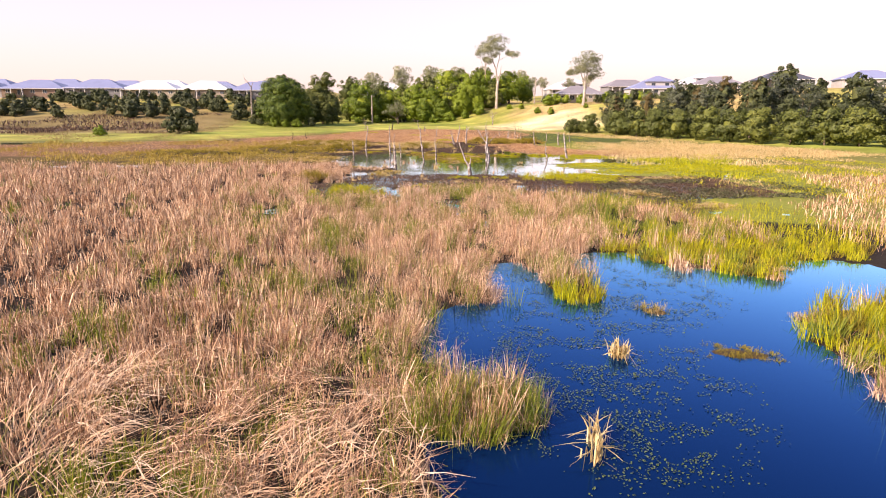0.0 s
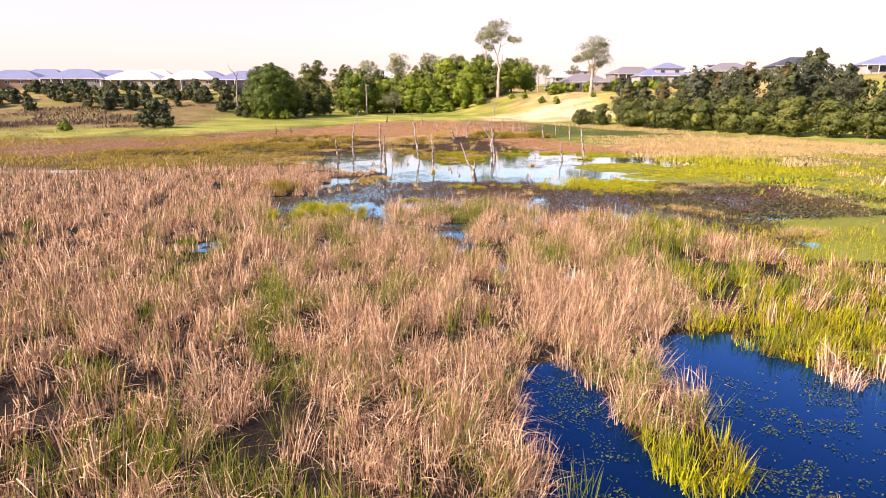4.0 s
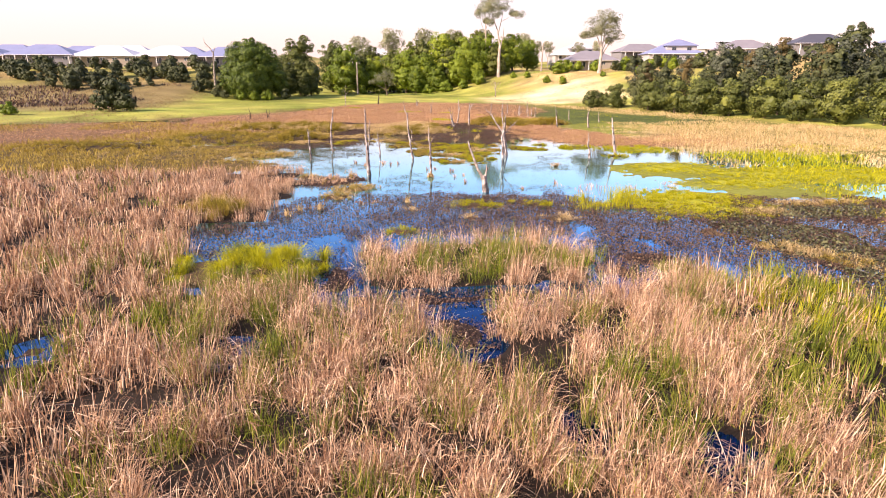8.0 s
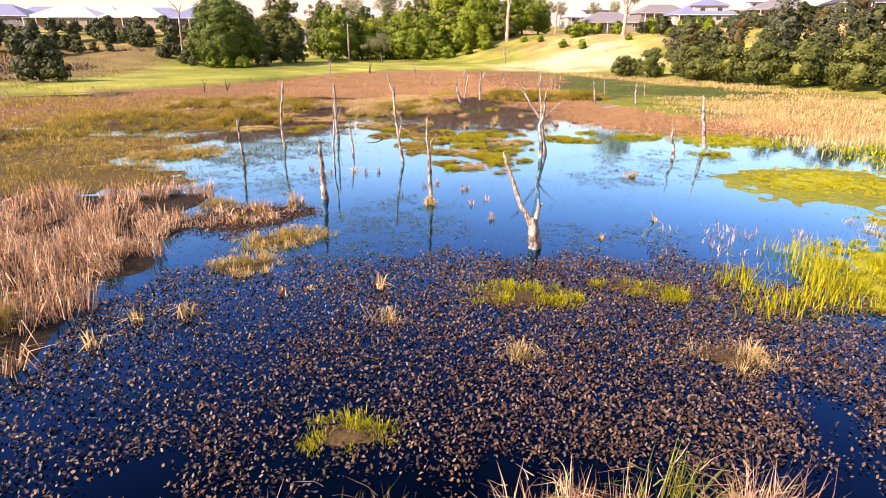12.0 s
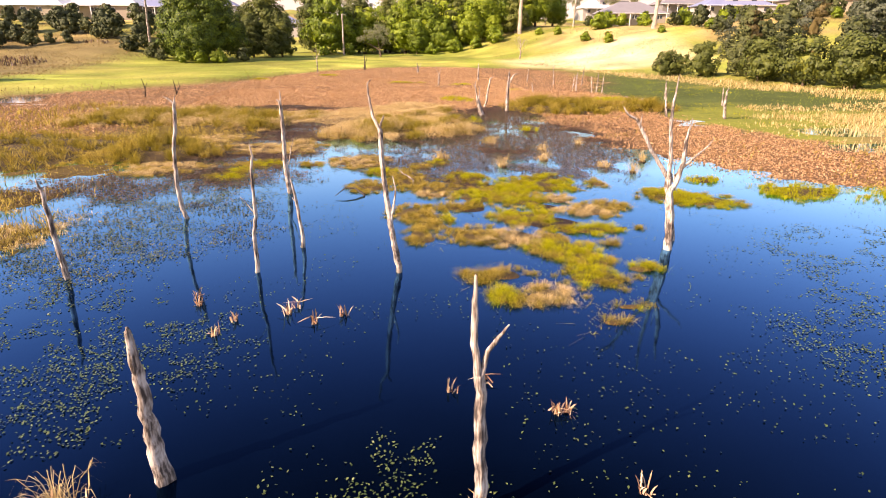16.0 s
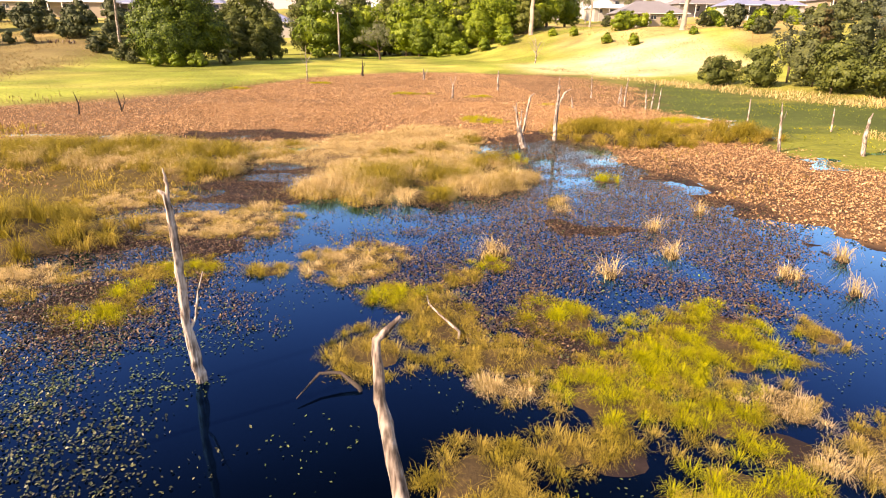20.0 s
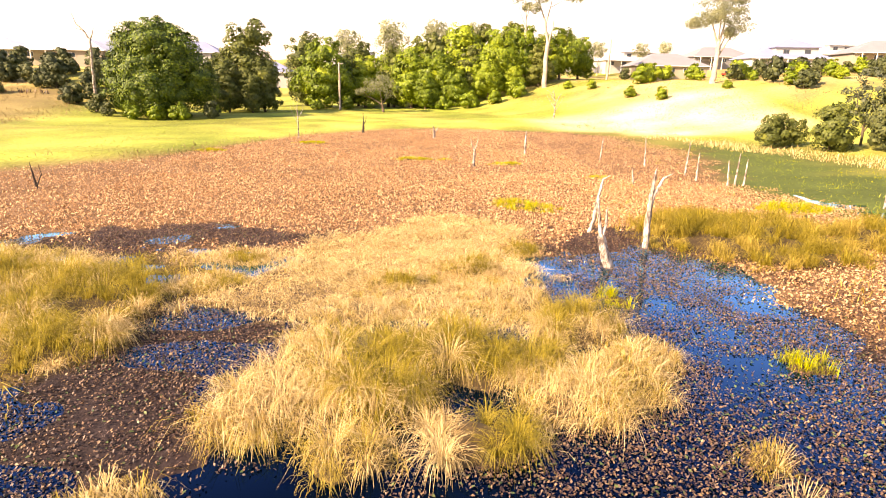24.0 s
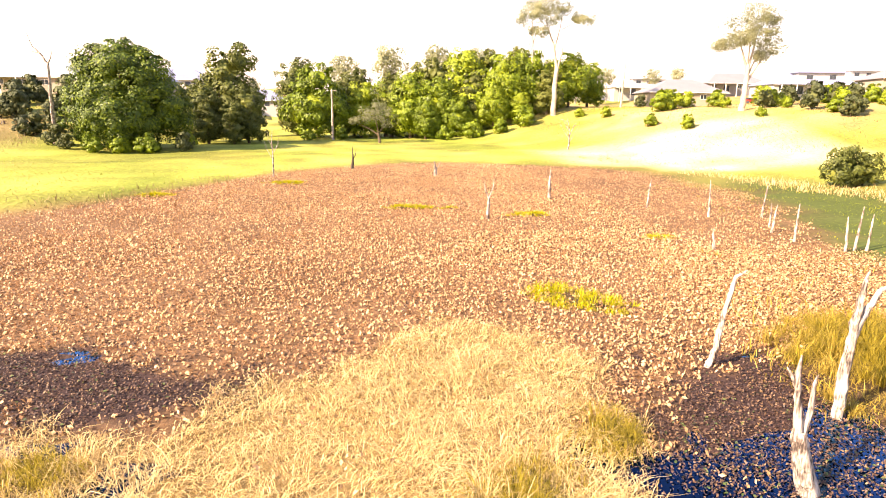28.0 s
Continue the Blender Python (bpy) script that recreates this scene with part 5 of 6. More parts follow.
def reed_stub(cx, cy, r, h, n, mat=None, name="reed_stub", label="broken tan reed stub poking from the water"):
    """A splayed handful of broken reed leaves, bent over at the top."""
    x, y = cx + rng.normal(0, r * .35, n), cy + rng.normal(0, r * .35, n)
    a = rng.uniform(0, 2 * math.pi, n)
    o = rng.uniform(.02, .38, n) * h
    me = blades_mesh(name, x - cx, y - cy, np.full(n, -0.12), np.full(n, h) * rng.uniform(.6, 1.2, n), rng.uniform(.028, .052, n), o * np.cos(a), o * np.sin(a), .2, 4, 0.35)
    ob = make(name, me, mat or PALE_REED)
    ob.location = (cx, cy, 0)
    return tagged(ob, label, "reed stub", "reed stubs in the pond")


STUBS = [(-4.8, 58.2), (-4.0, 56.6), (-3.7, 57.3), (-2.4, 57.5), (-1.7, 57.0), (-1.0, 57.3), (1.3, 53.8), (2.0, 54.1), (3.2, 52.9), (3.4, 52.9), (3.2, 50.2), (4.0, 50.8), (3.7, 47.8), (7.4, 44.9), (10.4, 46.9), (-5.0, 51.3), (-4.5, 51.3), (-4.9, 58.7), (-2.2, 57.9)]
for a, b in STUBS:
    reed_stub(a, b, 0.14, rng.uniform(0.42, 0.58), 13, DRY_REED)
reed_stub(1.3, 50.4, 0.34, 0.6, 130, STRAW, "reed_skirt", "skirt of straw round the foot of a dead trunk")
for a, b, h, n in ((2.15, -4.15, 1.0, 110), (-0.2, -8.6, 1.2, 40), (-0.4, -9.3, 1.1, 30), (-7.5, 39.5, .8, 22), (-6.3, 39.8, .9, 26), (-8.0, 38.2, .9, 20), (-1.0, 41.2, .8, 30), (-3.2, 41.2, .5, 20), (-3.9, 41.0, .5, 24)):
    reed_stub(a, b, 0.3, h * 0.85, n, STRAW if h > 0.6 else DRY_REED, "reed_tuft", "lone tuft of dry reed leaves in the water")
for k in range(24):
    a, b = rng.uniform(-8.8, -4.6), rng.uniform(47.6, 51.4)
    reed_stub(a, b, 0.16, rng.uniform(.35, .8), 14, PALE_REED if k % 3 else GOLD, "reed_tuft", "broken reed leaves at the pool's edge")
x, y = scatter(-10, -4.6, 47.6, 52.4, 70, lambda x, y: step(blob(x, y, [(-6.8, 49.4, 2.7, 2.1, 15)], .8) / .5) * step((vnoise(x, y, .6, 88) - .3) / .2))
reeds("broken_reeds", x, y, .25, .8, DRY_REED, "broken brown reeds on the pool's soft edge", lean=.35, broken=.6, segments=2)
x, y = scatter(8.6, 14.5, 37.0, 43.8, 75, lambda x, y: step((blob(x, y, [(11.2, 39.6, 2.6, 2.0, 10), (13.6, 42, 1.6, 1.2, 0)], .9) + .3) / .8) * step((vnoise(x, y, .9, 71) - .2) / .2))
reeds("green_reeds", x, y, .5, 0.95, LIME, "yellow-green rushes at the pool's edge", lean=.15, segments=2)
x, y = scatter(9, 19, 42.5, 46.2, 26, lambda x, y: step((vnoise(x, y, .8, 72) - .6) / .08))
reeds("dry_reeds", x, y, .3, .65, DRY_REED, "thin broken reeds in shallow water", lean=.2, segments=2)
x, y = scatter(14, 27, 10, 29, 30, lambda x, y: step((blob(x, y, [(18.5, 20.5, 4.2, 5, -20), (22, 17, 3, 6, 0)], 1.5) + .5) / 1.5) * (reed_field(x, y) < .3) * (.3 + .7 * vnoise(x, y, 1.5, 93)))
reeds("green_reeds", x, y, .45, .9, LIME, "lime rushes and grass on the muddy bank", lean=.25)
x, y = scatter(10, 34, 8, 30, 26, lambda x, y: step((np.interp(y, [8, 16, 30], [22, 15.5, 13.5]) + 1.5 - np.abs(x - np.interp(y, [8, 16, 30], [22, 15.5, 13.5])) * 1.0 - 14) / 4) * 0.9)
reeds("green_reeds", x, y, .7, 1.2, LIME, "yellow-green rushes along the reed bed's rim", lean=.2, segments=2)
x, y = scatter(24, 62, 66, 140, 15, lambda x, y: step((x - 26 - (90 - y) * 0.12 + (vnoise(x, y, 5, 73) - .5) * 10) / 4) * step((shore(x, y) + 3) / 4) * (0.3 + 0.7 * vnoise(x, y, 4, 74)))
reeds("green_grass", x, y, .15, .38, GREEN_REED, "rough green marsh grass on the wet bank", lean=.35, width=(.03, .06), segments=2)
x, y = scatter(26, 62, 70, 136, 12, lambda x, y: step((shore(x, y) + 3) / 4) * step((vnoise(x, y, 5, 75) - .64) / .1))
reeds("green_grass", x, y, .12, .25, LIME, "patches of bright lime grass on the wet bank", lean=.3, width=(.06, .1), segments=2)
x, y = scatter(-70, -24, 56, 104, 9, lambda x, y: step((vnoise(x, y, 8, 76) - .35) / .2))
reeds("brown_sedge", x, y, .4, .9, GOLD, "golden-brown sedge over the far marsh", lean=.3, width=(.05, .09), segments=2)


x, y = scatter(20, 62, 10, 66, 13, lambda x, y: step((x - 21 - np.abs(y - 46) * .3 + (vnoise(x, y, 5, 83) - .5) * 12) / 4) * step((vnoise(x, y, 6, 84) - .3) / .2) * (reed_field(x, y) < 0))
reeds("green_grass", x, y, .3, .6, LIME, "bright lime grass field on the wet bank", lean=.45, width=(.05, .09), segments=2)
x, y = scatter(22, 70, 14, 100, 12, lambda x, y: step((x - 26) / 6) * step((shore(x, y) + 2) / 4) * step((vnoise(x, y, 6, 84) - .5) / -.2) * (reed_field(x, y) < 0))
reeds("straw_grass", x, y, .3, .6, STRAW, "straw-coloured dry grass on the wet bank", lean=.3, width=(.05, .08), segments=2)


x, y = scatter(13, 42, 62, 118, 9, lambda x, y: step((blob(x, y, RUSTY_BANK, 2.0)) / 2) * step((vnoise(x, y, 1.6, 95) - .45) / .2))
reeds("gold_grass", x, y, .25, .6, GOLD, "golden sedge tufts among withered leaves", lean=.35, width=(.03, .05))


# ---------------------------------------------------------------- meadow
def on_land(x, y):
    return step((-shore(x, y) - 0.5) / 3)


x, y = scatter(-90, 75, 98, 232, 3.4, lambda x, y: on_land(x, y) * (0.35 + 0.65 * vnoise(x, y, 3, 81)) * (1 - 0.8 * step((-x - 48) / 10)))
n = len(x)
me = blades_mesh("meadow_grass", x, y, ground_height(x, y) - 0.05, rng.uniform(.08, .2, n), rng.uniform(.05, .1, n), rng.normal(0, .15, n), rng.normal(0, .15, n), .2, 2)
tagged(make("meadow_grass", me, MEADOW), "sunlit yellow-green meadow grass", "grass", kind="stuff")
x, y = scatter(-120, -46, 105, 215, 4.2, lambda x, y: on_land(x, y) * step((-x - 47) / 6) * step((vnoise(x, y, 12, 82) - .45) / .12))
n = len(x)
me = blades_mesh("dry_grass", x, y, ground_height(x, y) - 0.05, rng.uniform(.2, .5, n), rng.uniform(.06, .12, n), rng.normal(0, .3, n), rng.normal(0, .2, n), .2, 2)
tagged(make("dry_grass", me, HAY), "tall pale dry grass on the bank", "grass", kind="stuff")


x, y = scatter(-75, -8, 104, 160, 5, lambda x, y: step((-shore(x, y) + 1) / 2) * step((7 + 6 * (vnoise(x, y, 6, 18) - .5) + shore(x, y)) / 3) * step((vnoise(x, y, 3, 28) - .3) / .3))
n = len(x)
me = blades_mesh("dry_grass", x, y, ground_height(x, y) - 0.05, rng.uniform(.25, .6, n), rng.uniform(.04, .08, n), rng.normal(0, .2, n), rng.normal(0, .2, n), .2, 2)
tagged(make("dry_grass", me, HAY), "pale dry grass fringing the wetland's shore", "grass", kind="stuff")
x, y = scatter(30, 135, 158, 226, 2.6, lambda x, y: on_land(x, y) * step((vnoise(x, y, 6, 86) - .42) / .15))
n = len(x)
me = blades_mesh("dry_grass", x, y, ground_height(x, y) - 0.05, rng.uniform(.2, .45, n), rng.uniform(.06, .12, n), rng.normal(0, .2, n), rng.normal(0, .2, n), .2, 2)
tagged(make("dry_grass", me, HAY), "tall pale dry grass on the hillside", "grass", kind="stuff")
x, y = scatter(-140, -60, 128, 190, 2.6, lambda x, y: step((vnoise(x, y, 15, 87) - .48) / .1))
n = len(x)
me = blades_mesh("dark_heath", x, y, ground_height(x, y) - 0.05, rng.uniform(.5, 1.1, n), rng.uniform(.12, .25, n), rng.normal(0, .3, n), rng.normal(0, .3, n), .2, 2)
tagged(make("dark_heath", me, DEAD_LEAF), "dark purple-brown heath on the bank", "heath", kind="stuff")


# ---------------------------------------------------------------- living trees
def crown_mesh(lobes, per, seed, leaf, spread=0.32):
    """Leaves on billowing clumps that cover the lobes (x, y, z and half-widths); each leaf lies along its clump's skin."""
    g = np.random.default_rng(seed)
    points, faces_out = [], []
    for cx, cy, cz, rx, rz in lobes:
        clumps = int(max(11, 3.9 * rx * rz))
        d = g.normal(size=(clumps, 3))
        d /= np.linalg.norm(d, axis=1)[:, None]
        rad = g.uniform(0.70, 1.0, clumps)[:, None]
        centre = np.array([cx, cy, cz]) + d * rad * np.array([rx, rx, rz])
        size = spread * g.uniform(0.38, 0.78, clumps) * (0.75 + 0.30 * rx)
        p = g.normal(size=(clumps, per, 3)) + d[:, None] * 0.7 + np.array([0, 0, 0.25])
        p /= np.linalg.norm(p, axis=2)[:, :, None]
        faces_out.append((p * 0.8 + d[:, None] * 0.5 + g.normal(0, 0.28, p.shape)).reshape(-1, 3))
        p = p * g.uniform(0.65, 1.08, (clumps, per, 1)) * size[:, None, None] * np.array([1.15, 1.15, 0.9])
        points.append((centre[:, None] + p).reshape(-1, 3))
    p, skin = np.concatenate(points), np.concatenate(faces_out)
    skin /= np.linalg.norm(skin, axis=1)[:, None]
    n = len(p)
    along = np.cross(skin, g.normal(size=(n, 3)))
    along /= np.linalg.norm(along, axis=1)[:, None] + 1e-6
    across = np.cross(skin, along)
    size = g.uniform(leaf[0], leaf[1], n)[:, None]
    crease = skin * size * g.uniform(-0.05, 0.22, n)[:, None]
    verts = np.stack([p - along * size * 0.8, p + across * size * 0.5 - crease, p + along * size * 0.8, p - across * size * 0.5 - crease], 1).reshape(-1, 3)
    base = (np.arange(n) * 4)[:, None]
    return mesh_of("crown", verts, np.concatenate([base + np.array([[0, 1, 2]]), base + np.array([[0, 2, 3]])]))


def tree_proto(name, trunk, limbs, lobes, per, leaf, bark, crown, label, seed, spread=0.75, heart=True):
    rows = [(0, 0, -0.6, trunk[0][3] * 1.25)] + list(trunk)
    tree = make(name, mesh_of("trunk", *limb([r[:3] for r in rows], [r[3] for r in rows], 8, seed=seed)), bark, smooth=True)
    for b in limbs:
        make("limb", mesh_of("limb", *limb([r[:3] for r in b], [r[3] for r in b], 6, seed=seed + len(b))), bark, tree, smooth=True)
    g = np.random.default_rng(seed)
    make("crown", crown_mesh(lobes, int(per * (2.9 if heart else 1.2)), seed, (leaf * 0.36, leaf * (0.8 if heart else 1.1)), spread), crown, tree)
    if heart:
        for cx, cy, cz, rx, rz in lobes:
            bm = bmesh.new()
            bmesh.ops.create_icosphere(bm, subdivisions=2, radius=1)
            for v in bm.verts:
                f = g.uniform(0.36, 0.64)
                v.co = Vector((cx + v.co.x * rx * f, cy + v.co.y * rx * f, cz + v.co.z * rz * f))
            part("inner_foliage", bm, crown, tree)
    return tagged(tree, label, "tree")


def plant(proto, spots, group, first_label=None):
    """Stands the first tree at the first spot and copies at the others: x, y, size, turn."""
    for k, (a, b, s, r) in enumerate(spots):
        m = pose(a, b, float(ground_height(np.array([a]), np.array([b]))[0]) - 0.05, 0, 0, r) @ Matrix.Diagonal((s, s, s, 1))
        if k == 0:
            proto.matrix_basis = m
            tagged(proto, group=group)
        else:
            c = copy_thing(proto, Matrix.Identity(4))
            c.matrix_basis = m


big = tree_proto("dense_tree", [(0, 0, 0, .55), (.1, 0, 2.5, .45), (0, 0, 7, .3), (0, 0, 12, .1)],
                 [[(0, 0, 3, .3), (3, .5, 6, .15), (5, 1, 8, .05)], [(0, 0, 3.5, .3), (-3, -.5, 6.5, .15), (-5, 0, 8, .05)], [(0, 0, 5, .25), (.5, -3, 8, .1), (1, -4, 10, .05)]],
                 [(0, 0, 6.5, 6.6, 5.0), (-.5, 0, 10.2, 5.0, 3.6), (-.2, 0, 12.4, 3.2, 2.0), (-4.6, -.6, 4.6, 3.6, 3.8), (4.9, .4, 5.2, 3.4, 4.2), (3.2, -1, 9.8, 3.2, 3.2), (-3.6, -.6, 9.2, 2.8, 3.0), (0, -3.5, 4.0, 4.2, 3.6), (0, 0, 3.2, 5.6, 2.6)],
                 46, 0.36, DARK_BARK, DARK_CROWN, "huge dense dark-green tree with a domed crown", 3, 0.9)
plant(big, [(-37.6, 180.5, 1.1, 0)], "trees round the meadow")
round_tree = tree_proto("round_tree", [(0, 0, 0, .35), (0, 0, 3, .28), (0, 0, 7, .1)], [[(0, 0, 2.5, .2), (2, 0, 4.5, .1), (3, 0, 6, .04)], [(0, 0, 2.5, .2), (-2, .4, 4.5, .1), (-3, 0, 6, .04)]],
                        [(0, 0, 6.0, 4.4, 4.2), (.4, 0, 9.2, 3.0, 2.6), (-2.6, -.4, 4.0, 2.8, 3.0), (2.7, .3, 4.4, 2.8, 3.0), (0, -2.2, 3.4, 3.2, 2.6)],
                        20, 0.46, DARK_BARK, BRIGHT_CROWN, "round leafy bright-green tree at the meadow's rim", 5, 0.9)
plant(round_tree, [(-13.5, 222, 1.38, 0), (8, 228, 1.3, 70), (14.5, 226, 1.15, 150), (31, 229, 1.35, 200), (37.5, 232, 1.3, 20), (22, 236, 1.6, 100), (50, 238, 1.15, 260), (58, 246, 1.0, 40), (18.6, 221, .75, 10), (11, 220, .7, 80), (27, 222, .8, 190), (33.5, 222, .6, 60), (-4, 230, 1.1, 30), (2, 234, 1.2, 60), (44, 234, 1.0, 100)], "trees round the meadow")
olive = tree_proto("olive_tree", [(0, 0, 0, .32), (0, 0, 3, .25), (0, 0, 8, .1)], [[(0, 0, 2.5, .18), (1.6, 0, 5, .1), (2, 0, 7, .04)], [(0, 0, 3, .18), (-1.6, .4, 5.5, .1), (-2, 0, 8, .04)]],
                   [(0, 0, 5.0, 3.6, 4.2), (-.5, 0, 9.0, 2.8, 3.0), (1.2, 0, 10.5, 2.0, 2.0), (-1.6, -.8, 3.4, 2.6, 2.6), (2, 0, 4.2, 2.4, 3)],
                   19, 0.46, DARK_BARK, OLIVE_CROWN, "tall olive-green bushy tree with a broken outline", 6, 0.9)
plant(olive, [(-27.5, 203, 1.42, 0), (-31, 195, .85, 90), (-23.5, 197, .82, 130), (15.5, 234, 1.4, 200), (24, 231, 1.1, 40), (3.5, 232, 1.2, 100), (-6, 238, 1.3, 30), (-19, 230, 1.4, 60), (-29.5, 193, .72, 30), (-25.2, 193, .6, 80), (41, 226, .85, 0), (27, 240, 1.4, 0), (-35, 203, .9, 0), (-9, 228, 1.0, 45), (36, 238, 1.3, 80), (12, 240, 1.35, 150)], "trees round the meadow")
crooked = tree_proto("spreading_tree", [(0, 0, 0, .3), (-.2, 0, 1.4, .26), (-.4, 0, 2.0, .2)], [[(-.3, 0, 1.7, .17), (-2.2, .2, 2.9, .12), (-3.8, .2, 3.6, .06), (-4.4, 0, 4.2, .03)], [(-.3, 0, 1.9, .15), (.8, .3, 3.4, .1), (1.8, .2, 5.0, .04)], [(-.3, 0, 1.9, .14), (-.6, -.4, 3.8, .09), (-.8, -.6, 5.6, .03)]],
                     [(-1.0, 0, 6.0, 2.8, 2.0), (1.4, 0, 5.2, 2.3, 1.9), (-2.8, 0, 5.2, 1.8, 1.4), (-4.8, 0, 4.5, 1.1, .7), (0, -.6, 7.3, 1.8, 1.2)],
                     40, 0.2, DARK_BARK, GUM_CROWN, "spreading thin-leaved tree with a crooked trunk", 8, 0.85, heart=False)
plant(crooked, [(0.6, 208, 1.0, 0)], "trees round the meadow")
tall_gum = tree_proto("tall_gum", [(0, 0, 0, .62), (-.1, 0, 6, .52), (.2, 0, 11, .45)],
                      [[(.2, 0, 10.5, .34), (-.9, 0, 16, .2), (-2.6, 0, 20, .12), (-3.2, 0, 23, .05)], [(.3, 0, 10.8, .3), (1.2, 0, 14, .14), (1.4, 0, 17, .06)], [(-.6, 0, 15, .16), (.6, .3, 20, .1), (1.0, .3, 25, .04)], [(-1.6, 0, 18, .12), (-4, 0, 21, .07), (-5.4, 0, 23, .03)], [(.4, .2, 19, .08), (3.2, .3, 20.5, .05), (5.0, .3, 21.2, .03)]],
                      [(-2.8, 0, 24.5, 2.6, 2.0), (.6, .2, 26.5, 2.6, 1.6), (-4.8, 0, 22.2, 1.9, 1.3), (-1.6, .2, 21.4, 1.6, 1.1), (1.2, 0, 23.4, 1.6, 1.2), (6.2, .2, 21.4, 2.0, .9), (4.6, .2, 22.0, 1.0, .7), (-3.6, 0, 18.6, 1.0, .8), (-2.9, 0, 26.8, 1.6, 1.0)],
                      110, 0.21, BARK, GUM_CROWN, "very tall gum tree with a pale trunk and sparse crown", 11, 1.45, heart=False)
plant(tall_gum, [(41.5, 222, 1.0, 0)], "gum trees")
slim_gum = tree_proto("slim_gum", [(0, 0, 0, .42), (.1, 0, 8, .33), (0, 0, 16, .22), (-.4, 0, 22, .1)], [[(0, 0, 15, .12), (-1.8, 0, 19, .06), (-2.4, 0, 22, .03)], [(0, 0, 17, .12), (1.2, 0, 21, .06), (1.6, 0, 24, .03)]],
                      [(-.8, 0, 25, 2.4, 2.2), (-2.4, 0, 22.5, 1.6, 1.2), (1.6, 0, 23.6, 1.6, 1.4), (.2, 0, 20, .9, .8)], 100, 0.21, BARK, GUM_CROWN, "slim straight gum tree behind the tall one", 12, 1.45, heart=False)
plant(slim_gum, [(37.8, 230, 1.0, 0)], "gum trees")
gum = tree_proto("gum_tree", [(0, 0, 0, .55), (.1, 0, 3, .46), (.2, 0, 6, .38), (0, 0, 8, .3)],
                 [[(.1, 0, 7, .24), (-1.2, 0, 10, .15), (-2.4, 0, 13, .05)], [(.1, 0, 7, .22), (.8, 0, 11, .14), (.6, 0, 15, .04)], [(.2, 0, 5, .2), (2.2, 0, 8.4, .12), (4.2, 0, 11, .04)], [(.2, 0, 6, .18), (1.8, .4, 9.5, .1), (2.6, .4, 13, .04)], [(.0, 0, 7.6, .16), (-.4, -.6, 12, .1), (-.6, -.8, 15.5, .03)]],
                 [(-2.4, 0, 14.0, 2.4, 1.8), (.4, 0, 16.6, 2.4, 1.6), (2.8, .2, 14.4, 2.2, 1.8), (4.6, 0, 11.4, 1.9, 1.2), (-3.8, 0, 11.8, 1.6, 1.0), (1.4, -.4, 12.4, 1.6, 1.2), (-.8, -.6, 12.2, 1.5, 1.1), (-5.4, 0, 11.2, .9, .5), (2.4, .2, 9.6, 1.1, .8), (3.4, 0, 16.4, 1.6, 1.0)],
                 110, 0.21, BARK, GUM_CROWN, "gum tree with pale forked limbs and drooping sparse foliage", 13, 1.45, heart=False)
plant(gum, [(66.2, 187, 1.0, 0)], "gum trees")
small_gum = tree_proto("small_gum", [(0, 0, 0, .22), (.1, 0, 4, .17), (.1, 0, 8, .08)], [[(0, 0, 4, .1), (-1.4, 0, 7, .06), (-2, 0, 9, .02)], [(0, 0, 5, .1), (1.4, 0, 7.6, .05), (1.8, 0, 9.5, .02)]],
                       [(-1.6, 0, 9.0, 1.8, 1.4), (1.4, 0, 9.8, 1.9, 1.5), (0, 0, 11.0, 1.7, 1.2), (.4, 0, 7.6, 1.2, .9)], 56, 0.30, BARK, GUM_CROWN, "airy grey-green gum beyond the tree row", 14, 1.3, heart=False)
plant(small_gum, [(-9.5, 262, 1.62, 0), (3.8, 262, 1.75, 60), (17, 256, 1.6, 110), (44, 268, 1.2, 0), (60, 262, .9, 70), (68, 270, .9, 170), (75, 276, .9, 10), (30, 262, 1.3, 30), (-36, 222, 1.0, 0), (86, 266, .85, 0), (95, 268, .85, 80), (-30, 230, 1.05, 200), (55, 275, 1.0, 210), (66, 285, 1.1, 100)], "gum trees")

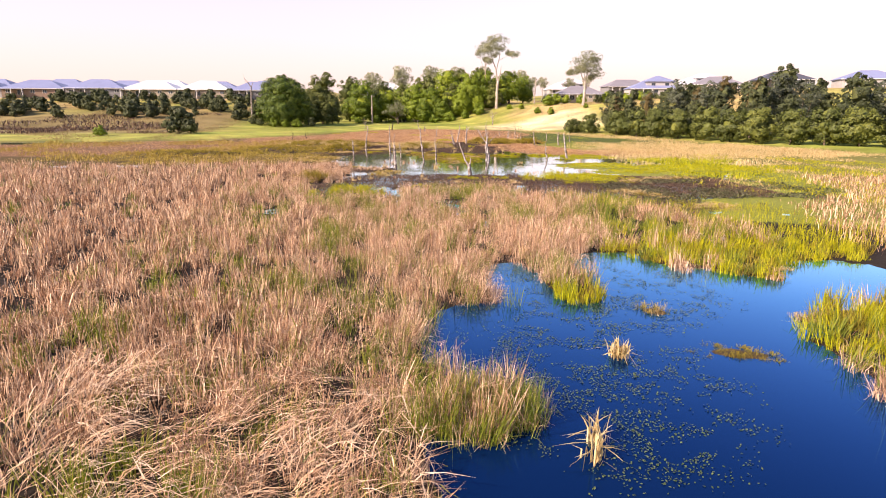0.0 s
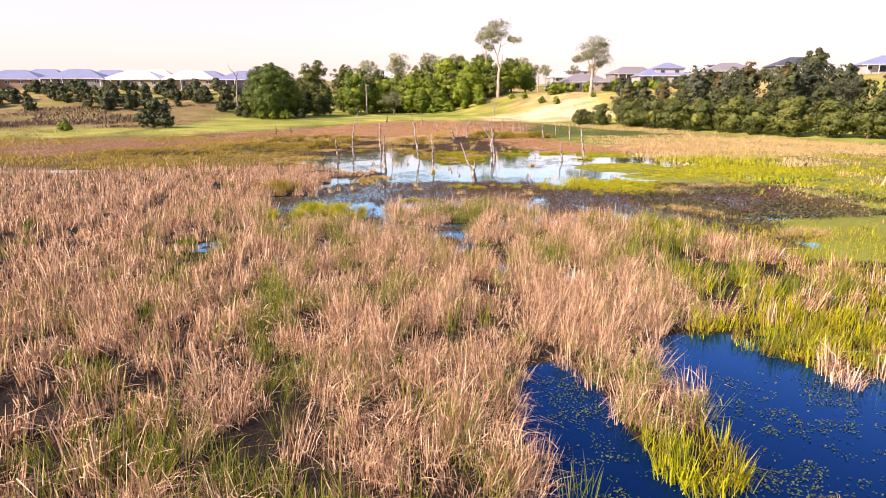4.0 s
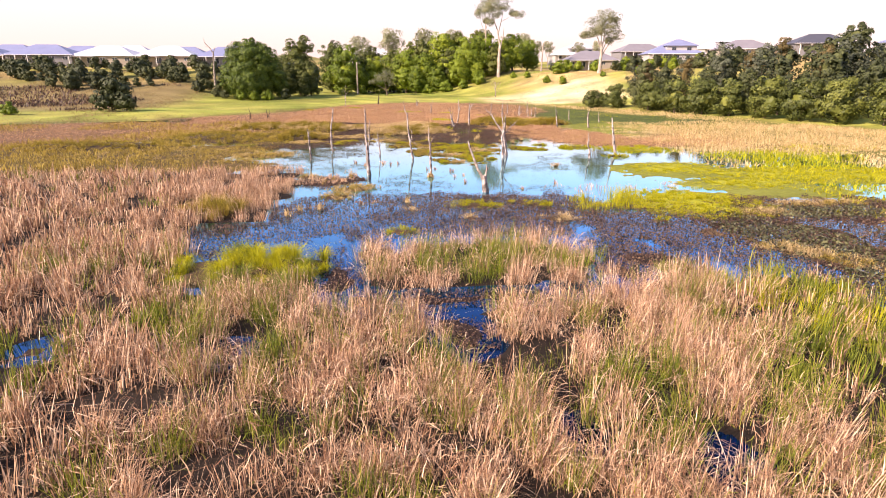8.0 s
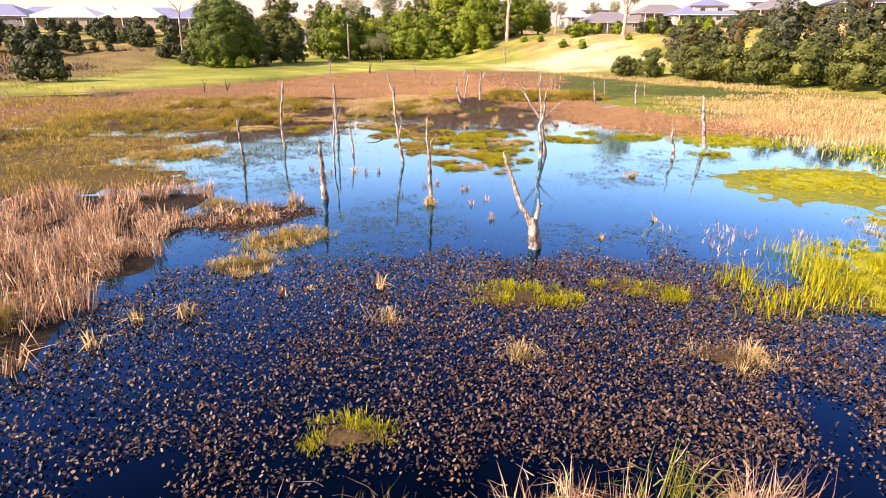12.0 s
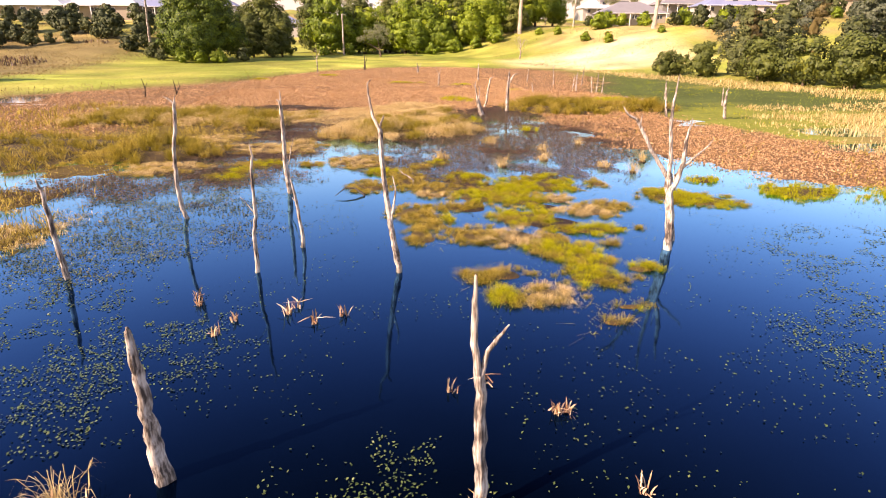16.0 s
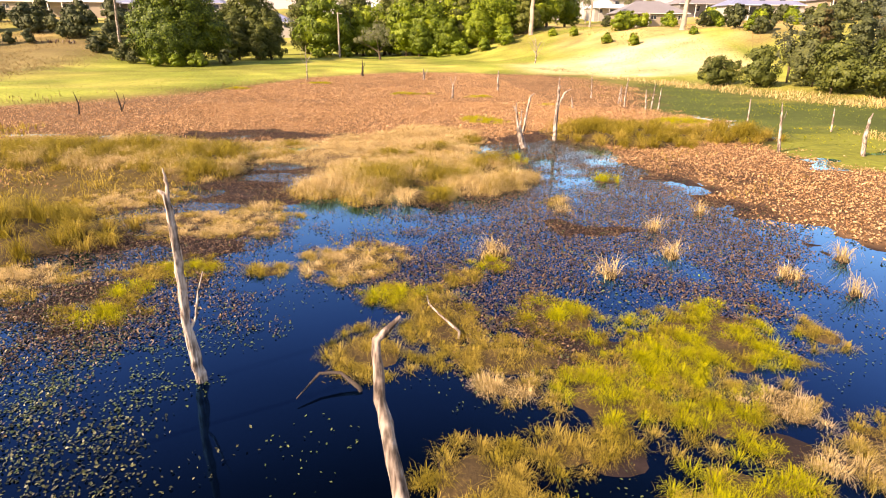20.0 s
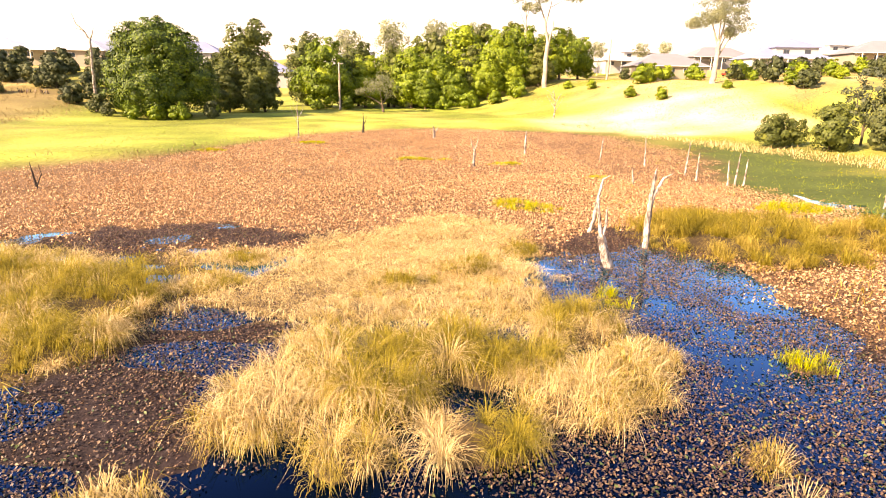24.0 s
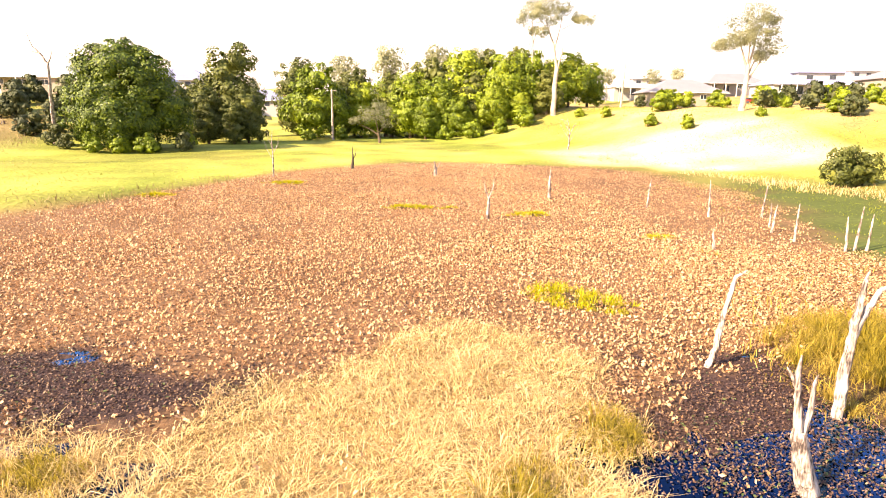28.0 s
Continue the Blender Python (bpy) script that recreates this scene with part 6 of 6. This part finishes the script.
wood_a = tree_proto("wood_tree", [(0, 0, 0, .22), (0, 0, 3, .18), (0, 0, 8, .06)], [[(0, 0, 2, .1), (1.2, 0, 4, .06), (1.6, 0, 6, .02)]],
                    [(0, 0, 4.4, 3.2, 3.8), (.6, 0, 8.2, 2.4, 2.6), (-1.4, -.5, 3.0, 2.2, 2.4), (1.6, -.3, 3.4, 2.2, 2.6), (-.5, 0, 10.2, 1.4, 1.4)], 19, 0.48, DARK_BARK, WOOD_CROWN, "dark olive tree of the dense wood", 21, 0.95)
TALLER = [1.05, 0.8, 1.0, 0.85, 1.18, 0.8, 0.95]
plant(wood_a, [(a, b, c * TALLER[k % 7], r) for k, (a, b, c, r) in enumerate([(56.0, 132.0, 0.81, 0), (64.0, 121.0, 0.95, 60), (72.0, 109.0, 1.00, 120), (80.0, 97.0, 0.95, 200), (90.0, 91.0, 1.00, 250), (62.0, 137.0, 0.90, 30), (73.0, 127.0, 1.14, 90), (84.0, 115.0, 1.14, 140), (94.0, 105.0, 1.19, 300), (105.0, 96.0, 1.14, 10), (82.0, 131.0, 1.19, 170), (95.0, 121.0, 1.23, 50), (108.0, 111.0, 1.23, 230), (120.0, 103.0, 1.23, 100), (102.0, 83.0, 1.00, 60), (116.0, 85.0, 1.14, 30), (58.0, 127.0, 0.76, 10), (67.0, 112.0, 0.85, 70), (75.0, 101.0, 0.85, 130), (84.0, 87.0, 0.90, 190), (128.0, 95.0, 1.14, 0), (134.0, 111.0, 1.23, 60), (126.0, 127.0, 1.23, 10), (110.0, 129.0, 1.14, 100)])], "trees of the wood")
wood_b = tree_proto("wood_shrub", [(0, 0, 0, .14), (0, 0, 1.6, .10), (0, 0, 4, .04)], [[(0, 0, .8, .07), (.8, 0, 2.2, .04), (1.1, 0, 3.4, .02)]],
                    [(0, 0, 2.6, 2.3, 2.5), (-1.2, -.3, 1.9, 1.6, 1.7), (1.3, -.2, 2.1, 1.7, 1.8), (.3, 0, 4.4, 1.4, 1.3)], 24, 0.34, DARK_BARK, OLIVE_CROWN, "rounded olive-green wattle on the wood's edge", 22, 0.9)
plant(wood_b, [(46.5, 138.5, 0.75, 0), (50.0, 133.5, 1.00, 40), (54.0, 125.0, 1.15, 80), (57.0, 119.5, 1.20, 130), (59.5, 113.5, 1.25, 180), (62.0, 108.5, 1.20, 220), (65.0, 102.5, 1.30, 260), (67.5, 97.0, 1.25, 300), (70.0, 92.0, 1.30, 20), (73.5, 86.5, 1.25, 70), (77.0, 82.0, 1.30, 110), (81.0, 78.5, 1.30, 160), (86.0, 75.5, 1.30, 210), (92.0, 73.5, 1.35, 250), (49.0, 138.5, 0.60, 300), (98.0, 70.5, 1.30, 30)], "trees of the wood")
wood_d = tree_proto("grey_wattle", [(0, 0, 0, .2), (.1, 0, 3, .16), (0, 0, 8, .05)], [[(0, 0, 2, .1), (-1.2, 0, 5, .06), (-1.6, 0, 8, .02)], [(0, 0, 3, .1), (1.4, 0, 6, .05), (1.8, 0, 8, .02)]],
                    [(0, 0, 7.4, 2.2, 2.2), (-1.8, 0, 8.6, 1.6, 1.6), (1.8, 0, 7.8, 1.7, 1.8), (.3, 0, 10.2, 1.6, 1.4), (-.6, -.4, 4.6, 2.0, 1.6), (1.2, 0, 4.2, 1.5, 1.5)], 30, 0.30, DARK_BARK, GREY_CROWN, "pale grey-green tree rising from the wood", 24, 0.9, heart=False)
plant(wood_d, [(73, 117, 1.1, 0), (64, 131, .95, 60), (88, 104, 1.1, 120), (101, 96, 1.1, 200), (70, 126, 1.15, 250), (92, 118, 1.25, 10), (56, 136, .75, 140)], "trees of the wood")
wood_c = tree_proto("rusty_she_oak", [(0, 0, 0, .16), (0, 0, 3, .12), (0, 0, 9, .03)], [[(0, 0, 3, .06), (.7, 0, 5.5, .03), (.9, 0, 7, .01)]],
                    [(0, 0, 4.0, 1.7, 3.2), (.2, 0, 7.6, 1.2, 2.6), (-.4, 0, 10.0, .7, 1.4)], 30, 0.28, DARK_BARK, RUSTY_CROWN, "narrow russet-brown she-oak in the wood", 23, 0.9)
plant(wood_c, [(56, 131, .85, 0), (62, 126, .95, 100), (79, 108, 1.15, 200), (80, 121, 1.3, 10), (71, 118, 1.05, 50)], "trees of the wood")
shrub = tree_proto("hill_shrub", [(0, 0, 0, .09), (0, 0, .8, .07), (0, 0, 1.8, .03)], [[(0, 0, .4, .05), (.5, 0, 1.2, .03), (.7, 0, 1.9, .01)]],
                   [(0, 0, 1.5, 1.3, 1.2), (-.7, -.2, 1.1, .9, .9), (.8, 0, 1.2, .9, 1.0), (.2, 0, 2.5, .8, .7)], 8, 0.42, DARK_BARK, WOOD_CROWN, "grey-green shrub on the grassy slope", 31, 0.6)
spots = []
g = np.random.default_rng(5)
for k in range(34):
    spots.append((-165 + k * 3.6 + g.uniform(-1.5, 1.5), g.uniform(208, 220), g.uniform(.7, 1.4), g.uniform(0, 360)))
for k in range(80):
    a, b = g.uniform(-130, -46), g.uniform(178, 218)
    if math.hypot(a + 38, b - 180) > 12:
        spots.append((a, b, g.uniform(.7, 1.6), g.uniform(0, 360)))
for k in range(30):
    a, b = g.uniform(72, 125), g.uniform(168, 214)
    spots.append((a, b, g.uniform(.6, 1.5), g.uniform(0, 360)))
plant(shrub, spots + [(-52.9, 124, 1.9, 0), (-50.5, 124.5, 1.5, 90), (-47, 177.5, 1.0, 0), (-28.5, 176.5, .9, 60), (60, 216, .9, 0), (-44.5, 175, .7, 0)], "shrubs on the slopes")
green_shrub = tree_proto("green_shrub", [(0, 0, 0, .07), (0, 0, .6, .05), (0, 0, 1.4, .02)], [[(0, 0, .3, .04), (.4, 0, .9, .02), (.5, 0, 1.4, .01)]],
                         [(0, 0, 1.0, 1.0, .9), (-.5, -.2, .8, .7, .7), (.6, 0, .8, .7, .7), (.1, 0, 1.7, .6, .6)], 18, 0.26, DARK_BARK, BRIGHT_CROWN, "bright-green bush on the grassy slope", 32, 0.6)
plant(green_shrub, [(50, 189, 1.01, 0), (52.5, 180.5, 1.08, 40), (64, 178, 0.72, 90), (57, 200, 1.87, 10), (61, 203, 1.73, 100), (66, 206, 1.44, 200), (48, 206, 1.01, 30), (84, 208, 1.87, 60), (76, 192, 1.44, 130), (-33, 174, 1.30, 0), (-36.5, 173.5, 1.20, 60), (-40, 173, 1.20, 120), (21, 214, 1.80, 0), (27, 214, 1.60, 50), (33, 216, 2.00, 100), (15, 214, 1.40, 150), (-15, 215, 1.20, 0), (-8, 216, 1.40, 70), (45, 214, 0.94, 0), (72, 172, 1.01, 0), (78, 178, 1.37, 40), (83, 174, 1.08, 80), (88, 183, 1.44, 20), (94, 178, 1.15, 60), (99, 188, 1.51, 90), (86, 192, 1.30, 10), (74, 186, 0.94, 50), (104, 182, 1.22, 30), (92, 198, 1.58, 70), (68, 196, 1.08, 110), (80, 200, 1.66, 150), (101, 172, 1.08, 20), (71, 204, 1.58, 0), (-68, 118, 1.00, 0), (-31, 186, 1.10, 20)], "bushes on the slopes")
white_bush = dead_tree((32.4, 181.7, 1.0), [(0, 0, 0, .16), (.1, 0, 1.2, .13), (.1, 0, 2.6, .08)],
                       [[(.1, 0, 1.0 + .25 * k, .07), (math.cos(k * 1.3) * 1.1, math.sin(k * 1.3) * .8, 2.6 + .3 * k, .04), (math.cos(k * 1.3 + .4) * 1.8, math.sin(k * 1.3) * 1.2, 3.9 + .35 * (k % 4), .012)] for k in range(9)], "bleached bare many-branched dead tree on the meadow")
dead_tree((-47.9, 179, 1.0), [(0, 0, 0, .38), (.1, 0, 5, .30), (.3, 0, 9, .24), (.45, 0, 12, .18)],
          [[(.4, 0, 11.8, .18), (-.4, 0, 13.2, .13), (-1.4, 0, 14.2, .10), (-1.9, 0, 15.9, .05)], [(.45, 0, 11.8, .14), (.9, 0, 12.6, .09), (1.2, 0, 13.6, .04)], [(-.4, 0, 13.2, .08), (-1.6, 0, 13.5, .03)]], "tall bare grey dead gum with a forked top")


# ---------------------------------------------------------------- poles
def wooden_pole(a, b, h, lean=0.0, label="weathered grey wooden pole on the slope"):
    z = float(ground_height(np.array([a]), np.array([b]))[0])
    p = make("pole", mesh_of("pole", *limb([(0, 0, -.4), (lean * .5, 0, h * .5), (lean, 0, h)], [.26, .23, .18], 10, 0.03)), BARK, smooth=True)
    p.location = (a, b, z)
    tagged(p, label, "pole", "poles")
    return p


wooden_pole(56.2, 218, 9.5, 0.3)
pole = wooden_pole(-9.5, 214, 10.5, 0, "grey wooden pole in front of the trees")
bm = bmesh.new()
bmesh.ops.create_cube(bm, size=1, matrix=Matrix.Translation((0.35, 0, 10.3)) @ Matrix.Diagonal((1.3, .12, .14, 1)))
part("crossarm", bm, BARK, pole)


# ---------------------------------------------------------------- houses
def plain(name, colour, rough=0.7, bump=0.15, scale=1.0):
    lo = tuple(c * 0.85 for c in colour)
    hi = tuple(min(1, c * 1.1) for c in colour)
    return material(name, [lo, colour, hi], rough, scale=scale, island=0.0, bump=bump, patch=3)


WALLS = [plain("cream_render", (0.28, 0.235, 0.185)), plain("grey_render", (0.18, 0.175, 0.18)), plain("tan_brick", (0.22, 0.15, 0.11)), plain("white_render", (0.36, 0.34, 0.33))]
ROOFS = [plain("slate_blue_roof", (0.19, 0.21, 0.33), 0.5), plain("pale_steel_roof", (0.52, 0.52, 0.56), 0.45), plain("charcoal_roof", (0.07, 0.07, 0.085), 0.5), plain("mauve_tile_roof", (0.2, 0.185, 0.2), 0.6)]
TRIM = plain("trim_paint", (0.75, 0.72, 0.68))
DARK_TRIM = plain("dark_trim", (0.10, 0.10, 0.12))
RED_PAINT = plain("red_paint", (0.45, 0.05, 0.04), 0.4)
GLASS = bpy.data.materials.new("window_glass")
GLASS.use_nodes = True
GLASS.node_tree.nodes["Principled BSDF"].inputs["Base Color"].default_value = (0.03, 0.04, 0.05, 1)
GLASS.node_tree.nodes["Principled BSDF"].inputs["Roughness"].default_value = 0.08


def box_bm(x0, x1, y0, y1, z0, z1, bevel=0.0):
    bm = bmesh.new()
    bmesh.ops.create_cube(bm, size=1, matrix=Matrix.Translation(((x0 + x1) / 2, (y0 + y1) / 2, (z0 + z1) / 2)) @ Matrix.Diagonal((x1 - x0, y1 - y0, z1 - z0, 1)))
    if bevel:
        bmesh.ops.bevel(bm, geom=bm.edges[:], offset=bevel, segments=1, affect="EDGES")
    return bm


def hip_roof_bm(w, d, z, rise, over=0.6):
    bm = bmesh.new()
    a, b = w / 2 + over, d / 2 + over
    r = max(a - b, 0.4)
    low = [bm.verts.new(p) for p in ((-a, -b, z), (a, -b, z), (a, b, z), (-a, b, z))]
    mid = [bm.verts.new(p) for p in ((-a, -b, z + .18), (a, -b, z + .18), (a, b, z + .18), (-a, b, z + .18))]
    top = [bm.verts.new(p) for p in ((-r, 0, z + rise), (r, 0, z + rise))]
    for k in range(4):
        bm.faces.new((low[k], low[(k + 1) % 4], mid[(k + 1) % 4], mid[k]))
    bm.faces.new((mid[0], mid[1], top[1], top[0]))
    bm.faces.new((mid[2], mid[3], top[0], top[1]))
    bm.faces.new((mid[1], mid[2], top[1]))
    bm.faces.new((mid[3], mid[0], top[0]))
    bm.faces.new(low[::-1])
    return bm


def house(a, b, w, d, wall, roof, turn=0, storeys=1, label="", garage=True):
    """A hip-roofed suburban house that shows windows, a sliding door and a gutter to the wetland."""
    z = float(ground_height(np.array([a]), np.array([b]))[0])
    home = new("house")
    home.matrix_basis = pose(a, b, z + 1.0, 0, 0, turn)
    tagged(home, label, "house", "houses on the rise")
    part("wall", box_bm(-w / 2, w / 2, -d / 2, d / 2, -2.6, 2.7), WALLS[wall], home)
    part("roof", hip_roof_bm(w, d, 2.62, 3.7), ROOFS[roof], home)
    part("gutter", box_bm(-w / 2 - .66, w / 2 + .66, -d / 2 - .72, -d / 2 - .61, 2.62, 2.78), TRIM, home)
    levels = [(0, w, d, 0)]
    if storeys == 2:
        w2, d2 = w * .55, d * .7
        part("upper_wall", box_bm(w * .1 - w2 / 2, w * .1 + w2 / 2, -d2 / 2, d2 / 2, 2.8, 5.7), WALLS[wall], home)
        r2 = part("upper_roof", hip_roof_bm(w2, d2, 5.65, 2.6), ROOFS[roof], home)
        r2.location.x = w * .1
        levels.append((w * .1, w2, d2, 2.9))
    for cx, lw, ld, lz in levels:
        count = max(2, int(lw / 4))
        for k in range(count):
            px = cx - lw / 2 + lw * (k + .5) / count
            ww, bottom = (2.2, .15) if (k == 1 and lz == 0) else (1.6, 1.0)
            win = part("window", box_bm(px - ww / 2, px + ww / 2, -ld / 2 - .05, -ld / 2 + .05, lz + bottom, lz + 2.2), TRIM if wall != 3 else DARK_TRIM, home)
            for side in (-1, 1):
                part("pane", box_bm(px + side * ww / 4 - ww / 4 + .06, px + side * ww / 4 + ww / 4 - .04, -ld / 2 - .07, -ld / 2 - .045, lz + bottom + .07, lz + 2.13), GLASS, win)
    # covered terrace
    part("terrace_roof", box_bm(-w * .48, -w * .1, -d / 2 - 3.0, -d / 2 - .75, 2.45, 2.6), ROOFS[roof], home)
    for px in (-w * .47, -w * .29, -w * .11):
        part("terrace_post", box_bm(px - .09, px + .09, -d / 2 - 2.95, -d / 2 - 2.77, -2.4, 2.45), TRIM, home)
    return home


HOUSES = [(-166, 236, 22, 14, 3, 0, 8, 1), (-143, 238, 22, 15, 2, 0, 4, 1), (-119, 236, 21, 14, 1, 0, 2, 1), (-98, 237, 21, 14, 0, 1, -3, 1), (-77, 236, 19, 13, 0, 1, 0, 1), (-59, 240, 17, 13, 1, 0, 3, 1), (82, 241, 20, 13, 0, 3, -6, 1), (114, 236, 21, 14, 3, 0, -10, 2), (140, 230, 20, 14, 0, 3, -15, 1), (165, 222, 21, 14, 1, 2, -15, 1), (190, 205, 21, 15, 3, 0, -25, 1), (178, 165, 21, 15, 3, 0, -35, 1), (205, 160, 21, 15, 1, 0, -30, 2)]
HOUSE_LABEL = {0: "cream", 1: "grey", 2: "tan brick", 3: "white"}
ROOF_LABEL = {0: "slate-blue", 1: "pale steel", 2: "charcoal", 3: "mauve tiled"}
for a, b, w, d, wl, rf, t, s in HOUSES:
    house(a, b, w, d, wl, rf, t, s, f"{HOUSE_LABEL[wl]} {'two-storey' if s == 2 else 'single-storey'} suburban house with a {ROOF_LABEL[rf]} hip roof")
BACK_ROW = [(-178, 268, 20, 12, 0, 0, 0, 1), (-150, 272, 20, 12, 3, 0, 0, 1), (-122, 270, 20, 12, 1, 0, 0, 1), (-104, 274, 18, 12, 3, 1, 0, 1), (-82, 270, 20, 12, 0, 0, 0, 1), (-60, 276, 20, 12, 3, 0, 0, 1), (-40, 290, 20, 12, 3, 0, 0, 1), (-6, 330, 24, 12, 3, 1, 0, 1), (58, 312, 22, 12, 0, 3, 0, 1), (92, 290, 22, 12, 3, 1, 0, 2), (120, 280, 22, 12, 1, 3, 0, 1), (150, 262, 22, 12, 3, 1, 0, 2)]
for a, b, w, d, wl, rf, t, s in BACK_ROW:
    house(a, b, w, d, wl, rf, t, s, f"{HOUSE_LABEL[wl]} {'two-storey' if s == 2 else 'single-storey'} house in the row behind, {ROOF_LABEL[rf]} roof")


def car(a, b, turn):
    z = float(ground_height(np.array([a]), np.array([b]))[0])
    c = new("car")
    c.matrix_basis = pose(a, b, z, 0, 0, turn)
    tagged(c, "small red car parked beside a house", "car")
    bm = box_bm(-2.1, 2.1, -.85, .85, .35, .95, .15)
    part("body", bm, RED_PAINT, c)
    part("cabin", box_bm(-1.2, 1.0, -.75, .75, .93, 1.45, .18), GLASS, c)
    for px in (-1.3, 1.3):
        for py in (-.8, .8):
            bm = bmesh.new()
            bmesh.ops.create_cone(bm, cap_ends=True, segments=16, radius1=.33, radius2=.33, depth=.22, matrix=Matrix.Translation((px, py, .33)) @ Euler((radians(90), 0, 0)).to_matrix().to_4x4())
            part("wheel", bm, DARK_TRIM, c)


car(97, 232, 10)
